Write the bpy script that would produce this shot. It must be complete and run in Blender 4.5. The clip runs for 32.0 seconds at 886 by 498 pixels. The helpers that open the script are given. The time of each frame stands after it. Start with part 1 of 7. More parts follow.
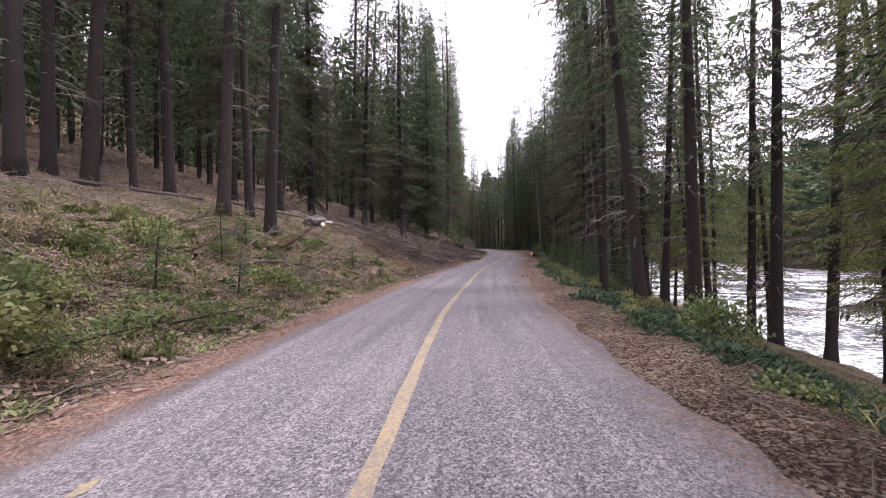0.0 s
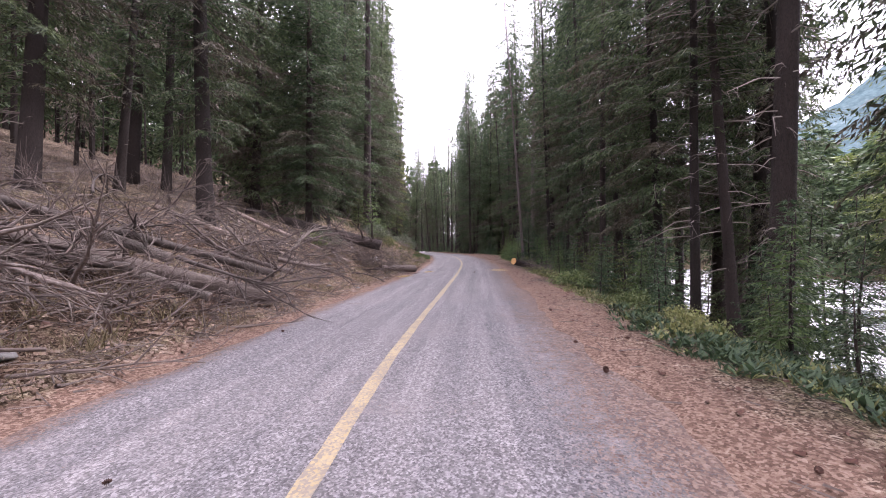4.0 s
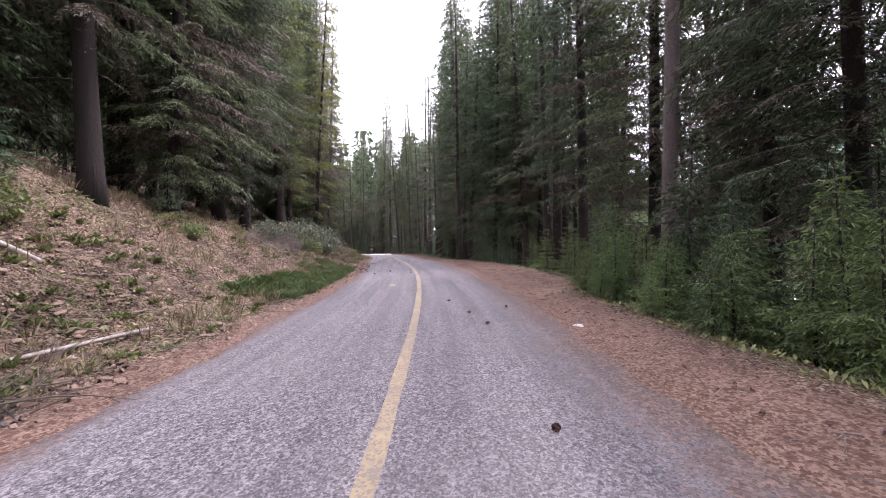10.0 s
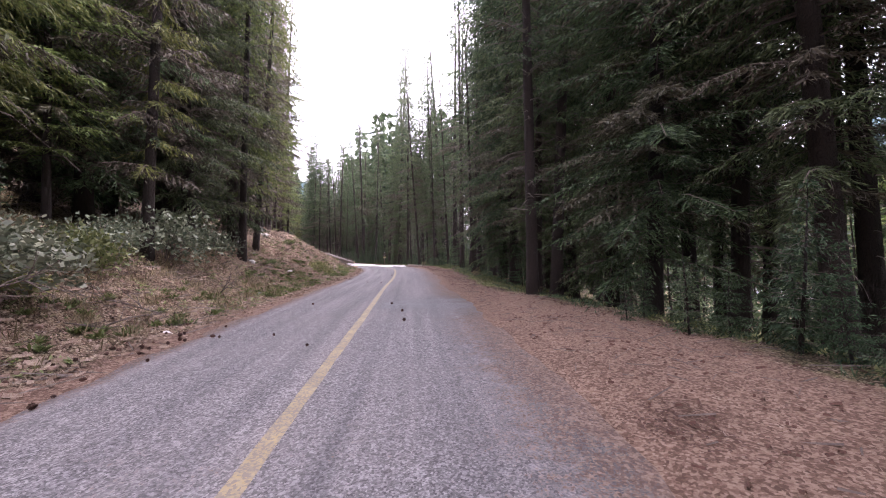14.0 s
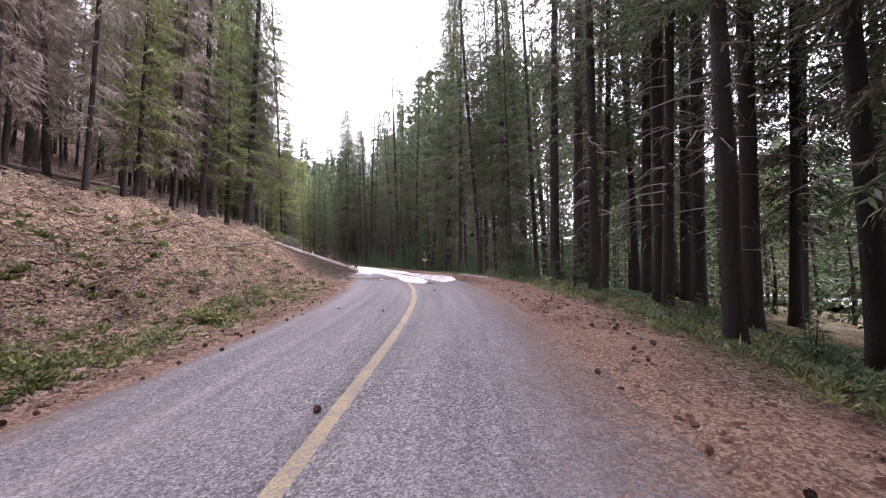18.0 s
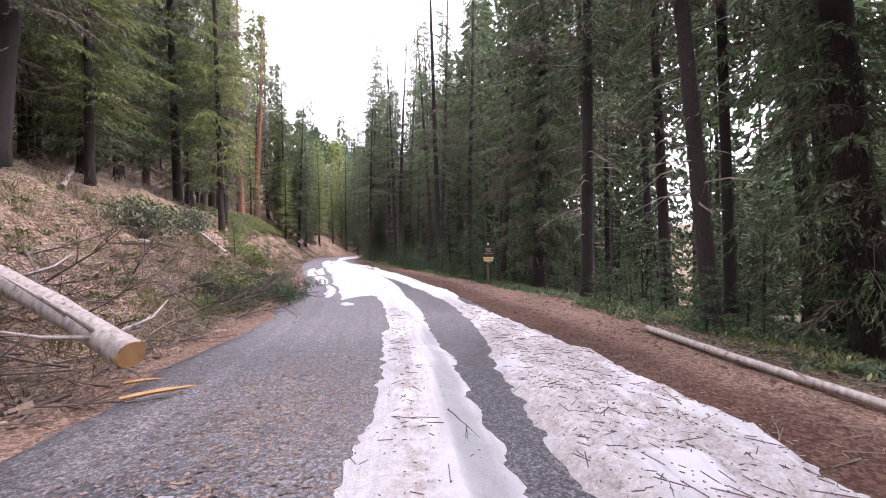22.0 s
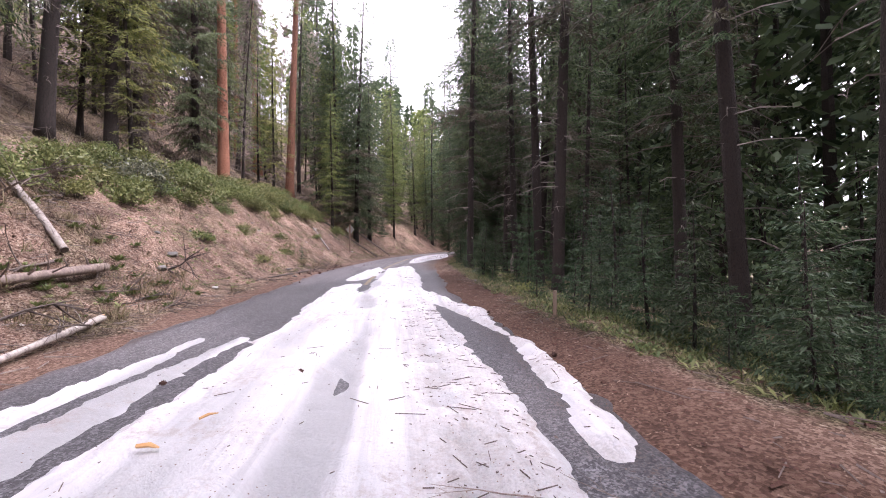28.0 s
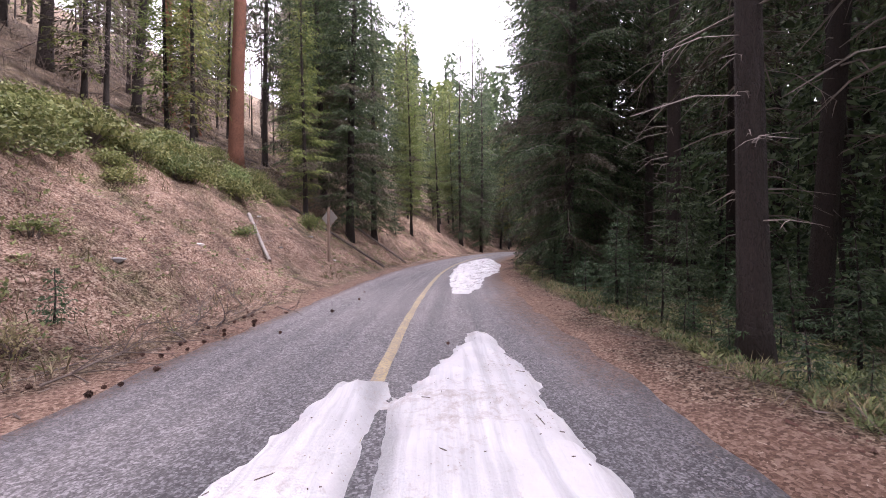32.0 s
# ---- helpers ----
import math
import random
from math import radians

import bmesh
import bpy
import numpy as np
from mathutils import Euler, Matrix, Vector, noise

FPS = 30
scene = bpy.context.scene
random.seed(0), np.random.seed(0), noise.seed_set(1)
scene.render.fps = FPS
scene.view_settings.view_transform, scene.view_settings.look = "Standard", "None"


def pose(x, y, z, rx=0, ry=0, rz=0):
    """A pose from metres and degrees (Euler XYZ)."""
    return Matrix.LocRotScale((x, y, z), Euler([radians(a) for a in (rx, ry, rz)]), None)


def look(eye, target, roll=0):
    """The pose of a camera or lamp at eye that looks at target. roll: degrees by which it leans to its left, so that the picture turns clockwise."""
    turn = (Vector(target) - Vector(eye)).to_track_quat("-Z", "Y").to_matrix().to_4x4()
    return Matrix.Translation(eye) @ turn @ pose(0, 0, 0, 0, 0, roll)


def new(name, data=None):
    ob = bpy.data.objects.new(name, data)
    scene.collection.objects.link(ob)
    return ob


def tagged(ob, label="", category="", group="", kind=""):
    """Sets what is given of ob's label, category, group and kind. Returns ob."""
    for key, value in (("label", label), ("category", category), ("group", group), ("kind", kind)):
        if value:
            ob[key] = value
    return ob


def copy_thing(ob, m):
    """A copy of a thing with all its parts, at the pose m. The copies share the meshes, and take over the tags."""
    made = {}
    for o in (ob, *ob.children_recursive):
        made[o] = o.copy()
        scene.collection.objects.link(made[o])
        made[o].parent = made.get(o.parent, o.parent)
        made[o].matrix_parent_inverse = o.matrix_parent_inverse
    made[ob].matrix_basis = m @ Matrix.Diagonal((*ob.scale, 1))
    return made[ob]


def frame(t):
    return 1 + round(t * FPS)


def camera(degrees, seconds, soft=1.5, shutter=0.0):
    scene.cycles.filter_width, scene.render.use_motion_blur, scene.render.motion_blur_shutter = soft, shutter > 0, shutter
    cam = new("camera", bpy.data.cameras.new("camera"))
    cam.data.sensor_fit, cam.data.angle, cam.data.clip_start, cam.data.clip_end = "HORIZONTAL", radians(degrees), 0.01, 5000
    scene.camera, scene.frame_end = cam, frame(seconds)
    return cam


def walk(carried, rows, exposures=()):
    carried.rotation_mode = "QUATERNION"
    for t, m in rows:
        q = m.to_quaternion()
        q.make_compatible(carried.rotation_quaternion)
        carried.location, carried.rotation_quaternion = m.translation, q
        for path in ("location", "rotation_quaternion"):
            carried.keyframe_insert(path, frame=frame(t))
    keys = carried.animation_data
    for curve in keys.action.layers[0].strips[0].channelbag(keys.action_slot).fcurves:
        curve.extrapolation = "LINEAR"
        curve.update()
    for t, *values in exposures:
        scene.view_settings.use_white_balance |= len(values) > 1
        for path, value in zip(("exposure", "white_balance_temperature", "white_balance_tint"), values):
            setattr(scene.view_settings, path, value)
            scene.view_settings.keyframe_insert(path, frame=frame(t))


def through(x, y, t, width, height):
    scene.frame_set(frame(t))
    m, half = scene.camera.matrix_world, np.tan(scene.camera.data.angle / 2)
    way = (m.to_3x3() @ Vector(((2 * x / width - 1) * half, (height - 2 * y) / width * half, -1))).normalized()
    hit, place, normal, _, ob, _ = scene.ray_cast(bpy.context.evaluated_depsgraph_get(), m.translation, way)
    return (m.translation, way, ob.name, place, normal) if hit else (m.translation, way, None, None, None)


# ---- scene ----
cam = camera(94.07, 32.0, soft=1.0)
PATH = [
    (0.0, pose(-0.000, 0.000, 0.000, 90.90, 0.87, 0.00)),
    (0.5, pose(0.287, 3.337, 0.033, 90.98, 0.66, -1.16)),
    (1.0, pose(0.574, 6.681, 0.064, 91.08, 0.48, -1.84)),
    (1.5, pose(0.879, 9.990, 0.093, 91.17, 0.38, -2.15)),
    (2.0, pose(1.231, 13.180, 0.124, 91.20, 0.36, -2.64)),
    (2.5, pose(1.627, 16.237, 0.173, 91.22, 0.38, -3.59)),
    (3.0, pose(2.074, 19.263, 0.233, 91.22, 0.47, -4.79)),
    (3.5, pose(2.551, 22.219, 0.290, 91.20, 0.60, -6.10)),
    (4.0, pose(3.047, 25.116, 0.350, 91.18, 0.72, -7.18)),
    (4.5, pose(3.542, 27.997, 0.421, 91.23, 0.79, -7.82)),
    (5.0, pose(4.028, 30.858, 0.492, 91.27, 0.84, -8.06)),
    (5.5, pose(4.510, 33.700, 0.562, 91.28, 0.87, -8.05)),
    (6.0, pose(4.990, 36.521, 0.632, 91.30, 0.88, -7.94)),
    (6.5, pose(5.472, 39.322, 0.700, 91.31, 0.83, -7.86)),
    (7.0, pose(5.961, 42.100, 0.765, 91.32, 0.68, -7.98)),
    (7.5, pose(6.475, 44.808, 0.827, 91.32, 0.48, -8.14)),
    (8.0, pose(7.010, 47.465, 0.892, 91.28, 0.27, -8.47)),
    (8.5, pose(7.546, 50.049, 0.935, 91.26, 0.24, -8.48)),
    (9.0, pose(8.078, 52.592, 1.023, 91.26, 0.38, -8.52)),
    (9.5, pose(8.610, 55.139, 1.123, 91.16, 0.63, -8.58)),
    (10.0, pose(9.214, 57.800, 1.242, 91.10, 0.85, -9.07)),
    (10.5, pose(9.817, 60.580, 1.356, 91.10, 1.10, -9.56)),
    (11.0, pose(10.431, 63.445, 1.467, 91.22, 1.33, -9.84)),
    (11.5, pose(10.955, 66.383, 1.566, 91.38, 1.46, -9.62)),
    (12.0, pose(11.412, 69.370, 1.652, 91.55, 1.49, -8.87)),
    (12.5, pose(11.777, 72.373, 1.738, 91.75, 1.41, -8.02)),
    (13.0, pose(12.088, 75.340, 1.836, 91.89, 1.22, -6.99)),
    (13.5, pose(12.328, 78.200, 1.960, 91.96, 0.95, -5.78)),
    (14.0, pose(12.455, 80.961, 2.087, 91.96, 0.80, -4.34)),
    (14.5, pose(12.572, 83.793, 2.190, 91.94, 0.80, -3.44)),
    (15.0, pose(12.653, 86.739, 2.273, 91.90, 0.92, -2.43)),
    (15.5, pose(12.703, 89.794, 2.345, 91.88, 1.12, -1.38)),
    (16.0, pose(12.725, 92.956, 2.411, 91.89, 1.31, -0.30)),
    (16.5, pose(12.721, 96.220, 2.472, 91.94, 1.41, 0.74)),
    (17.0, pose(12.695, 99.582, 2.530, 92.04, 1.28, 1.72)),
    (17.5, pose(12.618, 102.957, 2.582, 92.13, 0.96, 2.73)),
    (18.0, pose(12.501, 106.193, 2.646, 92.14, 0.68, 3.38)),
    (18.5, pose(12.356, 109.221, 2.743, 92.16, 0.67, 3.75)),
    (19.0, pose(12.259, 112.115, 2.853, 92.07, 0.89, 3.89)),
    (19.5, pose(12.088, 114.902, 2.965, 91.93, 1.14, 4.50)),
    (20.0, pose(11.760, 117.699, 3.046, 91.76, 1.22, 5.67)),
    (20.5, pose(11.284, 120.536, 3.103, 91.58, 1.11, 7.01)),
    (21.0, pose(10.735, 123.313, 3.168, 91.46, 0.97, 7.77)),
    (21.5, pose(10.113, 126.045, 3.246, 91.34, 0.75, 8.68)),
    (22.0, pose(9.487, 128.651, 3.284, 91.15, 0.43, 10.31)),
    (22.5, pose(8.807, 131.184, 3.301, 91.02, 0.10, 11.66)),
    (23.0, pose(8.140, 133.574, 3.292, 90.93, -0.08, 12.44)),
    (23.5, pose(7.434, 135.935, 3.284, 90.89, -0.19, 13.23)),
    (24.0, pose(6.734, 138.230, 3.298, 90.85, -0.24, 14.37)),
    (24.5, pose(5.982, 140.456, 3.338, 90.75, -0.23, 15.90)),
    (25.0, pose(5.189, 142.641, 3.386, 90.68, -0.24, 17.11)),
    (25.5, pose(4.309, 144.805, 3.437, 90.68, -0.24, 18.10)),
    (26.0, pose(3.366, 146.962, 3.504, 90.68, -0.17, 19.06)),
    (26.5, pose(2.363, 149.111, 3.561, 90.68, -0.08, 19.99)),
    (27.0, pose(1.301, 151.253, 3.618, 90.65, 0.01, 20.93)),
    (27.5, pose(0.182, 153.389, 3.681, 90.59, 0.07, 21.89)),
    (28.0, pose(-0.992, 155.519, 3.761, 90.51, 0.14, 22.90)),
    (28.5, pose(-2.204, 157.639, 3.861, 90.46, 0.30, 23.62)),
    (29.0, pose(-3.419, 159.747, 3.948, 90.34, 0.52, 24.09)),
    (29.5, pose(-4.626, 161.820, 4.006, 90.20, 0.73, 24.54)),
    (30.0, pose(-5.764, 163.812, 4.044, 90.13, 0.91, 25.08)),
    (30.5, pose(-6.787, 165.673, 4.075, 90.12, 0.98, 25.28)),
    (31.0, pose(-7.825, 167.437, 4.117, 90.11, 0.85, 25.37)),
    (31.5, pose(-8.919, 169.162, 4.174, 90.15, 0.63, 25.29)),
    (32.0, pose(-9.972, 170.818, 4.265, 90.31, 0.39, 24.99)),
]
walk(cam, PATH, [(0, 1.05, 6250, 28), (1.8, 1.4, 6250, 29), (4, 1.75, 6150, 29), (9, 2.0, 6100, 30), (14, 2.0, 6150, 31), (18, 1.9, 6200, 30), (19.5, 1.95, 6200, 29), (21.5, 2.0, 6200, 28), (25, 1.85, 6200, 27), (32, 1.9, 6250, 29)])

# ---- light: bright overcast, a veiled high sun ahead ----
world = bpy.data.worlds.new("overcast_sky")
scene.world = world
world.use_nodes = True
wn, wl = world.node_tree.nodes, world.node_tree.links
sky = wn.new("ShaderNodeTexSky")
sky.sky_type = "NISHITA"
sky.sun_disc = False
sky.sun_elevation, sky.sun_rotation = radians(56), radians(62)
wtc = wn.new("ShaderNodeTexCoord")
cloud = wn.new("ShaderNodeTexNoise")
cloud.inputs["Scale"].default_value = 2.2
cloud.inputs["Detail"].default_value = 6
wl.new(wtc.outputs["Generated"], cloud.inputs["Vector"])
cramp = wn.new("ShaderNodeMapRange")
cramp.inputs["From Min"].default_value, cramp.inputs["From Max"].default_value = 0.3, 0.75
cramp.inputs["To Min"].default_value, cramp.inputs["To Max"].default_value = 7.5, 10.5
wl.new(cloud.outputs["Fac"], cramp.inputs["Value"])
cwhite = wn.new("ShaderNodeMix")
cwhite.data_type, cwhite.blend_type = "RGBA", "MULTIPLY"
cwhite.inputs["Factor"].default_value = 1.0
cwhite.inputs["A"].default_value = (1.0, 0.975, 0.99, 1)
wl.new(cramp.outputs["Result"], cwhite.inputs["B"])
wmix = wn.new("ShaderNodeMix")
wmix.data_type = "RGBA"
wmix.inputs["Factor"].default_value = 0.9
wl.new(sky.outputs["Color"], wmix.inputs["A"])
wl.new(cwhite.outputs["Result"], wmix.inputs["B"])
wl.new(wmix.outputs["Result"], wn["Background"].inputs["Color"])
wn["Background"].inputs["Strength"].default_value = 0.15
sun = new("sun", bpy.data.lights.new("sun", "SUN"))
sun.data.energy, sun.data.angle, sun.data.color = 1.5, radians(15), (1.0, 0.96, 0.9)
sun.matrix_world = look((0, 0, 60), (-35, -18.6, 0))

# ---- the lie of the land: a road line with a bank on one side and a river on the other ----
LINE = [(-3.95, -39.81, -1.50), (-3.13, -29.84, -1.50), (-2.31, -19.88, -1.50), (-1.49, -9.91, -1.50), (-0.70, 0.06, -1.50), (-0.01, 10.04,
        -1.41), (1.30, 19.95, -1.26), (2.84, 29.83, -1.04), (4.90, 39.61, -0.80), (6.99, 49.39, -0.57), (8.92, 59.20, -0.21), (10.33, 69.11, 0.14),
        (11.17, 79.07, 0.50), (11.33, 89.07, 0.83), (11.24, 99.07, 1.02), (11.27, 109.07, 1.24), (10.82, 119.07, 1.58), (9.02, 128.90, 1.78), (6.05,
        138.43, 1.81), (2.16, 147.56, 2.03), (-2.70, 156.23, 2.32), (-7.60, 164.94, 2.57), (-12.16, 173.83, 2.84), (-16.21, 182.96, 3.04), (-19.73,
        192.32, 3.24), (-22.44, 201.94, 3.45), (-24.43, 211.75, 3.66), (-25.70, 221.68, 3.87), (-26.27, 231.66, 4.08)]
FAR = [(-26.1, 241.7, 4.3), (-25.5, 251.6, 4.5), (-24.8, 261.6, 4.7), (-24.1, 271.6, 4.9), (-23.4, 281.6, 5.1)]


def smooth_line(pts, step=0.5):
    """A Catmull-Rom line through pts, sampled every step metres."""
    p = np.array([pts[0]] + list(pts) + [pts[-1]], float)
    out = []
    n = int(round(10 / step))
    for i in range(1, len(p) - 2):
        a, b, c, d = p[i - 1], p[i], p[i + 1], p[i + 2]
        for k in range(n):
            u = k / n
            out.append(0.5 * (2 * b + (c - a) * u + (2 * a - 5 * b + 4 * c - d) * u * u + (3 * b - a - 3 * c + d) * u ** 3))
    return np.array(out)


ROAD = smooth_line(LINE + FAR)
_seg = np.hypot(*np.diff(ROAD[:, :2], axis=0).T)
ARC = np.r_[0, np.cumsum(_seg)] - 40.0
ARC = ARC + np.interp(ARC, [-40, 20, 88, 106], [0.5, 0.5, 0.6, 1.65])
_d = np.gradient(ROAD[:, :2], axis=0)
_d /= np.hypot(_d[:, 0], _d[:, 1])[:, None]
RIGHT = np.c_[_d[:, 1], -_d[:, 0]]


def vnoise(x, y, seed=0):
    """Smooth value noise, 0 to 1, on arrays."""
    x, y = np.asarray(x, float), np.asarray(y, float)
    xi, yi = np.floor(x), np.floor(y)
    u, v = x - xi, y - yi
    u, v = u * u * (3 - 2 * u), v * v * (3 - 2 * v)

    def h(a, b):
        k = np.sin(a * 127.1 + b * 311.7 + seed * 74.7) * 43758.5453
        return k - np.floor(k)
    return (h(xi, yi) * (1 - u) + h(xi + 1, yi) * u) * (1 - v) + (h(xi, yi + 1) * (1 - u) + h(xi + 1, yi + 1) * u) * v


def fnoise(x, y, seed=0, octaves=3):
    t, a, w = 0, 0, 1.0
    for k in range(octaves):
        t = t + w * vnoise(np.asarray(x) * 2 ** k, np.asarray(y) * 2 ** k, seed + k)
        a += w
        w *= 0.5
    return t / a


def project(x, y):
    """Way along the road and metres to its right, for arrays of places."""
    x, y = np.atleast_1d(np.asarray(x, float)), np.atleast_1d(np.asarray(y, float))
    s, l = np.empty(x.shape), np.empty(x.shape)
    sub = ROAD[::2]
    for i in range(0, len(x), 4000):
        dx = x[i:i + 4000, None] - sub[None, :, 0]
        dy = y[i:i + 4000, None] - sub[None, :, 1]
        k = np.argmin(dx * dx + dy * dy, axis=1) * 2
        ex, ey = x[i:i + 4000] - ROAD[k, 0], y[i:i + 4000] - ROAD[k, 1]
        along = ex * _d[k, 0] + ey * _d[k, 1]
        s[i:i + 4000] = ARC[k] + along
        l[i:i + 4000] = ex * RIGHT[k, 0] + ey * RIGHT[k, 1]
        far = (k == 0) | (k >= len(ROAD) - 2)
        side = np.sign(l[i:i + 4000])
        dist = np.hypot(ex, ey)
        l[i:i + 4000] = np.where(far, side * np.maximum(np.abs(l[i:i + 4000]), dist * 0.25), l[i:i + 4000])
    return s, l


def road_z(s):
    return np.interp(s, ARC, ROAD[:, 2])


def shoulder(s):
    """Width of the bare red dirt on the right of the asphalt."""
    return np.interp(s, [-40, 0, 20, 45, 55, 62, 69, 78, 88, 96, 103, 112, 122, 132, 142, 160, 168, 175, 190, 300],
                     [.7, .8, 1.4, 1.5, 1.3, 1.15, 1.4, 3.3, 3.6, 2.4, 1.6, 1.8, 2.0, 2.6, 3.2, 2.1, 1.45, 1.0, 1.0, 1.2])


def ground_rel(s, l):
    """Height over the road's own level."""
    s, l = np.asarray(s, float), np.asarray(l, float)
    a = np.abs(l)
    k1 = np.interp(s, [-40, 0, 25, 50, 58, 66, 75, 100, 112, 120, 135, 148, 158, 178, 188, 196, 300], [.42, .45, .5, .55, .7, .7, .55, .46, .52, .58, .58, .7, .78, .78, .84, .86, .72])
    k2 = np.interp(s, [-40, 0, 25, 50, 60, 75, 100, 125, 145, 160, 178, 195, 300], [.3, .3, .33, .3, .28, .28, .28, .3, .34, .4, .6, .6, .5])
    foot = 3.5
    left = np.where(a < foot, 0.0, np.where(a < 9.5, k1 * (a - foot), k1 * (9.5 - foot) + k2 * (np.minimum(a, 130) - 9.5)))
    left = np.where(a < foot + 1.6, np.maximum(0, a - foot) ** 2 / 3.2 * k1 * 1.0 + 0 * a, left - 0.8 * k1)
    sh = 2.75 + shoulder(s)
    drop = np.interp(s, [-40, 60, 100, 130, 160, 300], [.34, .34, .24, .12, .16, .16])
    bed = np.interp(s, [-40, 60, 110, 140, 300], [-5.6, -5.6, -5.8, -6.5, -7])
    right = np.where(a < sh, 0.0, -drop * (a - sh))
    right = np.where(a < sh + 1, -drop * np.maximum(0, a - sh) ** 2 / 2, right + drop * .5)
    right = np.maximum(right, bed)
    # far bank of the river rises again
    fb = np.interp(s, [-40, 20, 80, 140, 300], [66, 62, 62, 70, 80])
    right = np.where(a > fb, bed + np.minimum((a - fb) * .3, 60), right)
    rel = np.where(l < 0, left, right)
    rough = np.clip((np.where(l < 0, a - 3.2, a - sh + .3)) / 2.5, 0, 1)
    x, y = s, l
    rel = rel + rough * (0.6 * (fnoise(x * .22, y * .22, 3) - .5) + np.where(l < 0, .6, .1) * (fnoise(x * .6, y * .6, 7) - .5) + np.where(l < 0, .45, .3) * (fnoise(x * 1.1, y * 1.1, 9) - .5))
    rel = rel + rough * np.where((l < 0) & (a < 14), np.interp(s, [60, 104, 110, 134, 142], [.3, .3, .6, .6, .35]), 0) * (fnoise(x * 1.7, y * 1.9, 13, 2) - .5)
    dirt = np.clip((a - 3.05) / .4, 0, 1) * (1 - rough)
    rel = rel + dirt * (0.07 * (fnoise(x * .8, y * .8, 5) - .35))
    # under the asphalt
    rel = np.where(a < 3.05, -0.055 - 0.02 * (a < 2.7), rel - 0.03 * np.clip((3.6 - a) / .5, 0, 1))
    return rel


def ground(x, y):
    s, l = project(x, y)
    return road_z(s) + ground_rel(s, l)


def spot(s, l, up=0.0):
    """The place s metres along the road and l metres to its right, on the ground."""
    i = np.interp(s, ARC, np.arange(len(ARC)))
    k = int(min(i, len(ARC) - 2))
    u = i - k
    p = ROAD[k] * (1 - u) + ROAD[k + 1] * u
    r = RIGHT[k] * (1 - u) + RIGHT[k + 1] * u
    x, y = p[0] + r[0] * l + 0.0, p[1] + r[1] * l
    return Vector((x, y, float(road_z(s) + ground_rel(s, l)) + up))


def heading(s):
    """Degrees from +y, to the left, in which the road runs at s."""
    k = int(np.clip(np.interp(s, ARC, np.arange(len(ARC))), 0, len(ARC) - 1))
    return math.degrees(math.atan2(-_d[k, 0], _d[k, 1]))

# ---- materials ----
def nodes_of(name):
    m = bpy.data.materials.new(name)
    m.use_nodes = True
    nt = m.node_tree
    return m, nt.nodes, nt.links, nt.nodes["Principled BSDF"]


def noise_node(n, l, vec, scale, detail=4.0, rough=0.6, distort=0.0):
    t = n.new("ShaderNodeTexNoise")
    t.inputs["Scale"].default_value, t.inputs["Detail"].default_value = scale, detail
    t.inputs["Roughness"].default_value, t.inputs["Distortion"].default_value = rough, distort
    l.new(vec, t.inputs["Vector"])
    return t.outputs["Fac"]


def ramp(n, l, fac, stops):
    r = n.new("ShaderNodeValToRGB")
    e = r.color_ramp.elements
    while len(e) < len(stops):
        e.new(0.5)
    for k, (p, c) in enumerate(stops):
        e[k].position, e[k].color = p, (*c, 1)
    l.new(fac, r.inputs["Fac"])
    return r.outputs["Color"]


def mixed(n, l, fac, a, b, kind="MIX"):
    m = n.new("ShaderNodeMix")
    m.data_type, m.blend_type = "RGBA", kind
    for key, v in (("Factor", fac), ("A", a), ("B", b)):
        if isinstance(v, (int, float)):
            m.inputs[key].default_value = v
        elif isinstance(v, tuple):
            m.inputs[key].default_value = (*v, 1)
        else:
            l.new(v, m.inputs[key])
    return m.outputs["Result"]


def span(n, l, v, a, b, c=0.0, d=1.0):
    m = n.new("ShaderNodeMapRange")
    for key, val in (("From Min", a), ("From Max", b), ("To Min", c), ("To Max", d)):
        m.inputs[key].default_value = val
    l.new(v, m.inputs["Value"])
    return m.outputs["Result"]


def bumped(n, l, p, height, strength=0.5, dist=0.02):
    b = n.new("ShaderNodeBump")
    b.inputs["Strength"].default_value, b.inputs["Distance"].default_value = strength, dist
    l.new(height, b.inputs["Height"])
    l.new(b.outputs["Normal"], p.inputs["Normal"])


def coords(n, kind="Object"):
    return n.new("ShaderNodeTexCoord").outputs[kind]


def world_at(n):
    return n.new("ShaderNodeNewGeometry").outputs["Position"]


def simple(name, stops, scale=6.0, rough=0.8, bump=0.3, dist=0.01, stretch=None, spread=0.0, metal=0.0, fine=60.0):
    """A surface of two scales of variation between the colours of stops; spread: how much one copy differs from the next."""
    m, n, l, p = nodes_of(name)
    vec = coords(n)
    if stretch:
        mp = n.new("ShaderNodeMapping")
        mp.inputs["Scale"].default_value = stretch
        l.new(vec, mp.inputs["Vector"])
        vec = mp.outputs["Vector"]
    a, b = noise_node(n, l, vec, scale), noise_node(n, l, vec, fine, 3)
    mix = mixed(n, l, 0.4, a, b)
    col = ramp(n, l, mix, stops)
    if spread:
        info = n.new("ShaderNodeObjectInfo")
        hs = n.new("ShaderNodeHueSaturation")
        l.new(span(n, l, info.outputs["Random"], 0, 1, 1 - spread, 1 + spread), hs.inputs["Value"])
        l.new(col, hs.inputs["Color"])
        col = hs.outputs["Color"]
    l.new(col, p.inputs["Base Color"])
    p.inputs["Roughness"].default_value, p.inputs["Metallic"].default_value = rough, metal
    bumped(n, l, p, mix, bump, dist)
    return m


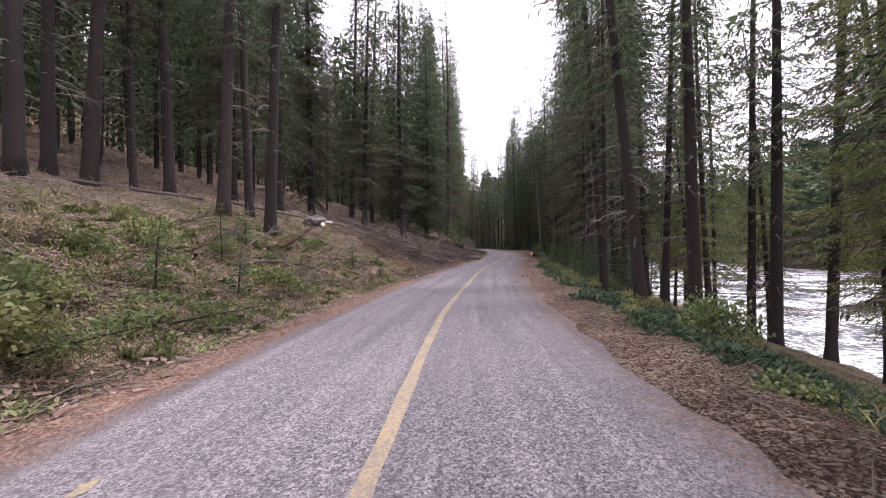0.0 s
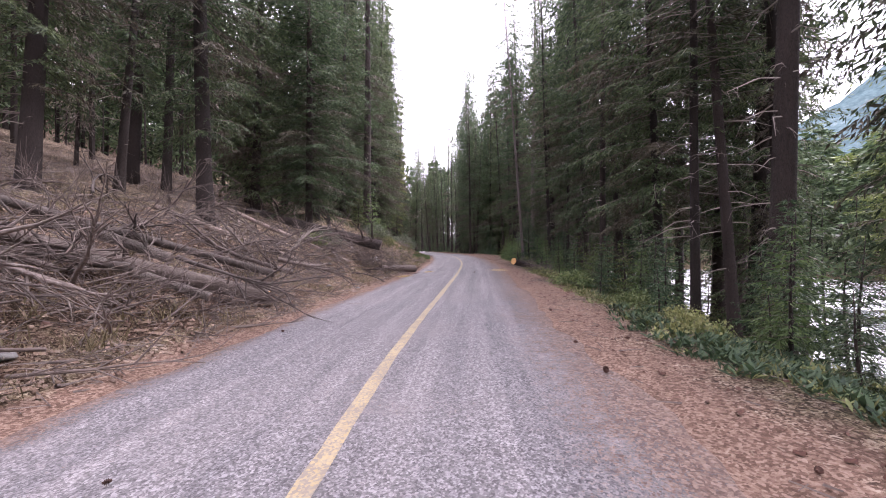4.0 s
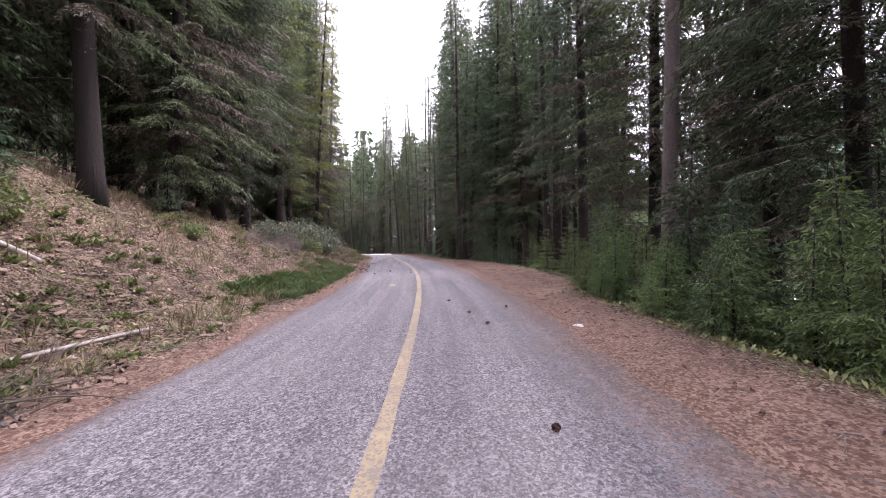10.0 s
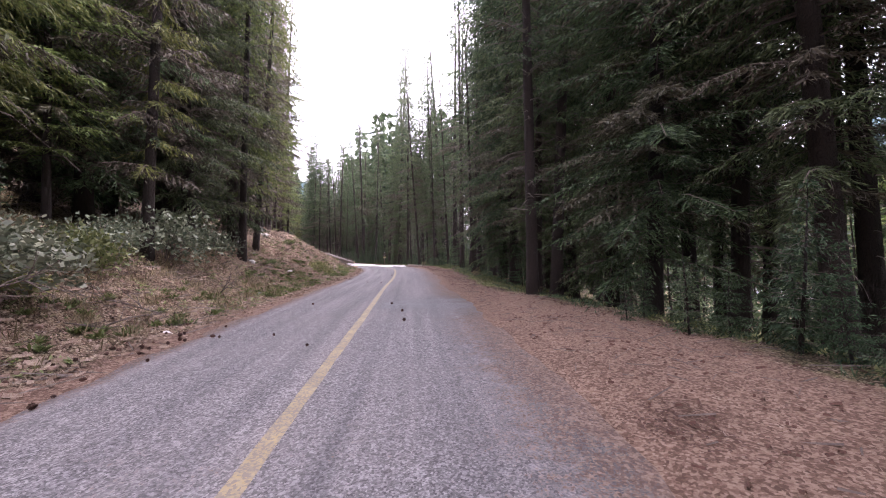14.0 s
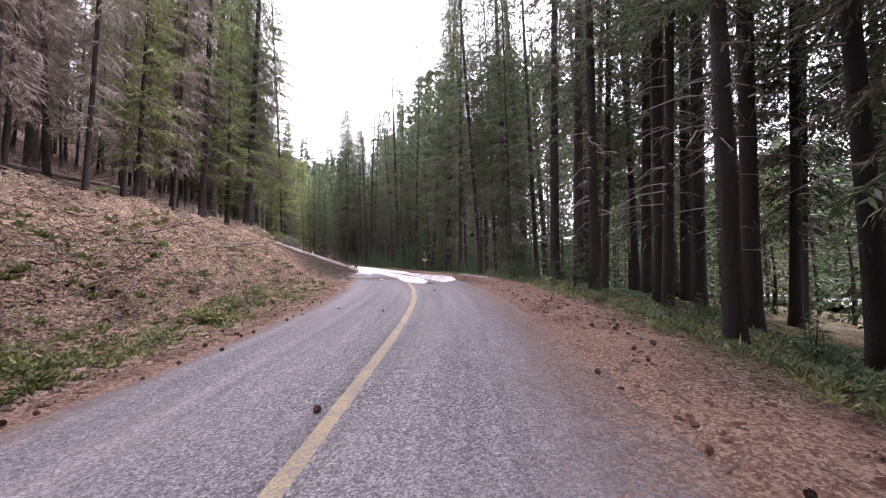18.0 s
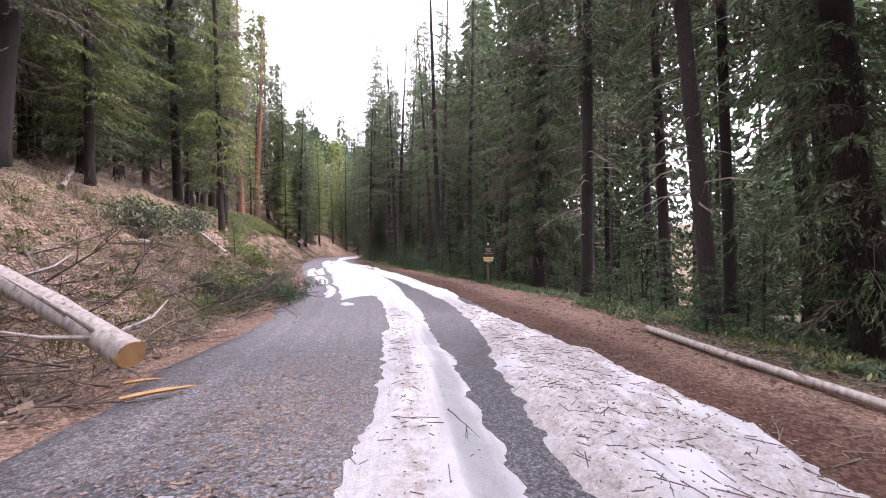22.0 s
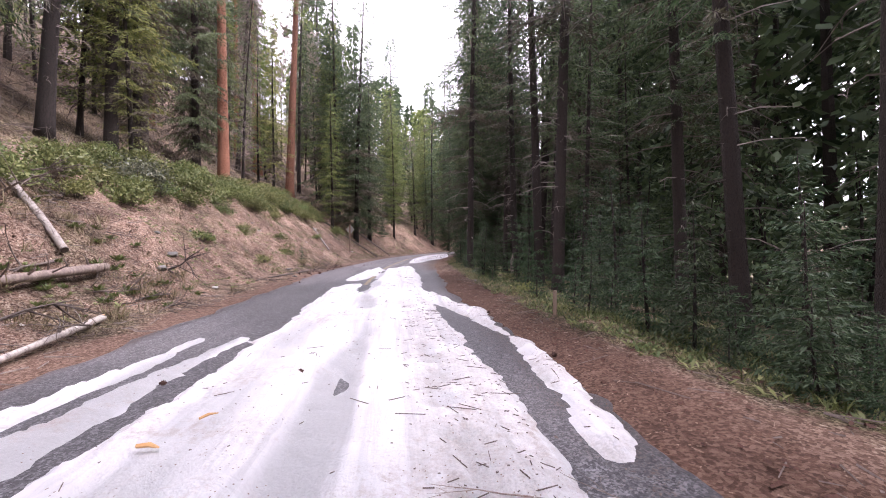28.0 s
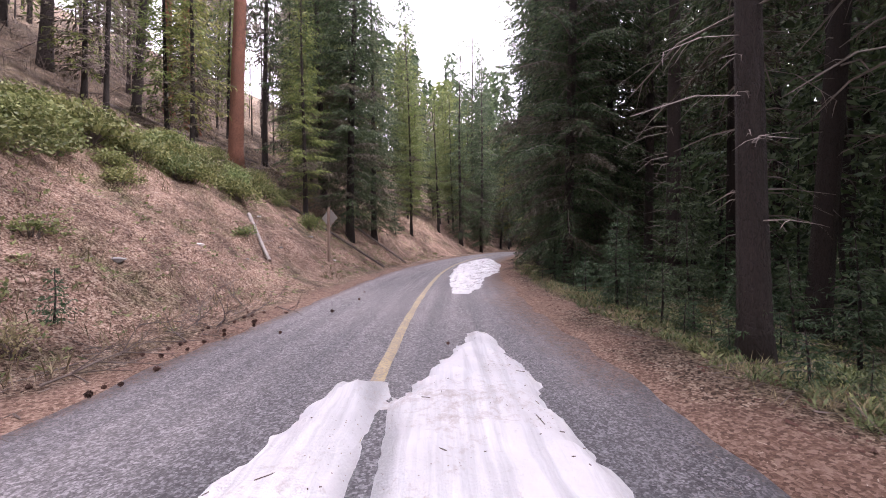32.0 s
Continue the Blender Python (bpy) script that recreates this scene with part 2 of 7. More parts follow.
def bark(name, dark, light, plates=5.0, depth=0.03):
    """Furrowed bark: long plates parted by dark cracks."""
    m, n, l, p = nodes_of(name)
    mp = n.new("ShaderNodeMapping")
    mp.inputs["Scale"].default_value = (1, 1, 0.17)
    l.new(coords(n), mp.inputs["Vector"])
    v = n.new("ShaderNodeTexVoronoi")
    v.feature = "DISTANCE_TO_EDGE"
    v.inputs["Scale"].default_value = plates * 11.0
    shake = n.new("ShaderNodeTexNoise")
    shake.inputs["Scale"].default_value = 9
    l.new(mp.outputs["Vector"], shake.inputs["Vector"])
    l.new(mixed(n, l, 0.09, mp.outputs["Vector"], shake.outputs["Color"]), v.inputs["Vector"])
    crack = span(n, l, v.outputs["Distance"], 0.0, 0.16, 0.25, 1.0)
    fine = noise_node(n, l, mp.outputs["Vector"], 38, 5, 0.7)
    big = noise_node(n, l, coords(n), 0.8, 3)
    body = mixed(n, l, fine, dark, light)
    body = mixed(n, l, span(n, l, big, 0.35, 0.7), body, tuple(0.75 * (a + b) / 2 for a, b in zip(dark, light)))
    col = mixed(n, l, crack, tuple(c * 0.5 for c in dark), body)
    info = n.new("ShaderNodeObjectInfo")
    hs = n.new("ShaderNodeHueSaturation")
    l.new(span(n, l, info.outputs["Random"], 0, 1, 0.7, 1.3), hs.inputs["Value"])
    l.new(col, hs.inputs["Color"])
    l.new(hs.outputs["Color"], p.inputs["Base Color"])
    p.inputs["Roughness"].default_value = 0.9
    h = mixed(n, l, 0.3, crack, fine)
    bumped(n, l, p, h, 1.0, depth)
    return m


def foliage(name, dark, light, through=0.3, spread=0.25, rough=0.55):
    """Leaves or needles: each spray a little different, some light coming through."""
    m, n, l, p = nodes_of(name)
    geo = n.new("ShaderNodeNewGeometry")
    info = n.new("ShaderNodeObjectInfo")
    patch = noise_node(n, l, coords(n), 0.9, 3)
    f = mixed(n, l, 0.4, geo.outputs["Random Per Island"], patch)
    col = ramp(n, l, f, [(0.2, dark), (0.8, light)])
    hs = n.new("ShaderNodeHueSaturation")
    l.new(span(n, l, info.outputs["Random"], 0, 1, 1 - spread, 1 + spread), hs.inputs["Value"])
    mul = n.new("ShaderNodeMath")
    mul.operation = "FRACT"
    m7 = n.new("ShaderNodeMath")
    m7.operation = "MULTIPLY"
    m7.inputs[1].default_value = 7.31
    l.new(info.outputs["Random"], m7.inputs[0])
    l.new(m7.outputs[0], mul.inputs[0])
    l.new(span(n, l, mul.outputs[0], 0, 1, 0.472, 0.524), hs.inputs["Hue"])
    l.new(col, hs.inputs["Color"])
    l.new(hs.outputs["Color"], p.inputs["Base Color"])
    p.inputs["Roughness"].default_value = rough
    p.inputs["Specular IOR Level"].default_value = 0.35
    tr = n.new("ShaderNodeBsdfTranslucent")
    l.new(hs.outputs["Color"], tr.inputs["Color"])
    ms = n.new("ShaderNodeMixShader")
    ms.inputs["Fac"].default_value = through
    l.new(p.outputs["BSDF"], ms.inputs[1])
    l.new(tr.outputs["BSDF"], ms.inputs[2])
    l.new(ms.outputs["Shader"], n["Material Output"].inputs["Surface"])
    return m


def dirt_colour(n, l, pos, f, mid):
    """Red-orange road dirt: light trodden stretches and darker damp ones."""
    a = ramp(n, l, f, [(0.12, (0.115, 0.069, 0.05)), (0.5, (0.2, 0.125, 0.092)), (0.9, (0.32, 0.232, 0.182))])
    b = ramp(n, l, f, [(0.15, (0.082, 0.05, 0.037)), (0.55, (0.156, 0.097, 0.072)), (0.9, (0.265, 0.184, 0.142))])
    return mixed(n, l, span(n, l, mid, 0.38, 0.68, 0, 0.7), a, b)


def grit_of(n, l, pos):
    """Fine crumbs and needles, the same on bare ground and where dirt lies on the road."""
    fine = noise_node(n, l, pos, 60, 6, 0.8, 0.6)
    v = n.new("ShaderNodeTexVoronoi")
    v.inputs["Scale"].default_value = 38
    l.new(pos, v.inputs["Vector"])
    bw = n.new("ShaderNodeRGBToBW")
    l.new(v.outputs["Color"], bw.inputs["Color"])
    f = mixed(n, l, 0.35, mixed(n, l, 0.45, fine, bw.outputs["Val"]), noise_node(n, l, pos, 11, 5, 0.7))
    return span(n, l, f, 0.37, 0.63)


def asphalt_material():
    """Worn chip-seal: pale and dark stones, long bleached wheel tracks, damp patches, one painted tree shadow."""
    m, n, l, p = nodes_of("asphalt")
    pos = world_at(n)
    chips = n.new("ShaderNodeTexVoronoi")
    chips.inputs["Scale"].default_value = 64
    l.new(pos, chips.inputs["Vector"])
    chips2 = n.new("ShaderNodeTexVoronoi")
    chips2.inputs["Scale"].default_value = 36
    l.new(pos, chips2.inputs["Vector"])
    bw = n.new("ShaderNodeRGBToBW")
    l.new(chips.outputs["Color"], bw.inputs["Color"])
    bw2 = n.new("ShaderNodeRGBToBW")
    l.new(chips2.outputs["Color"], bw2.inputs["Color"])
    f = mixed(n, l, 0.38, bw.outputs["Val"], bw2.outputs["Val"])
    stone = ramp(n, l, f, [(0.2, (0.045, 0.044, 0.048)), (0.5, (0.165, 0.158, 0.164)), (0.8, (0.41, 0.397, 0.403))])
    at = n.new("ShaderNodeAttribute")
    at.attribute_name = "lat"
    big = noise_node(n, l, pos, 0.35, 5, 0.6)
    worn = mixed(n, l, span(n, l, big, 0.3, 0.75, 0.0, 0.45), stone, (0.27, 0.25, 0.245), "MIX")
    lane = n.new("ShaderNodeCombineXYZ")
    l.new(at.outputs["Fac"], lane.inputs["X"])
    sep = n.new("ShaderNodeSeparateXYZ")
    l.new(pos, sep.inputs["Vector"])
    slow = n.new("ShaderNodeMath")
    slow.operation = "MULTIPLY"
    slow.inputs[1].default_value = 0.03
    l.new(sep.outputs["Y"], slow.inputs[0])
    l.new(slow.outputs[0], lane.inputs["Y"])
    streak = noise_node(n, l, lane.outputs["Vector"], 2.6, 5, 0.65)
    worn = mixed(n, l, 1.0, worn, ramp(n, l, streak, [(0.3, (0.66, 0.66, 0.68)), (0.7, (1.2, 1.17, 1.16))]), "MULTIPLY")
    # mask of the wet road by the snow and of a painted tree shadow
    wet_shade = n.new("ShaderNodeAttribute")
    wet_shade.attribute_name = "wet_shade"
    # dirt strewn over the rims: a thin fringe on the bank side, a wider ragged one on the other
    bank = span(n, l, at.outputs["Fac"], -2.35, -2.85, 0.0, 1.0)
    verge = span(n, l, at.outputs["Fac"], 1.45, 2.75, 0.0, 1.0)
    edge = n.new("ShaderNodeMath")
    edge.operation = "MAXIMUM"
    l.new(bank, edge.inputs[0])
    l.new(verge, edge.inputs[1])
    rag = noise_node(n, l, pos, 5.0, 7, 0.8)
    e1 = n.new("ShaderNodeMath")
    e1.operation = "ADD"
    l.new(edge.outputs[0], e1.inputs[0])
    l.new(span(n, l, mixed(n, l, 0.35, mixed(n, l, 0.3, rag, noise_node(n, l, pos, 0.7, 3)), f), 0.25, 0.75, -1.0, 1.0), e1.inputs[1])
    e2 = n.new("ShaderNodeMath")
    e2.operation = "SUBTRACT"
    l.new(e1.outputs[0], e2.inputs[0])
    l.new(span(n, l, wet_shade.outputs["Fac"], 0.1, 0.6, 0.0, 0.55), e2.inputs[1])
    dusty = span(n, l, e2.outputs[0], 0.45, 0.85, 0.0, 0.97)
    col = mixed(n, l, dusty, worn, mixed(n, l, 1.0, (0.85, 0.86, 0.88), dirt_colour(n, l, pos, grit_of(n, l, pos), noise_node(n, l, pos, 3.6, 6, 0.7)), "MULTIPLY"))
    col = mixed(n, l, wet_shade.outputs["Fac"], col, mixed(n, l, dusty, ramp(n, l, f, [(0.25, (0.012, 0.012, 0.015)), (0.5, (0.04, 0.04, 0.046)), (0.8, (0.19, 0.19, 0.205))]), mixed(n, l, 1.0, col, (0.3, 0.28, 0.28), "MULTIPLY")))
    l.new(col, p.inputs["Base Color"])
    l.new(span(n, l, wet_shade.outputs["Fac"], 0, 1, 0.85, 0.42), p.inputs["Roughness"])
    bumped(n, l, p, f, 1.0, 0.014)
    return m


def ground_material():
    """Forest floor: red-brown needle duff, bare red dirt by the road, moss and pale litter in patches."""
    m, n, l, p = nodes_of("forest_floor")
    pos = world_at(n)
    dirt_at = n.new("ShaderNodeAttribute")
    dirt_at.attribute_name = "dirt"
    green_at = n.new("ShaderNodeAttribute")
    green_at.attribute_name = "green"
    bare_at = n.new("ShaderNodeAttribute")
    bare_at.attribute_name = "bare"
    mid = noise_node(n, l, pos, 3.6, 6, 0.7)
    big = noise_node(n, l, pos, 0.5, 4, 0.6)
    f = grit_of(n, l, pos)
    duff = ramp(n, l, f, [(0.12, (0.045, 0.028, 0.02)), (0.4, (0.13, 0.085, 0.06)), (0.62, (0.25, 0.175, 0.128)), (0.9, (0.46, 0.38, 0.3))])
    duff = mixed(n, l, span(n, l, mid, 0.4, 0.7, 0, 0.6), duff, ramp(n, l, f, [(0.2, (0.05, 0.035, 0.025)), (0.8, (0.27, 0.2, 0.14))]))
    moss = ramp(n, l, f, [(0.2, (0.03, 0.04, 0.012)), (0.55, (0.1, 0.12, 0.035)), (0.9, (0.26, 0.25, 0.1))])
    dirt = dirt_colour(n, l, pos, f, mid)
    scree = ramp(n, l, f, [(0.1, (0.085, 0.05, 0.037)), (0.4, (0.27, 0.168, 0.126)), (0.66, (0.385, 0.262, 0.2)), (0.9, (0.55, 0.43, 0.345))])
    g = n.new("ShaderNodeMath")
    g.operation = "MULTIPLY"
    l.new(green_at.outputs["Fac"], g.inputs[0])
    l.new(span(n, l, mid, 0.38, 0.62), g.inputs[1])
    col = mixed(n, l, g.outputs[0], duff, moss)
    b = n.new("ShaderNodeMath")
    b.operation = "MULTIPLY"
    l.new(bare_at.outputs["Fac"], b.inputs[0])
    l.new(span(n, l, big, 0.3, 0.5), b.inputs[1])
    col = mixed(n, l, b.outputs[0], col, scree)
    d = n.new("ShaderNodeMath")
    d.operation = "ADD"
    d.use_clamp = True
    l.new(dirt_at.outputs["Fac"], d.inputs[0])
    l.new(span(n, l, mixed(n, l, 0.5, mid, noise_node(n, l, pos, 1.1, 6, 0.75)), 0.3, 0.7, -0.6, 0.5), d.inputs[1])
    col = mixed(n, l, span(n, l, d.outputs[0], 0.35, 0.65), col, dirt)
    # shading of hollows and mounds painted in by noise, fainter on dirt
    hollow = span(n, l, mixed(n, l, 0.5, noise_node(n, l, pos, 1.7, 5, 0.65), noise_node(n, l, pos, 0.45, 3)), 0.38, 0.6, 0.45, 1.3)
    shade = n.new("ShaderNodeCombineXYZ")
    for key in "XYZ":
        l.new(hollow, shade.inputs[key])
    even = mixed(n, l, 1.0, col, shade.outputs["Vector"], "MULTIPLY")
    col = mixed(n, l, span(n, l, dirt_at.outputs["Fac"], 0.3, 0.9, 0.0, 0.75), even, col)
    # mask: damp dirt by the snow, painted shade under the slash, darkened far bank
    damp_or_dark = n.new("ShaderNodeAttribute")
    damp_or_dark.attribute_name = "damp_or_dark"
    col = mixed(n, l, damp_or_dark.outputs["Fac"], col, mixed(n, l, 1.0, col, (0.48, 0.42, 0.4), "MULTIPLY"))
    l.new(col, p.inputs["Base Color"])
    p.inputs["Roughness"].default_value = 0.95
    p.inputs["Specular IOR Level"].default_value = 0.2
    bumped(n, l, p, mixed(n, l, 0.78, f, mixed(n, l, 0.5, mid, noise_node(n, l, pos, 8, 5, 0.7))), 1.0, 0.16)
    for x in n:
        if x.type == "BUMP":
            l.new(span(n, l, dirt_at.outputs["Fac"], 0.3, 0.9, 1.0, 0.4), x.inputs["Strength"])
    return m


def snow_material():
    """Old spring snow: white, grey in the trodden tracks, specked with needles."""
    m, n, l, p = nodes_of("old_snow")
    pos = world_at(n)
    ice = n.new("ShaderNodeAttribute")
    ice.attribute_name = "ice"
    big = noise_node(n, l, pos, 1.3, 4)
    fine = noise_node(n, l, pos, 45, 3)
    specks = n.new("ShaderNodeTexVoronoi")
    specks.inputs["Scale"].default_value = 24
    l.new(pos, specks.inputs["Vector"])
    white = mixed(n, l, span(n, l, big, 0.3, 0.7), (0.9, 0.9, 0.92), (0.74, 0.73, 0.74))
    grey = mixed(n, l, fine, (0.4, 0.405, 0.415), (0.6, 0.605, 0.615))
    col = mixed(n, l, ice.outputs["Fac"], white, grey)
    lane = n.new("ShaderNodeAttribute")
    lane.attribute_name = "lane"
    drag = noise_node(n, l, lane.outputs["Vector"], 1.0, 6, 0.7)
    col = mixed(n, l, span(n, l, drag, 0.47, 0.68, 0.0, 0.75), col, grey)
    soil = span(n, l, mixed(n, l, 0.5, noise_node(n, l, pos, 1.1, 5, 0.7), noise_node(n, l, pos, 14, 5, 0.75)), 0.53, 0.66, 0, 0.6)
    col = mixed(n, l, soil, col, (0.4, 0.31, 0.26))
    stain = n.new("ShaderNodeAttribute")
    stain.attribute_name = "soil"
    st = n.new("ShaderNodeMath")
    st.operation = "MULTIPLY"
    l.new(stain.outputs["Fac"], st.inputs[0])
    l.new(span(n, l, noise_node(n, l, pos, 9, 6, 0.8), 0.35, 0.65), st.inputs[1])
    col = mixed(n, l, st.outputs[0], col, ramp(n, l, fine, [(0.35, (0.14, 0.095, 0.07)), (0.65, (0.5, 0.4, 0.33))]))
    dots = span(n, l, specks.outputs["Distance"], 0.16, 0.1)
    gate = span(n, l, noise_node(n, l, pos, 1.3, 4), 0.52, 0.6)
    g = n.new("ShaderNodeMath")
    g.operation = "MULTIPLY"
    l.new(dots, g.inputs[0])
    l.new(gate, g.inputs[1])
    col = mixed(n, l, g.outputs[0], col, (0.2, 0.12, 0.08))
    l.new(col, p.inputs["Base Color"])
    l.new(span(n, l, ice.outputs["Fac"], 0, 1, 0.75, 0.35), p.inputs["Roughness"])
    p.inputs["Subsurface Weight"].default_value = 0.15
    p.inputs["Subsurface Radius"].default_value = (0.03, 0.035, 0.04)
    lumps = noise_node(n, l, pos, 7, 6, 0.75)
    bumped(n, l, p, mixed(n, l, 0.5, lumps, noise_node(n, l, pos, 24, 5, 0.8)), 1.0, 0.09)
    return m


def paint_material():
    """Yellow road paint, worn through to the stones."""
    m, n, l, p = nodes_of("worn_yellow_paint")
    pos = world_at(n)
    v = n.new("ShaderNodeTexVoronoi")
    v.inputs["Scale"].default_value = 50
    l.new(pos, v.inputs["Vector"])
    bw = n.new("ShaderNodeRGBToBW")
    l.new(v.outputs["Color"], bw.inputs["Color"])
    wear = noise_node(n, l, pos, 2.2, 5, 0.7)
    w = mixed(n, l, 0.45, wear, bw.outputs["Val"])
    yellow = mixed(n, l, bw.outputs["Val"], (0.38, 0.29, 0.15), (0.58, 0.48, 0.3))
    col = mixed(n, l, span(n, l, w, 0.36, 0.58, 0, 0.9), yellow, (0.23, 0.2, 0.17))
    l.new(col, p.inputs["Base Color"])
    p.inputs["Roughness"].default_value = 0.8
    bumped(n, l, p, bw.outputs["Val"], 0.7, 0.006)
    return m


def water_material():
    m, n, l, p = nodes_of("river_water")
    pos = world_at(n)
    big = noise_node(n, l, pos, 0.25, 5, 0.6)
    rip = noise_node(n, l, pos, 2.5, 4, 0.6)
    foam = span(n, l, mixed(n, l, 0.5, big, rip), 0.47, 0.56)
    l.new(mixed(n, l, foam, (0.16, 0.18, 0.18), (0.62, 0.63, 0.64)), p.inputs["Base Color"])
    l.new(span(n, l, foam, 0, 1, 0.12, 0.6), p.inputs["Roughness"])
    bumped(n, l, p, rip, 0.35, 0.1)
    return m


ASPHALT, FLOOR, SNOW, PAINT, WATER = asphalt_material(), ground_material(), snow_material(), paint_material(), water_material()
BARK_DARK = bark("dark_fir_bark", (0.018, 0.013, 0.011), (0.07, 0.048, 0.041))
BARK_RED = bark("red_pine_bark", (0.2, 0.075, 0.045), (0.42, 0.19, 0.11), 3.5, 0.04)
BARK_GREY = bark("grey_bark", (0.13, 0.105, 0.098), (0.25, 0.205, 0.19))
TWIG = simple("dead_twig", [(0.3, (0.075, 0.056, 0.048)), (0.7, (0.2, 0.16, 0.142))], 3, 0.9, 0.3, spread=0.25)
DEADWOOD = simple("weathered_wood", [(0.25, (0.07, 0.05, 0.042)), (0.5, (0.18, 0.14, 0.12)), (0.8, (0.4, 0.335, 0.285))], 3, 0.85, 0.7, 0.02, (5, 5, 0.5), 0.5)
LOGBARK = bark("log_bark", (0.13, 0.105, 0.092), (0.38, 0.325, 0.29), 5, 0.03)
PALELOG = simple("pale_peeled_log", [(0.36, (0.06, 0.05, 0.045)), (0.43, (0.3, 0.265, 0.24)), (0.6, (0.47, 0.425, 0.39)), (0.85, (0.6, 0.55, 0.5))], 4, 0.8, 0.5, 0.015, (4, 4, 1.2), 0.15)
LIMBBARK = simple("dead_limb_bark", [(0.25, (0.04, 0.03, 0.026)), (0.5, (0.12, 0.095, 0.083)), (0.8, (0.3, 0.26, 0.23))], 3, 0.9, 0.7, 0.02, (5, 5, 0.8), 0.45)
LOGDARK = bark("dark_log_bark", (0.03, 0.022, 0.019), (0.14, 0.105, 0.092))
CUTWOOD = simple("fresh_cut_wood", [(0.3, (0.5, 0.27, 0.1)), (0.7, (0.68, 0.42, 0.19))], 9, 0.7, 0.2, spread=0.1)
NEEDLE = foliage("fir_needles", (0.024, 0.042, 0.022), (0.135, 0.185, 0.085), 0.35, 0.35)
NEEDLE_LIGHT = foliage("pine_needles", (0.075, 0.105, 0.033), (0.26, 0.3, 0.1), 0.4)
NEEDLE_YOUNG = foliage("young_fir_needles", (0.026, 0.054, 0.027), (0.095, 0.145, 0.07), 0.3)
NEEDLE_FRESH = foliage("young_pine_needles", (0.045, 0.078, 0.027), (0.17, 0.22, 0.08), 0.35)
NEEDLE_SPRING = foliage("bushy_fir_needles", (0.05, 0.095, 0.032), (0.2, 0.28, 0.1), 0.4)
NEEDLE_OLD = foliage("old_brown_boughs", (0.05, 0.045, 0.03), (0.13, 0.115, 0.075), 0.2)
NEEDLE_DEAD = foliage("dry_brown_needles", (0.17, 0.14, 0.12), (0.38, 0.325, 0.285), 0.25)
TWIG_GREY = simple("bleached_twig", [(0.3, (0.12, 0.095, 0.084)), (0.7, (0.3, 0.255, 0.23))], 3, 0.9, 0.3, spread=0.3)
LEAF = foliage("evergreen_shrub_leaf", (0.08, 0.11, 0.037), (0.28, 0.31, 0.13), 0.35, 0.25, 0.5)
LEAF_DARK = foliage("dark_ground_leaf", (0.03, 0.055, 0.02), (0.14, 0.19, 0.07), 0.3)
LEAF_GREY = foliage("grey_green_leaf", (0.06, 0.08, 0.05), (0.24, 0.26, 0.18), 0.2, 0.2, 0.4)
GRASS = foliage("dry_grass", (0.1, 0.085, 0.04), (0.33, 0.28, 0.16), 0.3)
CUTWOOD_PALE = simple("sawdust", [(0.3, (0.5, 0.36, 0.18)), (0.7, (0.68, 0.54, 0.32))], 9, 0.9, 0.1)
GRASS_GREEN = foliage("fresh_grass", (0.07, 0.09, 0.025), (0.2, 0.22, 0.075), 0.35)
LITTER = simple("forest_litter", [(0.3, (0.09, 0.055, 0.04)), (0.5, (0.24, 0.165, 0.12)), (0.72, (0.52, 0.43, 0.35))], 2, 0.9, 0.2)
CONE = simple("pine_cone", [(0.3, (0.035, 0.018, 0.014)), (0.7, (0.12, 0.055, 0.038))], 40, 0.8, 0.5, 0.01, spread=0.35)
SOIL = foliage("crumbled_earth", (0.13, 0.08, 0.06), (0.5, 0.37, 0.29), 0.0, 0.05, 0.95)
STONE = simple("grey_stone", [(0.25, (0.1, 0.096, 0.092)), (0.55, (0.22, 0.213, 0.205)), (0.8, (0.4, 0.39, 0.375))], 3.5, 0.85, 0.6, 0.03, spread=0.2)
STONE_MOSS = simple("mossy_stone", [(0.3, (0.05, 0.05, 0.036)), (0.5, (0.1, 0.098, 0.085)), (0.8, (0.2, 0.195, 0.185))], 5, 0.9, 0.7, 0.03)
STONE_PALE = simple("pale_quartz_stone", [(0.3, (0.5, 0.49, 0.47)), (0.7, (0.78, 0.76, 0.73))], 4, 0.75, 0.5, 0.02)


# ---- making meshes ----
def mesh_of(name, verts, faces, mat, smooth=False, mats=None, index=None):
    me = bpy.data.meshes.new(name)
    if isinstance(faces, np.ndarray):
        v = np.asarray(verts, np.float32)
        k = faces.shape[1]
        me.vertices.add(len(v))
        me.vertices.foreach_set("co", v.ravel())
        me.loops.add(faces.size)
        me.loops.foreach_set("vertex_index", faces.ravel().astype(np.int32))
        me.polygons.add(len(faces))
        me.polygons.foreach_set("loop_start", np.arange(0, faces.size, k, dtype=np.int32))
    else:
        me.from_pydata([tuple(map(float, p)) for p in verts], [], faces)
    for x in (mats or [mat]):
        me.materials.append(x)
    if index is not None:
        me.polygons.foreach_set("material_index", np.asarray(index, np.int32))
    if smooth:
        me.polygons.foreach_set("use_smooth", np.ones(len(me.polygons), bool))
    me.update(calc_edges=True)
    me.validate()
    return me


def part(name, me, parent, label="", m=None):
    ob = new(name, me)
    ob.parent = parent
    if m is not None:
        ob.matrix_local = m
    if label:
        ob["label"] = label
    return ob


def thing(name, label, category, group="", kind="", me=None, m=None):
    ob = new(name, me)
    if m is not None:
        ob.matrix_world = m
    return tagged(ob, label, category, group, kind)


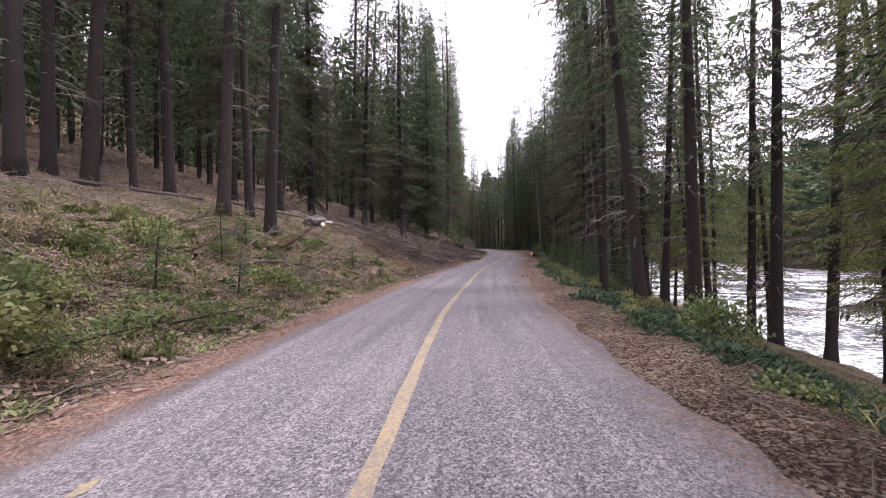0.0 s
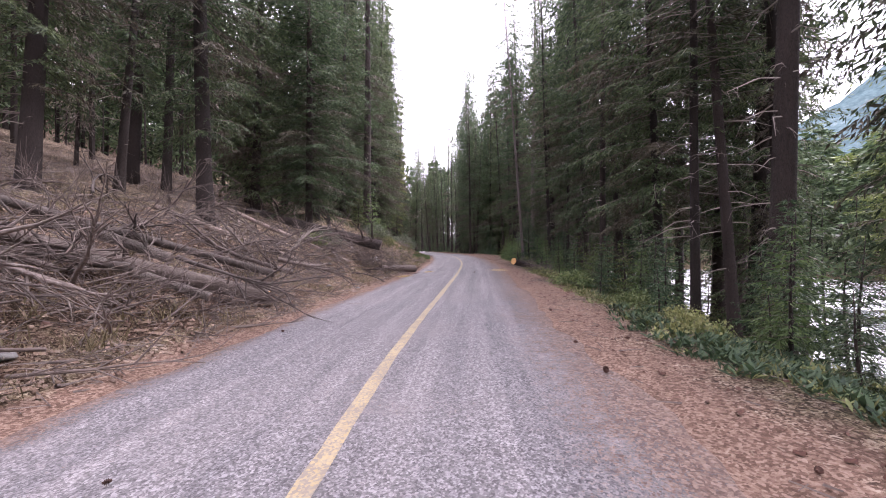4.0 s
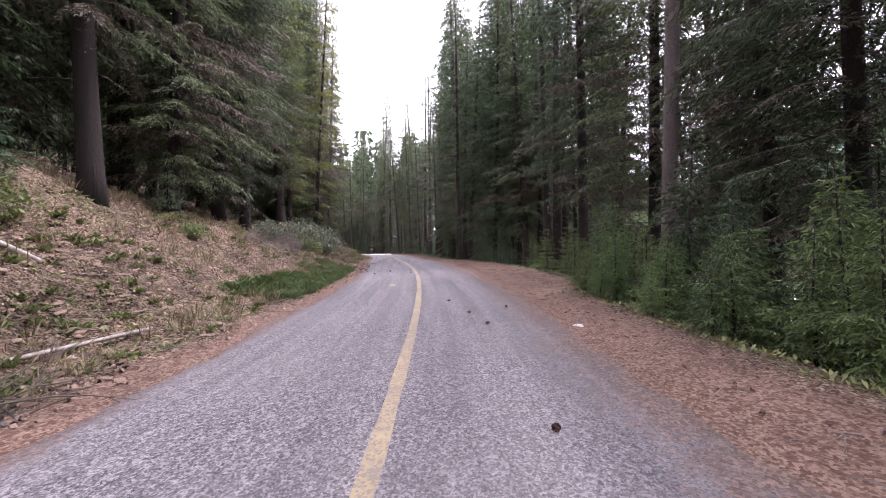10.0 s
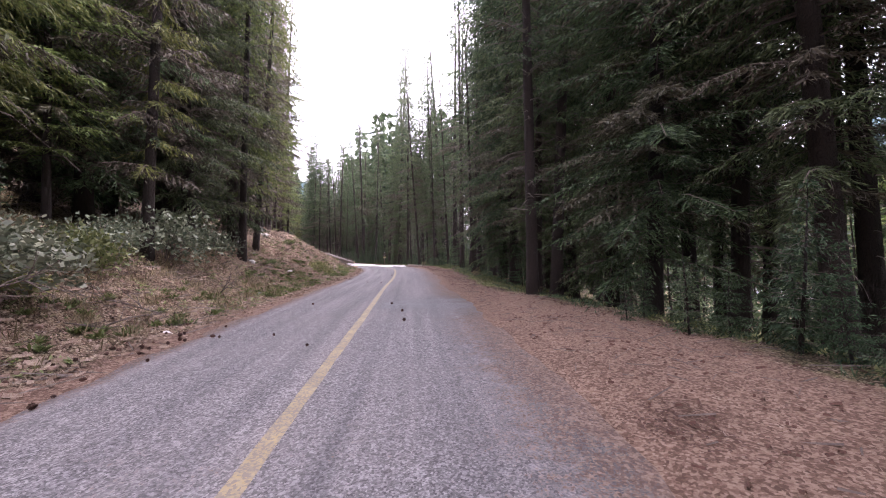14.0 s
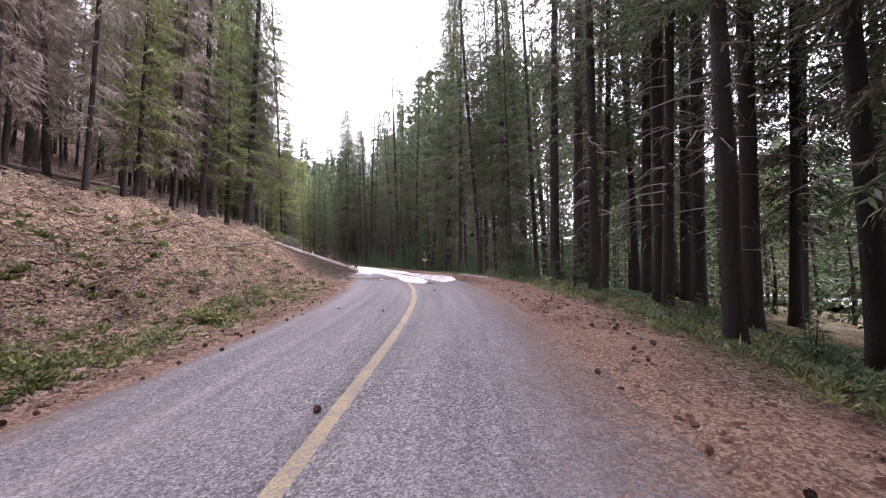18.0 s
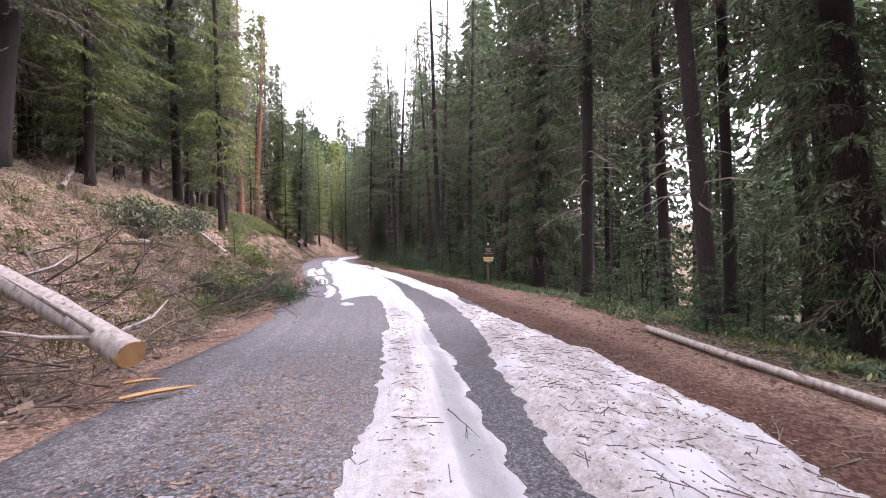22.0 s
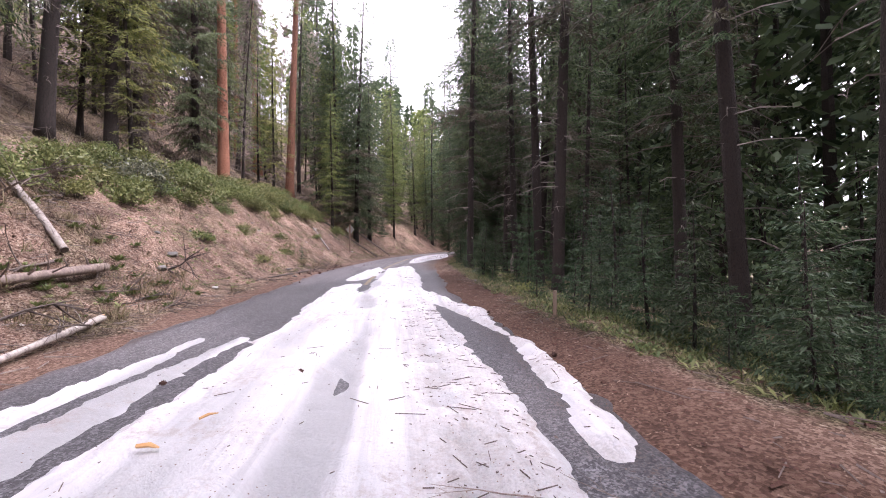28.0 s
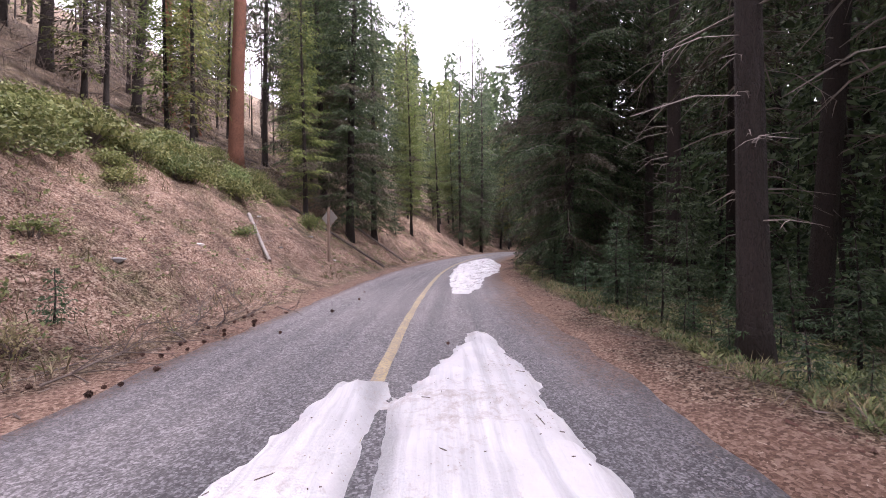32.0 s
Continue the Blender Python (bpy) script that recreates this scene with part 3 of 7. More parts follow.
def tube(points, radii, sides=8, cap=True, wobble=0.0, rng=None):
    """Vertices and quads of a round bar through points."""
    pts = np.asarray(points, float)
    n = len(pts)
    d = np.gradient(pts, axis=0)
    d /= np.linalg.norm(d, axis=1)[:, None] + 1e-9
    ref = np.array([0, 0, 1.0]) if abs(d[0][2]) < 0.9 else np.array([1.0, 0, 0])
    v, f = [], []
    for i in range(n):
        a = np.cross(d[i], ref)
        a /= np.linalg.norm(a) + 1e-9
        b = np.cross(d[i], a)
        for k in range(sides):
            t = 2 * math.pi * k / sides
            r = radii[i] * (1 + (wobble * (rng.random() - .5) if rng is not None else 0))
            v.append(pts[i] + r * (math.cos(t) * a + math.sin(t) * b))
    for i in range(n - 1):
        for k in range(sides):
            k2 = (k + 1) % sides
            f.append((i * sides + k, i * sides + k2, (i + 1) * sides + k2, (i + 1) * sides + k))
    if cap:
        f.append(tuple(range(sides - 1, -1, -1)))
        f.append(tuple((n - 1) * sides + k for k in range(sides)))
    return v, f


def joined(pieces):
    v, f = [], []
    for pv, pf in pieces:
        o = len(v)
        v.extend(pv)
        f.extend(tuple(i + o for i in q) for q in pf)
    return v, f


def rough_stone(rng, size, squash=0.7, cuts=3):
    bm = bmesh.new()
    bmesh.ops.create_icosphere(bm, subdivisions=cuts, radius=1.0)
    o = Vector((rng.random() * 50, rng.random() * 50, 0))
    for q in bm.verts:
        k = 1 + 0.55 * noise.noise(q.co * 1.1 + o) + 0.16 * noise.noise(q.co * 3.1 + o)
        q.co = Vector((q.co.x * size[0], q.co.y * size[1], q.co.z * size[2] * squash)) * k
    v = [tuple(q.co) for q in bm.verts]
    f = [tuple(x.index for x in p.verts) for p in bm.faces]
    bm.free()
    return v, f


# ---- ground: one sheet to the horizon ----
gx = np.r_[-2600, -1400, -700, -380, -240, -160, np.arange(-120, -46, 4.0), np.arange(-46, 34, 0.32), np.arange(34, 100, 3.0), 130, 180, 260, 400, 700, 1400, 2600]
gy = np.r_[-2600, -1200, -500, -250, -140, -90, np.arange(-60, -8, 3.0), np.arange(-8, 216, 0.32), np.arange(216, 300, 3.0), 330, 380, 460, 700, 1400, 2600]
GX, GY = np.meshgrid(gx, gy)
fx, fy = GX.ravel(), GY.ravel()
gs, gl = project(fx, fy)
gz = road_z(gs) + ground_rel(gs, gl)
nx, ny = len(gx), len(gy)
q = np.arange(nx * ny).reshape(ny, nx)
quads = np.stack([q[:-1, :-1], q[:-1, 1:], q[1:, 1:], q[1:, :-1]], -1).reshape(-1, 4)
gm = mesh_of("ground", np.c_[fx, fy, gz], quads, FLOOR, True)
sh = 2.75 + shoulder(gs)
sh = sh + 2.0 * (fnoise(gs * .45, gl * .3, 83) - .5)
dirt = np.where(gl < 0, np.clip(1 - (-gl - 3.15 - .5 * (fnoise(gs * .8, gl * .5, 89) - .5)) / .6, 0, 1), np.clip(1 - (gl - sh + .7) / 1.5, 0, 1))
green_l = np.interp(gs, [-40, 12, 22, 34, 60, 75, 95, 110, 130, 160, 178, 300], [.95, .9, .6, .35, .5, .45, .6, .55, .35, .5, .45, .6])
green_r = np.interp(gs, [-40, 40, 80, 110, 300], [.9, .8, .7, .95, .8])
up_l = np.clip((-gl - 11) / 6, 0, 1)
green_r = green_r * np.clip((gl - 3.6) / 1.2, 0, 1)
green = np.where(gl < 0, green_l * (1 - .75 * up_l), np.where(gl > 55, .8, green_r))
bare = np.where(gl < 0, np.interp(gs, [-40, 15, 30, 60, 85, 100, 112, 150, 165, 300], [.1, .2, .3, .3, .5, .3, .8, .6, .95, .8]) * np.clip((-gl - 3) / 1, 0, 1) * np.clip((12 + gl) / 4, 0, 1), 0)
dirt = dirt * np.where(gl > 0, np.interp(gs, [-5, 8, 30], [.25, .3, .95]), 1)
damp_or_dark = np.where(gl > 0, np.interp(gs, [126, 132, 178, 184], [0, 1, 1, 0]) * np.clip((4.4 + .8 * (fnoise(gs * .6, gl, 87) - .5) - gl) / .5, 0, 1), .5 * np.interp(gs, [150, 156, 176, 180], [0, 1, 1, 0]) * np.clip((3.6 + gl) / .3, 0, 1))
# dark gaps between the piled branches, painted as shade on the ground below
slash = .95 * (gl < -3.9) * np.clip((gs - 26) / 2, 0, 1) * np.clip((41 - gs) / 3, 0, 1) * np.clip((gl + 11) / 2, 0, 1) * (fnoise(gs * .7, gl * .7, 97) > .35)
# the far bank is evenly darkened as well
damp_or_dark = np.maximum(np.maximum(damp_or_dark, slash), .6 * (gl > 55))
for key, val in (("damp_or_dark", damp_or_dark), ("dirt", dirt), ("green", green), ("bare", bare)):
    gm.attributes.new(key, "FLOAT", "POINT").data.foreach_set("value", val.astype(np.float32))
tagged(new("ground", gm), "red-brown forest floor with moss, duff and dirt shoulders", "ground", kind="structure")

# ---- road: one slab with a crown and ragged edges ----
rs = np.arange(-39, 244, 0.4)
rl = np.array([-2.95, -2.8, -2.6, -2.2, -1.6, -1, -.4, 0, .4, 1, 1.6, 2.2, 2.6, 2.8, 2.95])
rv, rlat, rwet_shade = [], [], []
for s in rs:
    i = np.interp(s, ARC, np.arange(len(ARC)))
    k = int(i)
    p = ROAD[k] * (1 - i + k) + ROAD[k + 1] * (i - k)
    r = RIGHT[k]
    for l0 in rl:
        wob = 0.4 * (float(fnoise(s * .5, l0 > 0, 21)) - .5) + 0.34 * (float(fnoise(s * 1.7, l0 > 0, 25)) - .5) + (float(np.interp(s, [132, 142, 164, 172], [0, .36, .36, 0])) if l0 > 0 else 0) if abs(l0) > 2.5 else 0
        l1 = l0 + (wob if l0 > 0 else -wob)
        z = p[2] + 0.0 - 0.012 * abs(l0) + (-0.12 if abs(l0) > 2.9 else 0.0)
        rv.append((p[0] + r[0] * l1, p[1] + r[1] * l1, z))
        rlat.append(l1 - (float(np.interp(s, [4, 24], [.5, 0])) if l1 > 0 else 0))
        w = float(np.interp(s, [126, 131, 180, 186], [0, .85, .85, 0])) * float(np.clip((fnoise(s * .25, l0 * .5, 31) - .2) * 3, 0.5, 1))
        # tree shadow across the right lane near s 95, painted in
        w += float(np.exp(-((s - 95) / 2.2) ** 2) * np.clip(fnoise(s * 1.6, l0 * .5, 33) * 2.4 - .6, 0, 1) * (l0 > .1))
        rwet_shade.append(min(w, 1))
m_, n_ = len(rs), len(rl)
q = np.arange(m_ * n_).reshape(m_, n_)
rf = np.stack([q[:-1, :-1], q[:-1, 1:], q[1:, 1:], q[1:, :-1]], -1).reshape(-1, 4)
road_me = mesh_of("road", rv, rf, ASPHALT, True)
road_me.attributes.new("lat", "FLOAT", "POINT").data.foreach_set("value", np.array(rlat, np.float32))
road_me.attributes.new("wet_shade", "FLOAT", "POINT").data.foreach_set("value", np.array(rwet_shade, np.float32))
road = tagged(new("road", road_me), "worn grey chip-seal asphalt road, damp near the snow", "road", kind="structure")


def road_strip(s0, s1, l0, l1, up, step=0.4, ragged=0.012, seed=1):
    n = max(2, int((s1 - s0) / step) + 1)
    v = []
    for k in range(n):
        s = s0 + (s1 - s0) * k / (n - 1)
        for side, l in ((0, l0), (1, l1)):
            a = spot(s, l + ragged * (float(vnoise(s * 2.1, side * 7, seed)) - .5) * 2)
            v.append((a.x, a.y, float(road_z(s)) - 0.012 * abs(l) + up))
    f = [(2 * k, 2 * k + 1, 2 * k + 3, 2 * k + 2) for k in range(n - 1)]
    return v, f


for s0, s1 in ((-38, 131.2), (174.6, 243)):
    v, f = road_strip(s0, s1, -0.075, 0.075, 0.005)
    part("centre_line", mesh_of("centre_line", v, f, PAINT), road, "worn yellow painted centre line")

for s, l, a, b, seed in ((74.1, -.95, .34, .13, 4), (74.55, .17, .16, .05, 5), (3.1, -1.88, .12, .06, 6)):
    rngp = np.random.default_rng(seed)
    pts = []
    for k in range(14):
        t, q = k / 14 * 6.283, .6 + .7 * rngp.random()
        c = spot(s + a * q * math.cos(t), l + b * q * math.sin(t))
        pts.append((c.x, c.y, float(road_z(s + a * q * math.cos(t))) - .012 * abs(l + b * q * math.sin(t)) + .005))
    part("paint_spill", mesh_of("paint_spill", pts, [tuple(range(14))[::-1]], PAINT), road, "faint yellow paint spill")

# ---- river and far shore ----
wv, wf = [], []
for k, s in enumerate(np.arange(-39, 200, 4.0)):
    near = float(np.interp(s, [96, 128, 200], [8, 58, 66]))
    for l in (near, (near + 72) / 2, 72):
        a = spot(float(s), float(l))
        wv.append((a.x, a.y, float(np.interp(s, [-40, 240], [-6.2, -1.6]))))
n_ = len(wv) // 3
for k in range(n_ - 1):
    for j in range(2):
        wf.append((3 * k + j, 3 * k + j + 1, 3 * k + j + 4, 3 * k + j + 3))
tagged(new("river", mesh_of("river", wv, wf, WATER, True)), "bright fast river with white water beside the road", "river", kind="structure")

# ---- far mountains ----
HAZY_WOOD, fn_, fl_, fp_ = nodes_of("hazy_forest_slope")
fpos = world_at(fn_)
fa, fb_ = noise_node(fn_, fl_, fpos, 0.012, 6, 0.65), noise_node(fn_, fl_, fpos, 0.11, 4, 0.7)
# pale blue-green: the haze of distance is put into the base colour
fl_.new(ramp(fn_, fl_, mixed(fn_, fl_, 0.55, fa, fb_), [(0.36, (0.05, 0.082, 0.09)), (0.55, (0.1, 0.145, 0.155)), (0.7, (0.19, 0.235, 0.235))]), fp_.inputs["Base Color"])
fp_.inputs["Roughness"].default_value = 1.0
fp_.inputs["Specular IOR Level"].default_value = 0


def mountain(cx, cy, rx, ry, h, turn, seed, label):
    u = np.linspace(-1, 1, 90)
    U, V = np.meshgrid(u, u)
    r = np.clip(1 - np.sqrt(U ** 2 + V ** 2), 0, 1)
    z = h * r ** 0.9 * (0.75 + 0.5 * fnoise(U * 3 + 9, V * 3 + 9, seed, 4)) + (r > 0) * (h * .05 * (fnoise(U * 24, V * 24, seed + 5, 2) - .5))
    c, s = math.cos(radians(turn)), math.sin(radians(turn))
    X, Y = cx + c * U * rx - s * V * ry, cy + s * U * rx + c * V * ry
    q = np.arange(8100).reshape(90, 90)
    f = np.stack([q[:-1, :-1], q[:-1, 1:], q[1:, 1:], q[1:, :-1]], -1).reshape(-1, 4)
    return tagged(new("backdrop", mesh_of("backdrop", np.c_[X.ravel(), Y.ravel(), z.ravel() - 12], f, HAZY_WOOD, True)), label, "mountain", kind="structure")


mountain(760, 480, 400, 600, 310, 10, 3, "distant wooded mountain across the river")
mountain(-520, 1190, 820, 420, 350, 0, 8, "distant wooded mountain at the valley's end, haze painted into its colour")
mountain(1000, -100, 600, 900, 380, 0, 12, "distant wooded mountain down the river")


# ---- conifers ----
def trunk_mesh(rng, height, dia, mat, lean=0.3, sides=10, name="trunk"):
    n = 12
    ph = rng.random(2) * 6
    pts, rad = [], []
    for k in range(n):
        u = (k / (n - 1)) ** 1.4
        z = -0.5 + (height + 0.5) * u
        pts.append((lean * math.sin(u * 2.2 + ph[0]) * u, lean * math.sin(u * 1.8 + ph[1]) * u, z))
        flare = 0.45 * math.exp(-max(z, 0) / 0.35) if z < 2 else 0
        rad.append(dia / 2 * ((1 - u) ** 0.8 * 0.97 + 0.03 + flare))
    v, f = tube(pts, rad, sides, True, 0.1, rng)
    me = mesh_of(name, v, f, mat, True)
    return me, np.array(pts)


def stem_at(pts, z):
    return np.array([np.interp(z, pts[:, 2], pts[:, 0]), np.interp(z, pts[:, 2], pts[:, 1]), z])


def crown_arrays(rng, pts, z0, z1, reach, tier, ring, droop, leaf, wide, step, pitch, top=0.25, shape=0.8, rise=0.15, gaps=0.12):
    """Needle sprays on side twigs along drooping limbs set in rings round the stem, and the limbs' own bars."""
    quads, bars, low = [], [], []
    z = z0
    while z < z1:
        turn = rng.random() * 6.28
        many = ring + rng.integers(-1, 2)
        for j in range(many):
            if rng.random() < gaps:
                continue
            zz = z + tier * 0.5 * (rng.random() - .5)
            u = min(max((zz - z0) / (z1 - z0), 0), 1)
            a = turn + 6.283 * (j + 0.6 * (rng.random() - .5)) / many
            L = reach * ((1 - u) ** shape * (1 - top * 0.2) + top * 0.4) * (0.45 + 0.7 * rng.random())
            if u < 0.15:
                L *= 0.6 + 0.4 * u / 0.15
            o = stem_at(pts, zz)
            out = np.array([math.cos(a), math.sin(a), 0])
            side = np.array([-math.sin(a), math.cos(a), 0])
            bend = (rng.random() - .5) * 0.5
            dr = droop * (0.6 + 0.8 * rng.random()) * (1 - 0.55 * u)
            c = min(1 + max(0.0, zz - 8) / 12, 2.4)
            n = max(3, int(L / (step * c)))
            t = 0.1 + 0.9 * (np.arange(n) + rng.random(n)) / n
            p = o + np.outer(t * L, out) + np.outer(bend * (t * L) ** 2 / (L + .5) * .5, side)
            p[:, 2] += rise * (0.3 + u) * t * L - dr * L * t ** 2 + 0.14 * dr * L * t ** 3
            tang = out + side * bend
            bars.append((o, p[n // 2], p[-1], 0.006 + 0.0055 * L))
            old = u < 0.3 and rng.random() < 0.3
            for sgn in (-1, 1):
                ang = sgn * (0.65 + 0.45 * rng.random(n))
                d = np.cos(ang)[:, None] * tang + np.sin(ang)[:, None] * side
                d[:, 2] += -0.12 - 0.75 * dr - 0.45 * rng.random(n) ** 2 + 0.25 * (rng.random(n) - .5)
                d /= np.linalg.norm(d, axis=1)[:, None]
                La = np.clip((0.46 * (1 - t) + 0.1) * L * 0.75, leaf * c * .8, 1.0) * (0.65 + 0.6 * rng.random(n))
                m = np.maximum(1, (La / (pitch * c)).astype(int))
                k = np.repeat(np.arange(n), m)
                q = (np.concatenate([np.arange(x) for x in m]) + rng.random(len(k))) / m[k]
                base = p[k] + d[k] * (La[k] * q)[:, None]
                base[:, 2] -= 0.22 * La[k] * q * q
                kd = d[k] + 1.15 * (rng.random((len(k), 3)) - .5)
                kd[:, 2] -= 0.3 * rng.random(len(k))
                kd /= np.linalg.norm(kd, axis=1)[:, None]
                ln = (leaf * c * (0.6 + 0.8 * rng.random(len(k))) * (1.1 - 0.35 * q))[:, None]
                w = np.cross(kd, rng.normal(size=(len(k), 3)))
                w /= np.linalg.norm(w, axis=1)[:, None] + 1e-9
                w = w * ln * wide
                mid = base + kd * ln * .42
                quads.append(np.stack([base, mid + w, base + kd * ln, mid - w], 1))
                low.append(np.full(len(k), int(old)))
        z += tier * (0.7 + 0.6 * rng.random())
    return np.concatenate(quads), bars, np.concatenate(low)


def quads_mesh(name, quads, mat):
    v = quads.reshape(-1, 3)
    f = np.arange(len(v)).reshape(-1, 4)
    return mesh_of(name, v, f, mat)


def bars_mesh(name, bars, mat):
    v, f = [], []
    for a, b, c, r in bars:
        for k, (q0, rr) in enumerate(((a, r), (b, r * .65), (c, r * .2))):
            for t in (0, 2.1, 4.2):
                v.append((q0[0] + rr * math.sin(t), q0[1] + rr * math.sin(t + 2), q0[2] + rr * math.cos(t)))
        o = len(v) - 9
        for k in (0, 3):
            for j in range(3):
                j2 = (j + 1) % 3
                f.append((o + k + j, o + k + j2, o + k + 3 + j2, o + k + 3 + j))
    return mesh_of(name, v, f, mat)


def dead_bars(rng, pts, z0, z1, count, reach):
    """Thin dead limbs below the crown, some with forks."""
    bars = []
    for i in range(count):
        z = z0 + (z1 - z0) * rng.random()
        a = rng.random() * 6.28
        L = reach * (0.3 + 0.9 * rng.random() ** 1.5)
        o = stem_at(pts, z)
        out = np.array([math.cos(a), math.sin(a), 0])
        sd = np.array([-math.sin(a), math.cos(a), 0])
        dr = 0.15 + 0.6 * rng.random()
        b = o + out * L * .5 + np.array([0, 0, -.15 * dr * L]) + sd * L * .1 * (rng.random() - .5)
        c = o + out * L + np.array([0, 0, -dr * L * .7]) + sd * L * .4 * (rng.random() - .5)
        bars.append((o, b, c, 0.011 + 0.009 * L))
        for _ in range(int(L * 3.2)):
            q = b + (c - b) * rng.random() if rng.random() < .6 else o + (b - o) * rng.random()
            e = q + (out * .4 + sd * (rng.random() - .5) * 2.0) * L * .3 + np.array([0, 0, -.3 * rng.random() * L])
            bars.append((q, (q + e) / 2 + np.array([0, 0, .04]), e, 0.007))
    return bars


def conifer(kind, seed, height, dia, near=True):
    """One tree with its trunk, live crown and dead limbs as parts, at the origin."""
    rng = np.random.default_rng(seed)
    spec = dict(
        fir=("dark green fir with drooping limbs to near the ground", NEEDLE, BARK_DARK, 0.045, 0.99, 0.118, 0.42),
        bare=("tall dark-barked conifer with dead limbs and drooping boughs", NEEDLE, BARK_DARK, 0.12, 0.99, 0.106, 0.45),
        pine=("tall ponderosa pine with plated orange-red bark", NEEDLE_LIGHT, BARK_RED, 0.45, 0.99, 0.1, 0.1),
        grey=("tall grey-barked conifer trunk with a thin crown", NEEDLE, BARK_GREY, 0.4, 0.98, 0.08, 0.5),
        light=("light green slender conifer on the sunlit slope", NEEDLE_LIGHT, BARK_DARK, 0.1, 0.99, 0.12, 0.28),
        stem=("slim dark conifer stem with a narrow ragged crown", NEEDLE, BARK_DARK, 0.2, 0.99, 0.08, 0.45),
        clear=("tall dark conifer with a clear trunk and ragged boughs above", NEEDLE, BARK_DARK, 0.26, 0.99, 0.085, 0.45),
        burnt=("slender bare burnt trunk with few dead limbs", NEEDLE_DEAD, BARK_DARK, 0.7, 0.99, 0.06, 0.4))[kind]
    label, needle, brk, c0, c1, wide, droop = spec
    root = thing(dict(pine="pine_tree", burnt="dead_tree", fir="fir_tree", light="slender_pine").get(kind, "conifer_tree"), label, "tree", "trees of the roadside forest")
    tm, pts = trunk_mesh(rng, height, dia, brk, 0.35, 10 if near else 6)
    part("trunk", tm, root, "straight orange-red plated trunk" if kind == "pine" else "")
    if near:
        args = dict(tier=0.6, ring=5, leaf=0.16, wide=0.105, step=0.115, pitch=0.055, shape=0.62)
    else:
        args = dict(tier=0.62, ring=5, leaf=0.25, wide=0.125, step=0.17, pitch=0.095, shape=0.62)
    args["gaps"] = dict(fir=0.08, bare=0.2, light=0.1, stem=0.3, clear=0.42, pine=0.4, grey=0.4, burnt=0.3)[kind]
    if kind in ("fir", "bare", "light", "stem"):
        args.update(tier=0.5, ring=6)
    bars = []
    if kind == "burnt":
        args.update(leaf=0.38, wide=0.035, tier=0.32, pitch=0.1)
        quads, bars, low = crown_arrays(rng, pts, height * .1, height * .97, height * wide, droop=droop, **args)
        part("dead_crown", quads_mesh("dead_crown", quads, NEEDLE_DEAD), root, "grey haze of fine dead twigs")["kind"] = "stuff"
    else:
        quads, bars, low = crown_arrays(rng, pts, height * c0, height * c1, height * wide, droop=droop, **args)
        v = quads.reshape(-1, 3)
        me = mesh_of("crown", v, np.arange(len(v)).reshape(-1, 4), needle, False, [needle, NEEDLE_OLD], low)
        part("crown", me, root)["kind"] = "stuff"
    dz1 = height * min(c0 + .18, .8)
    nd = int(height * (c0 + .12) * (4.0 if near else 2.6)) if kind not in ("pine",) else int(height * .7)
    bars = bars + dead_bars(rng, pts, height * .06 + .4, dz1 if kind != "burnt" else height * .93, nd, 1.5 if kind != "burnt" else 1.2)
    part("branchwood", bars_mesh("branchwood", bars, TWIG_GREY if kind in ("burnt", "clear", "stem") else TWIG), root, "bare grey dead limbs and branch wood")["kind"] = "stuff"
    return root


random.seed(12)
PROTO = {}


def proto(kind, v, near):
    key = (kind, v, near)
    if key not in PROTO:
        h = dict(fir=(31, 36, 26), bare=(33, 37, 30), pine=(35, 32, 37), grey=(33, 35, 30), light=(19, 24, 16), stem=(27, 31, 24), clear=(31, 34, 28), burnt=(21, 25, 17))[kind][v]
        d = dict(fir=.5, bare=.5, pine=.75, grey=.5, light=.26, stem=.34, clear=.45, burnt=.2)[kind]
        p = conifer(kind, 100 + 17 * v + len(kind) * 5 + (3 if near else 0), h, d, near)
        PROTO[key] = [p, d, False]
    return PROTO[key]


def mark_placed(ob):
    for e in PROTO.values():
        if e[0] is ob:
            e[2] = True


TAKEN = []
TREES = [0]


def plant(kind, s, l, dia=None, near=True, rng=random, tall=1.0):
    pr, d0, used = proto(kind, rng.randrange(3), near)
    a = spot(s, l)
    k = (dia / d0) if dia else 0.75 + 0.5 * rng.random()
    kz = tall * (0.82 + 0.3 * rng.random()) * (k ** 0.35)
    kx = k if k < 1.3 else 1.3 + (k - 1.3) * .6
    m = Matrix.Translation(a) @ pose(0, 0, 0, rng.uniform(-3, 3), rng.uniform(-3, 3), rng.uniform(0, 360)) @ Matrix.Diagonal((kx, kx, kz, 1))
    ob = copy_thing(pr, m) if used else pr
    ob.matrix_world = m
    if not used:
        mark_placed(pr)
    # crowns keep their width whatever the trunk
    slim = 1.0 / kx
    for c in ob.children:
        if not c.name.startswith("trunk"):
            c.scale = (slim, slim, 1)
    TAKEN.append((a.x, a.y))
    TREES[0] += 1


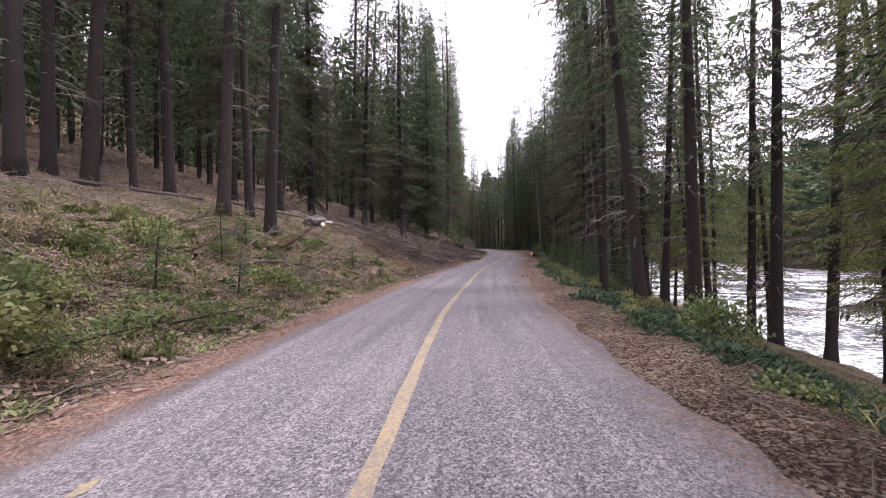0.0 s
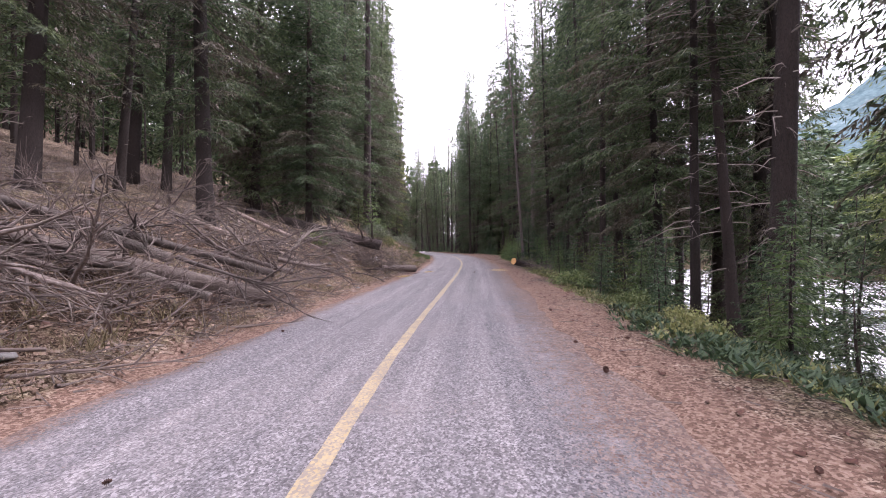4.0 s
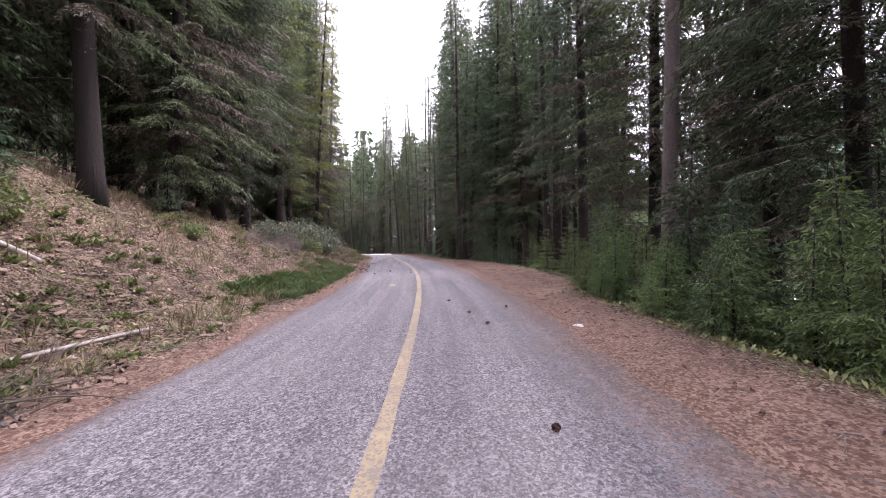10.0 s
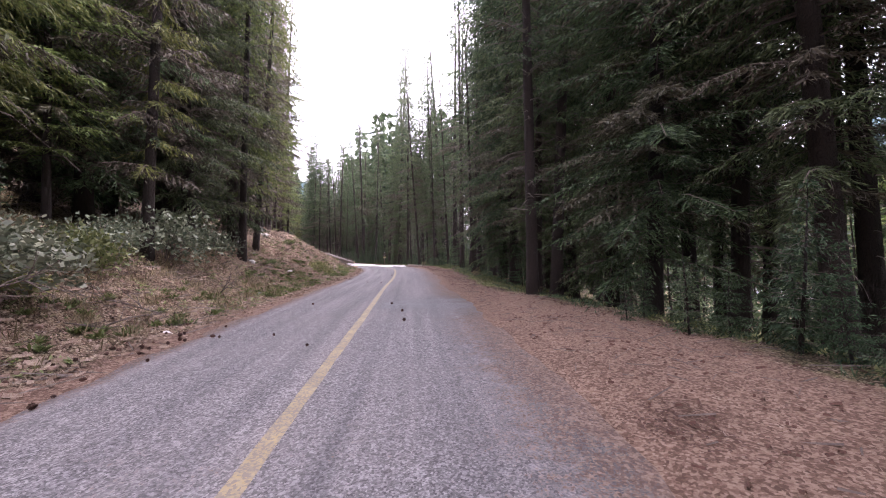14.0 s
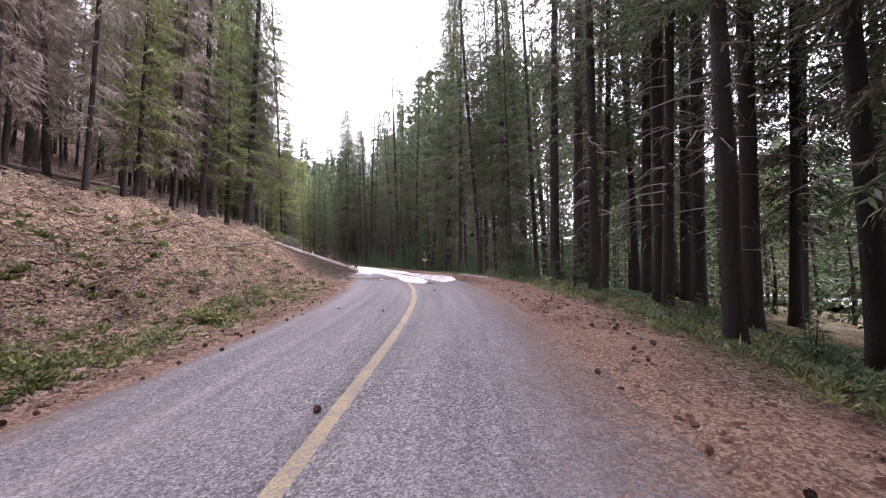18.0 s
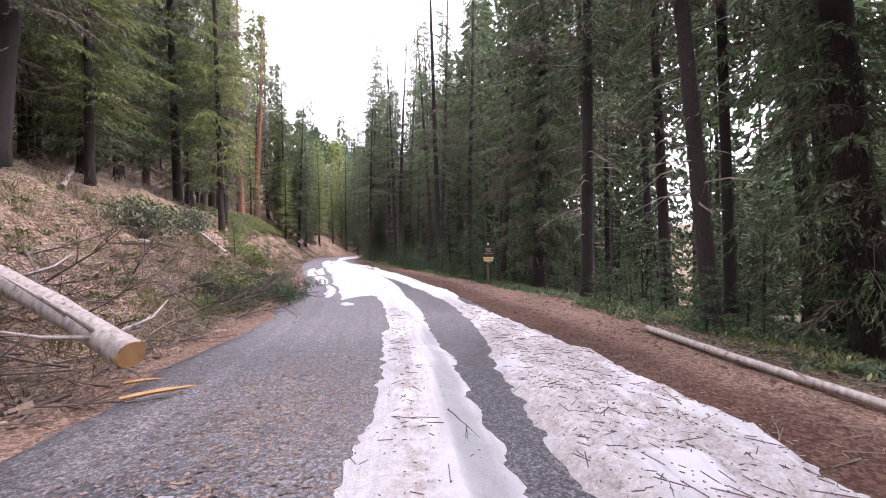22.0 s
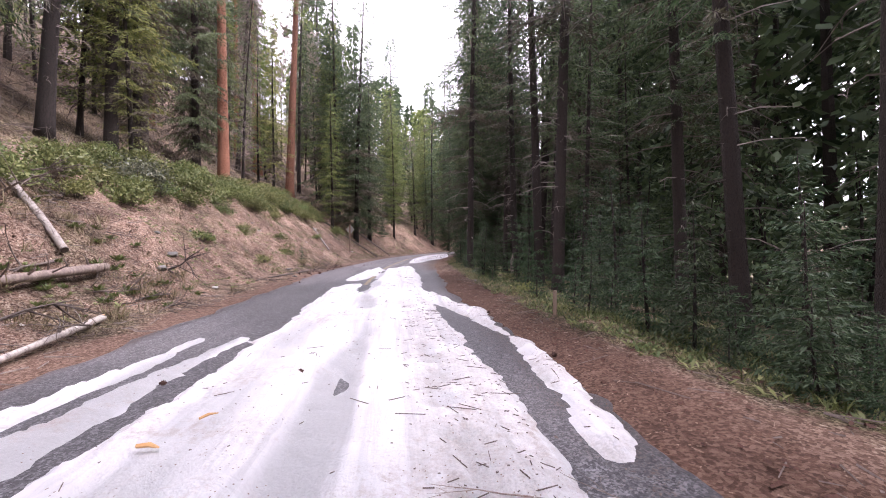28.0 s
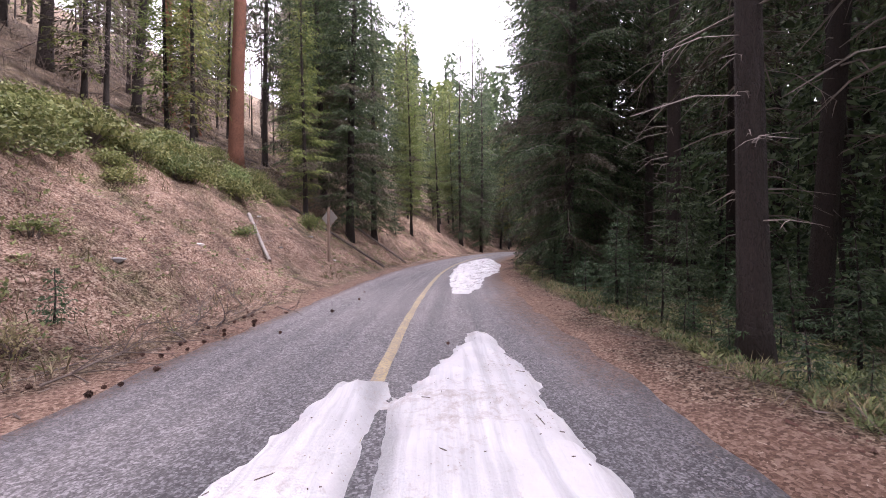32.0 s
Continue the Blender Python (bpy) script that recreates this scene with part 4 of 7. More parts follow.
# trees that stand out, stretch by stretch
for s, l, d in [(13.2, -15.6, .62), (14.8, -16.4, .51), (16.1, -16.1, .62), (18.5, -16.4, .34), (19.1, -12.0, .62), (19.4, -9.7, .55), (21.0, -16.6, .57), (30.4, -21.1, .55),
                (36.6, -11.6, .55), (41.0, -9.2, .6), (46.8, -17.5, .62), (22.8, -13.0, .5), (25.5, -16, .5)]:
    plant("clear" if s < 24 else "bare", s, l, d)
for s, l, d in [(15.1, 13.4, .45), (15.8, 8.1, .62), (17.8, 11.7, .6), (17.9, 13.6, .5), (19.2, 5.9, .3), (21.4, 6.4, .48), (28.2, 7.8, .5), (45.6, 11.9, .62), (47.3, 13.8, .62),
                (63.5, 10.6, .62), (85.1, 9.6, .69), (87.4, 12.2, .3), (97.1, 5.4, .42), (95.5, 20.7, .62), (99, 6.9, .5), (102.3, 17.3, .62), (107.3, 15.7, .62), (108.9, 27.8, .62)]:
    plant("clear" if s > 84 or s < 31 else "bare", s, l, d * (.75 if s < 31 else 1))
for s, l, d in [(116.6, 6.3, .36), (116.2, 8.5, .36), (120.4, 7.3, .31), (121.2, 10.1, .45), (122.3, 8.4, .5), (122.2, 13.1, .4), (124.9, 7.4, .42), (127.7, 13.9, .62), (132, 9.1, .6),
                (128, 18.2, .42), (133.7, 19.3, .62), (137.5, 15.3, .85), (139.5, 11.1, .85), (140.4, 16.9, .62), (143.5, 15.8, .62), (148, 25.3, .62), (183.5, 7.4, .4)]:
    plant("clear", s, l, d)
for s, l, d in [(134.3, -11.1, .42), (127.7, -15.6, .43), (131.1, -12.9, .36), (135.9, -13, .45), (141.4, -12.2, .5), (154, -16.5, .62), (157.2, -12.8, .32), (158.8, -7.3, .32), (169.6, -8.8, .49),
                (176.5, -12, .6), (178.6, -11.2, .53), (183, -13.0, .61), (188.5, -13.7, .62), (192.2, -16.3, .42), (196.5, -19.1, .62), (198.3, -16.2, .43), (211.2, -14.2, .58)]:
    plant(("light", "clear")[int(s) % 2] if s < 160 else "stem", s, l, d, tall=1.3 if s < 160 and int(s) % 2 == 0 else 1.0)
plant("clear", 14.4, 5.9, .4)
plant("bare", 28.4, -14.6, .6)
plant("clear", 37.5, 9.0, .62)
plant("clear", 63.1, -8.5, .85)
plant("clear", 40.0, 8.2, .3)
plant("clear", 39.2, 8.9, .34)
for s, l in [(104, -7.0), (108, -7.8), (97, -7.3), (92.5, -8.6), (100.6, -8.6)]:
    plant("light", s, l, .34, True, random.Random(int(s) + 7), 1.25)
for s, l, k in [(136, -10.2, "light"), (145, -10.4, "bare"), (150, -10.4, "light"), (160, -9.8, "bare"), (165, -10.4, "light"), (171, -10.0, "bare"), (179, -10.6, "light"), (126.5, -11.0, "light"), (131.5, -11.6, "burnt"), (106, -8.2, "fir")]:
    plant(k, s, l, None, True, random.Random(int(s)), 1.1)
for s, l, k in [(112, -10.8, "burnt"), (115, -11.2, "burnt"), (118.5, -11.6, "burnt"), (121, -12, "burnt"), (124, -11.4, "burnt"), (110, -10.4, "burnt"), (116.8, -13.5, "burnt"), (119.6, -14, "burnt"), (114.2, -14.6, "burnt"), (125.5, -13.6, "burnt"), (128.4, -12.4, "burnt"), (113.4, -12.4, "burnt"), (122.6, -13, "burnt")]:
    plant(k, s, l)
for s, l, d in [(90, 9.4, .5), (92.5, 12, .5), (91, 15, .5), (95.5, 10.2, .45)]:
    plant("bare", s, l, d)
# unseen firs beside the start, added to shade the right lane and verge
for s, l in [(-7, 6.8), (-3, 6.2), (0.5, 7.4), (3.5, 8.6), (6.5, 10.2), (-5, 10.5), (-10, 8)]:
    plant("fir", s, l, .5, False)
for s, l, d in [(183.2, 4.75, .37), (174.7, 6.9, .45), (177.9, 7.2, .42), (162.5, 7.6, .5)]:
    plant("clear", s, l, d)
for s, l, d in [(62.5, 8.2, .4), (60.8, 7.4, .34), (64.4, 9.6, .42), (58.2, 8.1, .28)]:
    plant("clear", s, l, d)
plant("stem", 23.9, 10.0, .42)
plant("stem", 30.8, 9.7, .42)
for s, l, d in [(34.8, -15.9, .62), (43.3, 12.0, .75), (60.4, 14.5, .62),
                (63.1, 12.3, .75), (100.4, -7.6, .5), (102.7, 9.0, .48), (111.2, 7.4, .5)]:
    plant("fir", s, l, d)
for s, l, d in [(137.7, 9.0, .62), (149.9, 8.4, .7), (152.3, 10.6, .62), (153.3, -11.9, .45), (157.6, -11.9, .5), (168.1, -11.0, .59),
                (186.5, -12.2, .5), (205, 5.6, .5), (200, 5.8, .6), (208, -6.5, .45)]:
    plant("fir", s, l, d)
for s, l, d in [(186.7, -10.6, .72), (200.9, -12.5, .85), (203, -17.2, .85), (205, -21, .7), (194, -21, .6), (171.5, -15, .5)]:
    plant("pine", s, l, d)
for s, l, d in [(72.7, 8.4, .55), (59.6, 5.0, .24), (68.2, 11.9, .5)]:
    plant("grey", s, l, d)
for s, l, d in [(85.4, 9.2, .5), (87.2, 11.4, .55), (90.6, 10.8, .45), (88.6, 13.6, .45)]:
    plant("bare" if l > 13 else "stem" if l < 11 else "clear", s, l, d)


# the forest between and behind them
def forest(seed, s0, s1, l0, l1, count, kinds, gap, near=True, tall=1.0, skip=None):
    rng = random.Random(seed)
    made = tries = 0
    while made < count and tries < count * 12:
        tries += 1
        s, l = rng.uniform(s0, s1), rng.uniform(l0, l1)
        if skip and skip(s, l):
            continue
        a = spot(s, l)
        if any((a.x - x) ** 2 + (a.y - y) ** 2 < gap * gap for x, y in TAKEN):
            continue
        plant(rng.choice(kinds), s, l, None, near and abs(l) < 10.5, rng, tall)
        made += 1


river_gap = lambda s, l: l > np.interp(s, [-40, 60, 110, 130, 300], [15, 15, 22, 60, 60]) and l < np.interp(s, [-40, 140, 300], [66, 70, 80])
# left bank: open stems at first, thick firs at the bend, thin burnt stems later
forest(1, -6, 50, -30, -13, 18, ["clear", "stem", "burnt", "clear"], 2.6)
forest(2, 50, 108, -15, -8.6, 34, ["fir", "fir", "fir", "bare"], 2.2)
forest(3, 112, 165, -26, -12, 40, ["light", "burnt", "burnt", "burnt"], 1.6)
forest(4, 160, 235, -26, -13, 26, ["light", "burnt", "burnt", "stem"], 2.5)
forest(5, 196, 262, -14, -6.2, 26, ["light", "light", "light", "fir"], 2.2)
forest(19, 150, 215, -25, -11.5, 34, ["light", "burnt", "light", "burnt"], 1.6)
# right side
for s, l, d in [(46.4, 9.2, .42), (48.6, 7.8, .36), (50.8, 9.6, .45), (53.2, 11.0, .5), (55.4, 8.9, .4), (57.0, 11.2, .45), (43.4, 8.6, .36), (39.5, 10.6, .45), (61, 10.2, .4), (66, 10.4, .42)]:
    plant("bare" if int(s) % 3 else "clear", s, l, d)
forest(6, 22, 57, 9.5, 15, 6, ["bare", "clear"], 2.6, skip=river_gap)
forest(23, 61, 76, 9.5, 14, 5, ["bare", "fir", "bare"], 2.0)
forest(18, 77, 110, 7.8, 15, 9, ["clear", "bare", "stem"], 1.9, skip=river_gap)
forest(7, 76, 135, 7.8, 22, 26, ["bare", "clear", "stem"], 2.0, skip=river_gap)
forest(26, 106, 132, 8.5, 16, 14, ["clear", "stem", "bare"], 1.7)
forest(27, 92, 112, 6.8, 10, 7, ["fir", "bare", "clear"], 2.0)
forest(8, 128, 235, 8.8, 18, 30, ["stem", "clear", "clear", "stem"], 2.2)
forest(9, 196, 262, 5.2, 9, 24, ["fir", "fir", "light"], 2.2)
forest(10, 232, 268, -7, 5, 14, ["fir", "light"], 2.5, skip=lambda s, l: abs(l) < 3.6)
for s, l in ((17, 15.5), (22, 14), (26.5, 12.6), (30, 15), (33, 13.5), (12, 12), (40, 14.5)):
    plant("light", s, l)
forest(16, 126, 205, 6.9, 10, 15, ["stem", "clear", "stem"], 2.4)
forest(17, 84, 106, -12, -8.5, 9, ["fir", "light"], 2.2)


# ---- the woods further back: too many to count ----
def far_template(kind, seed, height, dia):
    rng = np.random.default_rng(seed)
    c0, wide, droop = dict(fir=(.05, .125, .4), bare=(.12, .115, .4), light=(.1, .13, .3), burnt=(.75, .05, .3), low=(.03, .2, .3))[kind]
    leaf, tier = (.3, .42) if kind == "low" else (.62, 2.5 if kind == "burnt" else .8)
    n = 9
    ph = rng.random() * 6
    zz = np.linspace(-.5, height, n)
    pts = np.c_[.3 * np.sin(zz / height * 2 + ph) * zz / height, .3 * np.cos(zz / height * 2 + ph) * zz / height, zz]
    v, f = tube(pts, dia / 2 * np.clip(1 - zz / height, .04, 1), 5, False)
    quads, bars, low = crown_arrays(rng, pts, height * c0, height * .98, height * wide, tier, 5, droop, leaf, 0.2, leaf * .8, leaf * .65, shape=0.65)
    dead = dead_bars(rng, pts, 1, height * min(.8, c0 + .2), int(height * .7), 1.2)
    dq = []
    for a, b, c, r in dead:
        if np.linalg.norm(c - a) > .7:
            w = np.array([0, 0, .022])
            dq.append(np.stack([a + w, a - w, c - w * .3, c + w * .3]))
    return np.array(v)[np.array(f)], quads, np.array(dq).reshape(-1, 4, 3)


FARQ = {}
FAR_T = {k: [far_template(k, 7 * j + len(k), h, .46 if k in ("fir", "bare", "light") else .18) for j, h in enumerate(hs)] for k, hs in dict(fir=(27, 33), bare=(30, 35), light=(18, 23), burnt=(15, 20), low=(5, 8)).items()}


def far_forest(seed, s0, s1, l0, l1, count, kinds, gap, tall=1.0, skip=None):
    rng = random.Random(seed)
    made = tries = 0
    while made < count and tries < count * 12:
        tries += 1
        s, l = rng.uniform(s0, s1), rng.uniform(l0, l1)
        if skip and skip(s, l):
            continue
        a = spot(s, l)
        if any((a.x - x) ** 2 + (a.y - y) ** 2 < gap * gap for x, y in TAKEN):
            continue
        TAKEN.append((a.x, a.y))
        kind = rng.choice(kinds)
        tr, nd, dd = rng.choice(FAR_T[kind])
        k, kz, t = rng.uniform(.7, 1.25), tall * rng.uniform(.7, 1.2), rng.uniform(0, 6.28)
        R = np.array([[math.cos(t) * k, -math.sin(t) * k, 0], [math.sin(t) * k, math.cos(t) * k, 0], [0, 0, kz]]).T
        for key, arr in (("wood", tr), ("twig", dd), ("light" if kind == "light" else "dry" if kind == "burnt" else "dark", nd)):
            FARQ.setdefault(key, []).append(arr.reshape(-1, 3) @ R + np.array(a))
        made += 1


far_forest(11, -10, 130, -75, -24, 170, ["bare", "fir", "bare", "burnt"], 2.8)
far_forest(12, 110, 270, -70, -19, 230, ["burnt", "burnt", "light", "burnt", "light", "bare"], 2.2)
far_forest(13, 150, 290, 17, 36, 110, ["bare", "bare", "fir"], 2.5)
far_forest(20, 84, 112, 12, 20, 36, ["low"], 1.3)
far_forest(21, 104, 160, 13, 27, 90, ["low"], 1.4)
far_forest(22, 40, 60, 11, 15, 9, ["low"], 1.4)
far_forest(24, 150, 215, 11, 24, 120, ["low"], 1.4)
far_forest(14, 262, 300, -40, 30, 70, ["fir", "light"], 2.6)
far_forest(15, -10, 200, 63, 125, 480, ["fir", "light", "fir"], 2.4, 0.75)
mats_far = dict(wood=BARK_DARK, twig=TWIG, light=NEEDLE_LIGHT, dry=NEEDLE_DEAD, dark=NEEDLE)
fvs, idx = [], []
for j, key in enumerate(mats_far):
    arr = np.concatenate(FARQ[key])
    fvs.append(arr)
    idx.append(np.full(len(arr) // 4, j))
fvs = np.concatenate(fvs)
tagged(new("far_woods", mesh_of("far_woods", fvs, np.arange(len(fvs)).reshape(-1, 4), None, False, list(mats_far.values()), np.concatenate(idx))),
       "dense dark conifer woods on the slopes behind the roadside", "woods", kind="stuff")
random.seed(34)


# ---- old snow on the road ----
BANDS = [  # each: way along the road, inner and outer edge
    [(128.9, .55, .75), (129.2, .38, .87), (130.5, -.12, 1.1), (132.8, -.11, 1.1), (136.2, .1, 1.05), (140, .2, 1.05), (143.8, .26, 1.24), (146.3, .21, 1.15), (147, -.1, 1.2), (150.8, -.4, 1.41), (155, -.4, 1.6), (160, -.6, 1.9),
     (162.5, -1, 2.2), (164.3, -.95, 2.3), (166, -.9, 2.2), (167.6, -.85, 2.1), (169.5, -.8, 2.04), (171.0, -.6, 2.15), (171.8, .15, 2.15), (173.4, .25, 1.9), (175, .2, 1.9), (177.5, .13, 1.97), (180, .1, 1.78), (181.5, .2, 1.75), (182.3, .5, 1.7), (184.1, 1.05, 1.5), (184.6, 1.2, 1.35)],
    [(169, -.9, -.1), (172.3, -.91, -.1), (173, -.89, -.12), (173.9, -.71, -.12), (174.6, -.3, -.14)],
    [(176.2, -.8, -.5), (176.6, -.95, -.2), (178, -.87, -.1), (178.5, -.85, .2), (180.1, -.77, .25), (181.9, -.43, .15), (182.2, -.3, .05)],
    [(130.1, 1.85, 1.98), (131, 1.75, 2.5), (132.4, 1.7, 2.98), (134.4, 1.5, 3.35), (137, 1.7, 3.35), (140, 2.1, 3.1), (143, 2.33, 2.8), (144.9, 2.3, 2.8), (145.8, 2.23, 3), (147.2, 2.25, 3.17), (149.9, 2.05, 2.85), (152, 1.95, 2.9), (155.6, 1.85, 3), (160, 1.8, 2.9), (162.3, 2, 2.45)],
    [(162.8, 2.6, 2.8), (163.3, 2.55, 2.98), (164.1, 2.75, 3.05), (165.7, 2.85, 3.22), (166.4, 2.92, 3.08), (167.6, 2.7, 2.97), (169, 2.45, 3.1), (169.8, 2.2, 2.7), (172, 1.9, 2.3)],
    [(145.8, -1.15, -1.0), (146.5, -1.1, -.55), (146.8, -1.1, .1), (149.2, -1.15, 0), (152, -1.4, -.2), (158, -1.1, -.3), (160, -1, -.3), (163, -1, 0)],
    [(146.5, -1.66, -1.52), (147.3, -1.7, -1.4), (149.2, -1.6, -1.38), (151, -1.75, -1.5)],
    [(152.5, -2, -1.75), (154, -2.05, -1.6), (157, -2.2, -1.65)], [(158, -2.4, -2.0), (160, -2.5, -2.05), (163.7, -2.37, -2), (165.2, -2.08, -1.78), (166.9, -1.9, -1.75)],
    [(159, -1.85, -1.35), (163.3, -1.85, -1.35), (165, -1.62, -1.25), (166.8, -1.28, -1.13)],
    [(133.75, -1.2, -1.05), (133.9, -1.22, -1.0), (134.05, -1.15, -1.05)],
    [(144.3, -.9, -.7), (144.5, -1.0, -.65), (144.7, -.95, -.8)],
]
FAR_BAND = [(190.2, .9, 1.3), (192, .75, 1.7), (196, .6, 2.1), (200, .5, 2.9), (206, .3, 3.0), (212, .6, 2.2), (216, 1.2, 1.5)]


def snow_sheet(bands, s0, s1, label, thick):
    ss, ll = np.arange(s0, s1, 0.1), np.arange(-3.3, 3.9, 0.07)
    A, B = np.meshgrid(ss, ll, indexing="ij")
    rag = 0.34 * (fnoise(A * 1.1, B * 1.1, 41) - .5) + 0.3 * (fnoise(A * 4, B * 5, 47) - .5) + 0.14 * (fnoise(A * 9, B * 12, 49, 2) - .5)
    field = np.full(A.shape, -1.0)
    for b in bands:
        b = np.array(b)
        lo, hi = np.interp(ss, b[:, 0], b[:, 1])[:, None], np.interp(ss, b[:, 0], b[:, 2])[:, None]
        d = np.minimum(B - lo, hi - B)
        d = np.minimum(d, np.minimum(A - b[0, 0], b[-1, 0] - A) * 0.8 + .03)
        field = np.maximum(field, d)
    field = field + rag * .6
    # holes melted through to the asphalt
    hole = fnoise(A * .9, B * 1.5, 53)
    field = np.minimum(field, (0.84 - hole) * 2.2)
    track = np.interp(A, [129, 140, 146, 151, 158, 163, 167, 172, 178, 184], [.86, .9, -.3, -.15, .2, .55, .55, .4, .2, .1])
    wide = np.interp(A, [129, 141, 145, 152, 160, 180], [.22, .18, .12, .14, .24, .28])
    edge = np.clip(3.0 * (fnoise(A * .5, B * 1.5, 65) - .36), 0, 1)
    rut = 1.1 * np.exp(-np.abs((B - track) / wide) ** 3) * np.clip((A - 128) / 2, 0, 1) * edge
    slush = np.interp(A, [157, 160, 167, 169], [0, 1, 1, 0]) * (np.exp(-np.abs((B + 1.55) / .35) ** 3) + .55 * np.exp(-np.abs((B + .35) / .4) ** 3)) + .6 * np.interp(A, [158, 162, 166, 169], [0, 1, 1, 0]) * np.exp(-((B - 1.6) / .3) ** 2) * (fnoise(A * 1.5, B * 1.5, 69) > .5)
    rut = np.clip((np.maximum(rut, slush) + .25 * (fnoise(A * 2, B * 5, 66) - .5) - .32) * 2.6, 0, 1) + .8 * ((A < 145.2) & (A > 133) & (B < -.5))
    slit = np.exp(-((B - track) / .09) ** 2) * (A > 148) * np.clip((fnoise(A * .55, A * 0, 61) - .64) * 9, 0, 1)
    field = field - slit * .35
    lump = fnoise(A * 3.2, B * 4.0, 57, 4)
    h = np.where(field > 0, np.minimum(field * .55, thick) * (0.55 + .8 * lump) * (1 - .55 * rut), field * .3)
    h = np.clip(h + (field > .05) * np.where((A < 146) & (B > 1.3), .15, .06) * (fnoise(A * 6, B * 7, 67, 3) - .5), -.03, 1)
    i = np.interp(ss, ARC, np.arange(len(ARC)))
    k = i.astype(int)
    u = (i - k)[:, None]
    P = ROAD[k] * (1 - u) + ROAD[k + 1] * u
    R = RIGHT[k] * (1 - u) + RIGHT[k + 1] * u
    X = P[:, 0:1] + R[:, 0:1] * ll[None]
    Y = P[:, 1:2] + R[:, 1:2] * ll[None]
    Z = P[:, 2:3] - .012 * np.abs(B) + h + .006
    ok = field > -.12
    q = np.arange(A.size).reshape(A.shape)
    keep = (ok[:-1, :-1] | ok[1:, :-1] | ok[1:, 1:] | ok[:-1, 1:])
    f = np.stack([q[:-1, :-1], q[1:, :-1], q[1:, 1:], q[:-1, 1:]], -1)[keep]
    use = np.unique(f)
    remap = np.zeros(A.size, int)
    remap[use] = np.arange(len(use))
    me = mesh_of("snow_patch", np.c_[X.ravel(), Y.ravel(), Z.ravel()][use], remap[f][:, ::-1], SNOW, True)
    ice = np.clip(rut + np.clip(.35 - field * 2.2, 0, .5) * (fnoise(A * 1.2, B * 1.5, 63) > .38), 0, 1).ravel()[use]
    me.attributes.new("ice", "FLOAT", "POINT").data.foreach_set("value", ice.astype(np.float32))
    lane = np.stack([B * 5.0, A * .22, B * 0], -1).reshape(-1, 3)[use]
    me.attributes.new("lane", "FLOAT_VECTOR", "POINT").data.foreach_set("vector", lane.ravel().astype(np.float32))
    soil = np.exp(-((B - .4) / .17) ** 2) * np.interp(A, [129.5, 131, 141, 144], [0, .9, .9, 0]) + .8 * (B > 1.4) * np.interp(A, [129.5, 131, 142, 146], [0, 1, 1, .1]) + .3 * (A > 160) * (B > 1.2) * (A < 170)
    me.attributes.new("soil", "FLOAT", "POINT").data.foreach_set("value", (soil * (fnoise(A * 1.3, B * 3, 71) > .4)).ravel()[use].astype(np.float32))
    # twigs and needles frozen into it
    rng = np.random.default_rng(int(s0))
    dens = ((field > .06) * (.05 + 1.5 * soil)).ravel()
    pick = rng.choice(A.size, int(70 * (s1 - s0)), p=dens / dens.sum())
    c = np.c_[X.ravel(), Y.ravel(), Z.ravel()][pick] + np.array([0, 0, .006])
    t = rng.random(len(pick)) * 6.283
    ln = (.008 + .12 * rng.random(len(pick)) ** 6)[:, None]
    d, e = np.c_[np.cos(t), np.sin(t), 0 * t] * ln, np.c_[-np.sin(t), np.cos(t), 0 * t] * (.002 + .003 * rng.random(len(pick)))[:, None]
    up = np.array([0, 0, .006])
    tagged(new("snow_debris", quads_mesh("snow_debris", np.concatenate([np.stack([c - d - e, c - d + up, c + d + up, c + d - e], 1), np.stack([c - d + up, c - d + e, c + d + e, c + d + up], 1)]), TWIG)), "dark twigs and needles lying on the old snow", "litter", kind="stuff")
    return tagged(new("snow_cover", me), label, "snow", kind="structure")


snow_sheet(BANDS, 127.8, 185.2, "old white snow with grey wheel ruts lying on the road", 0.13)
snow_sheet([FAR_BAND], 189.6, 217, "small melting snow patch on the road by the bend", 0.07)


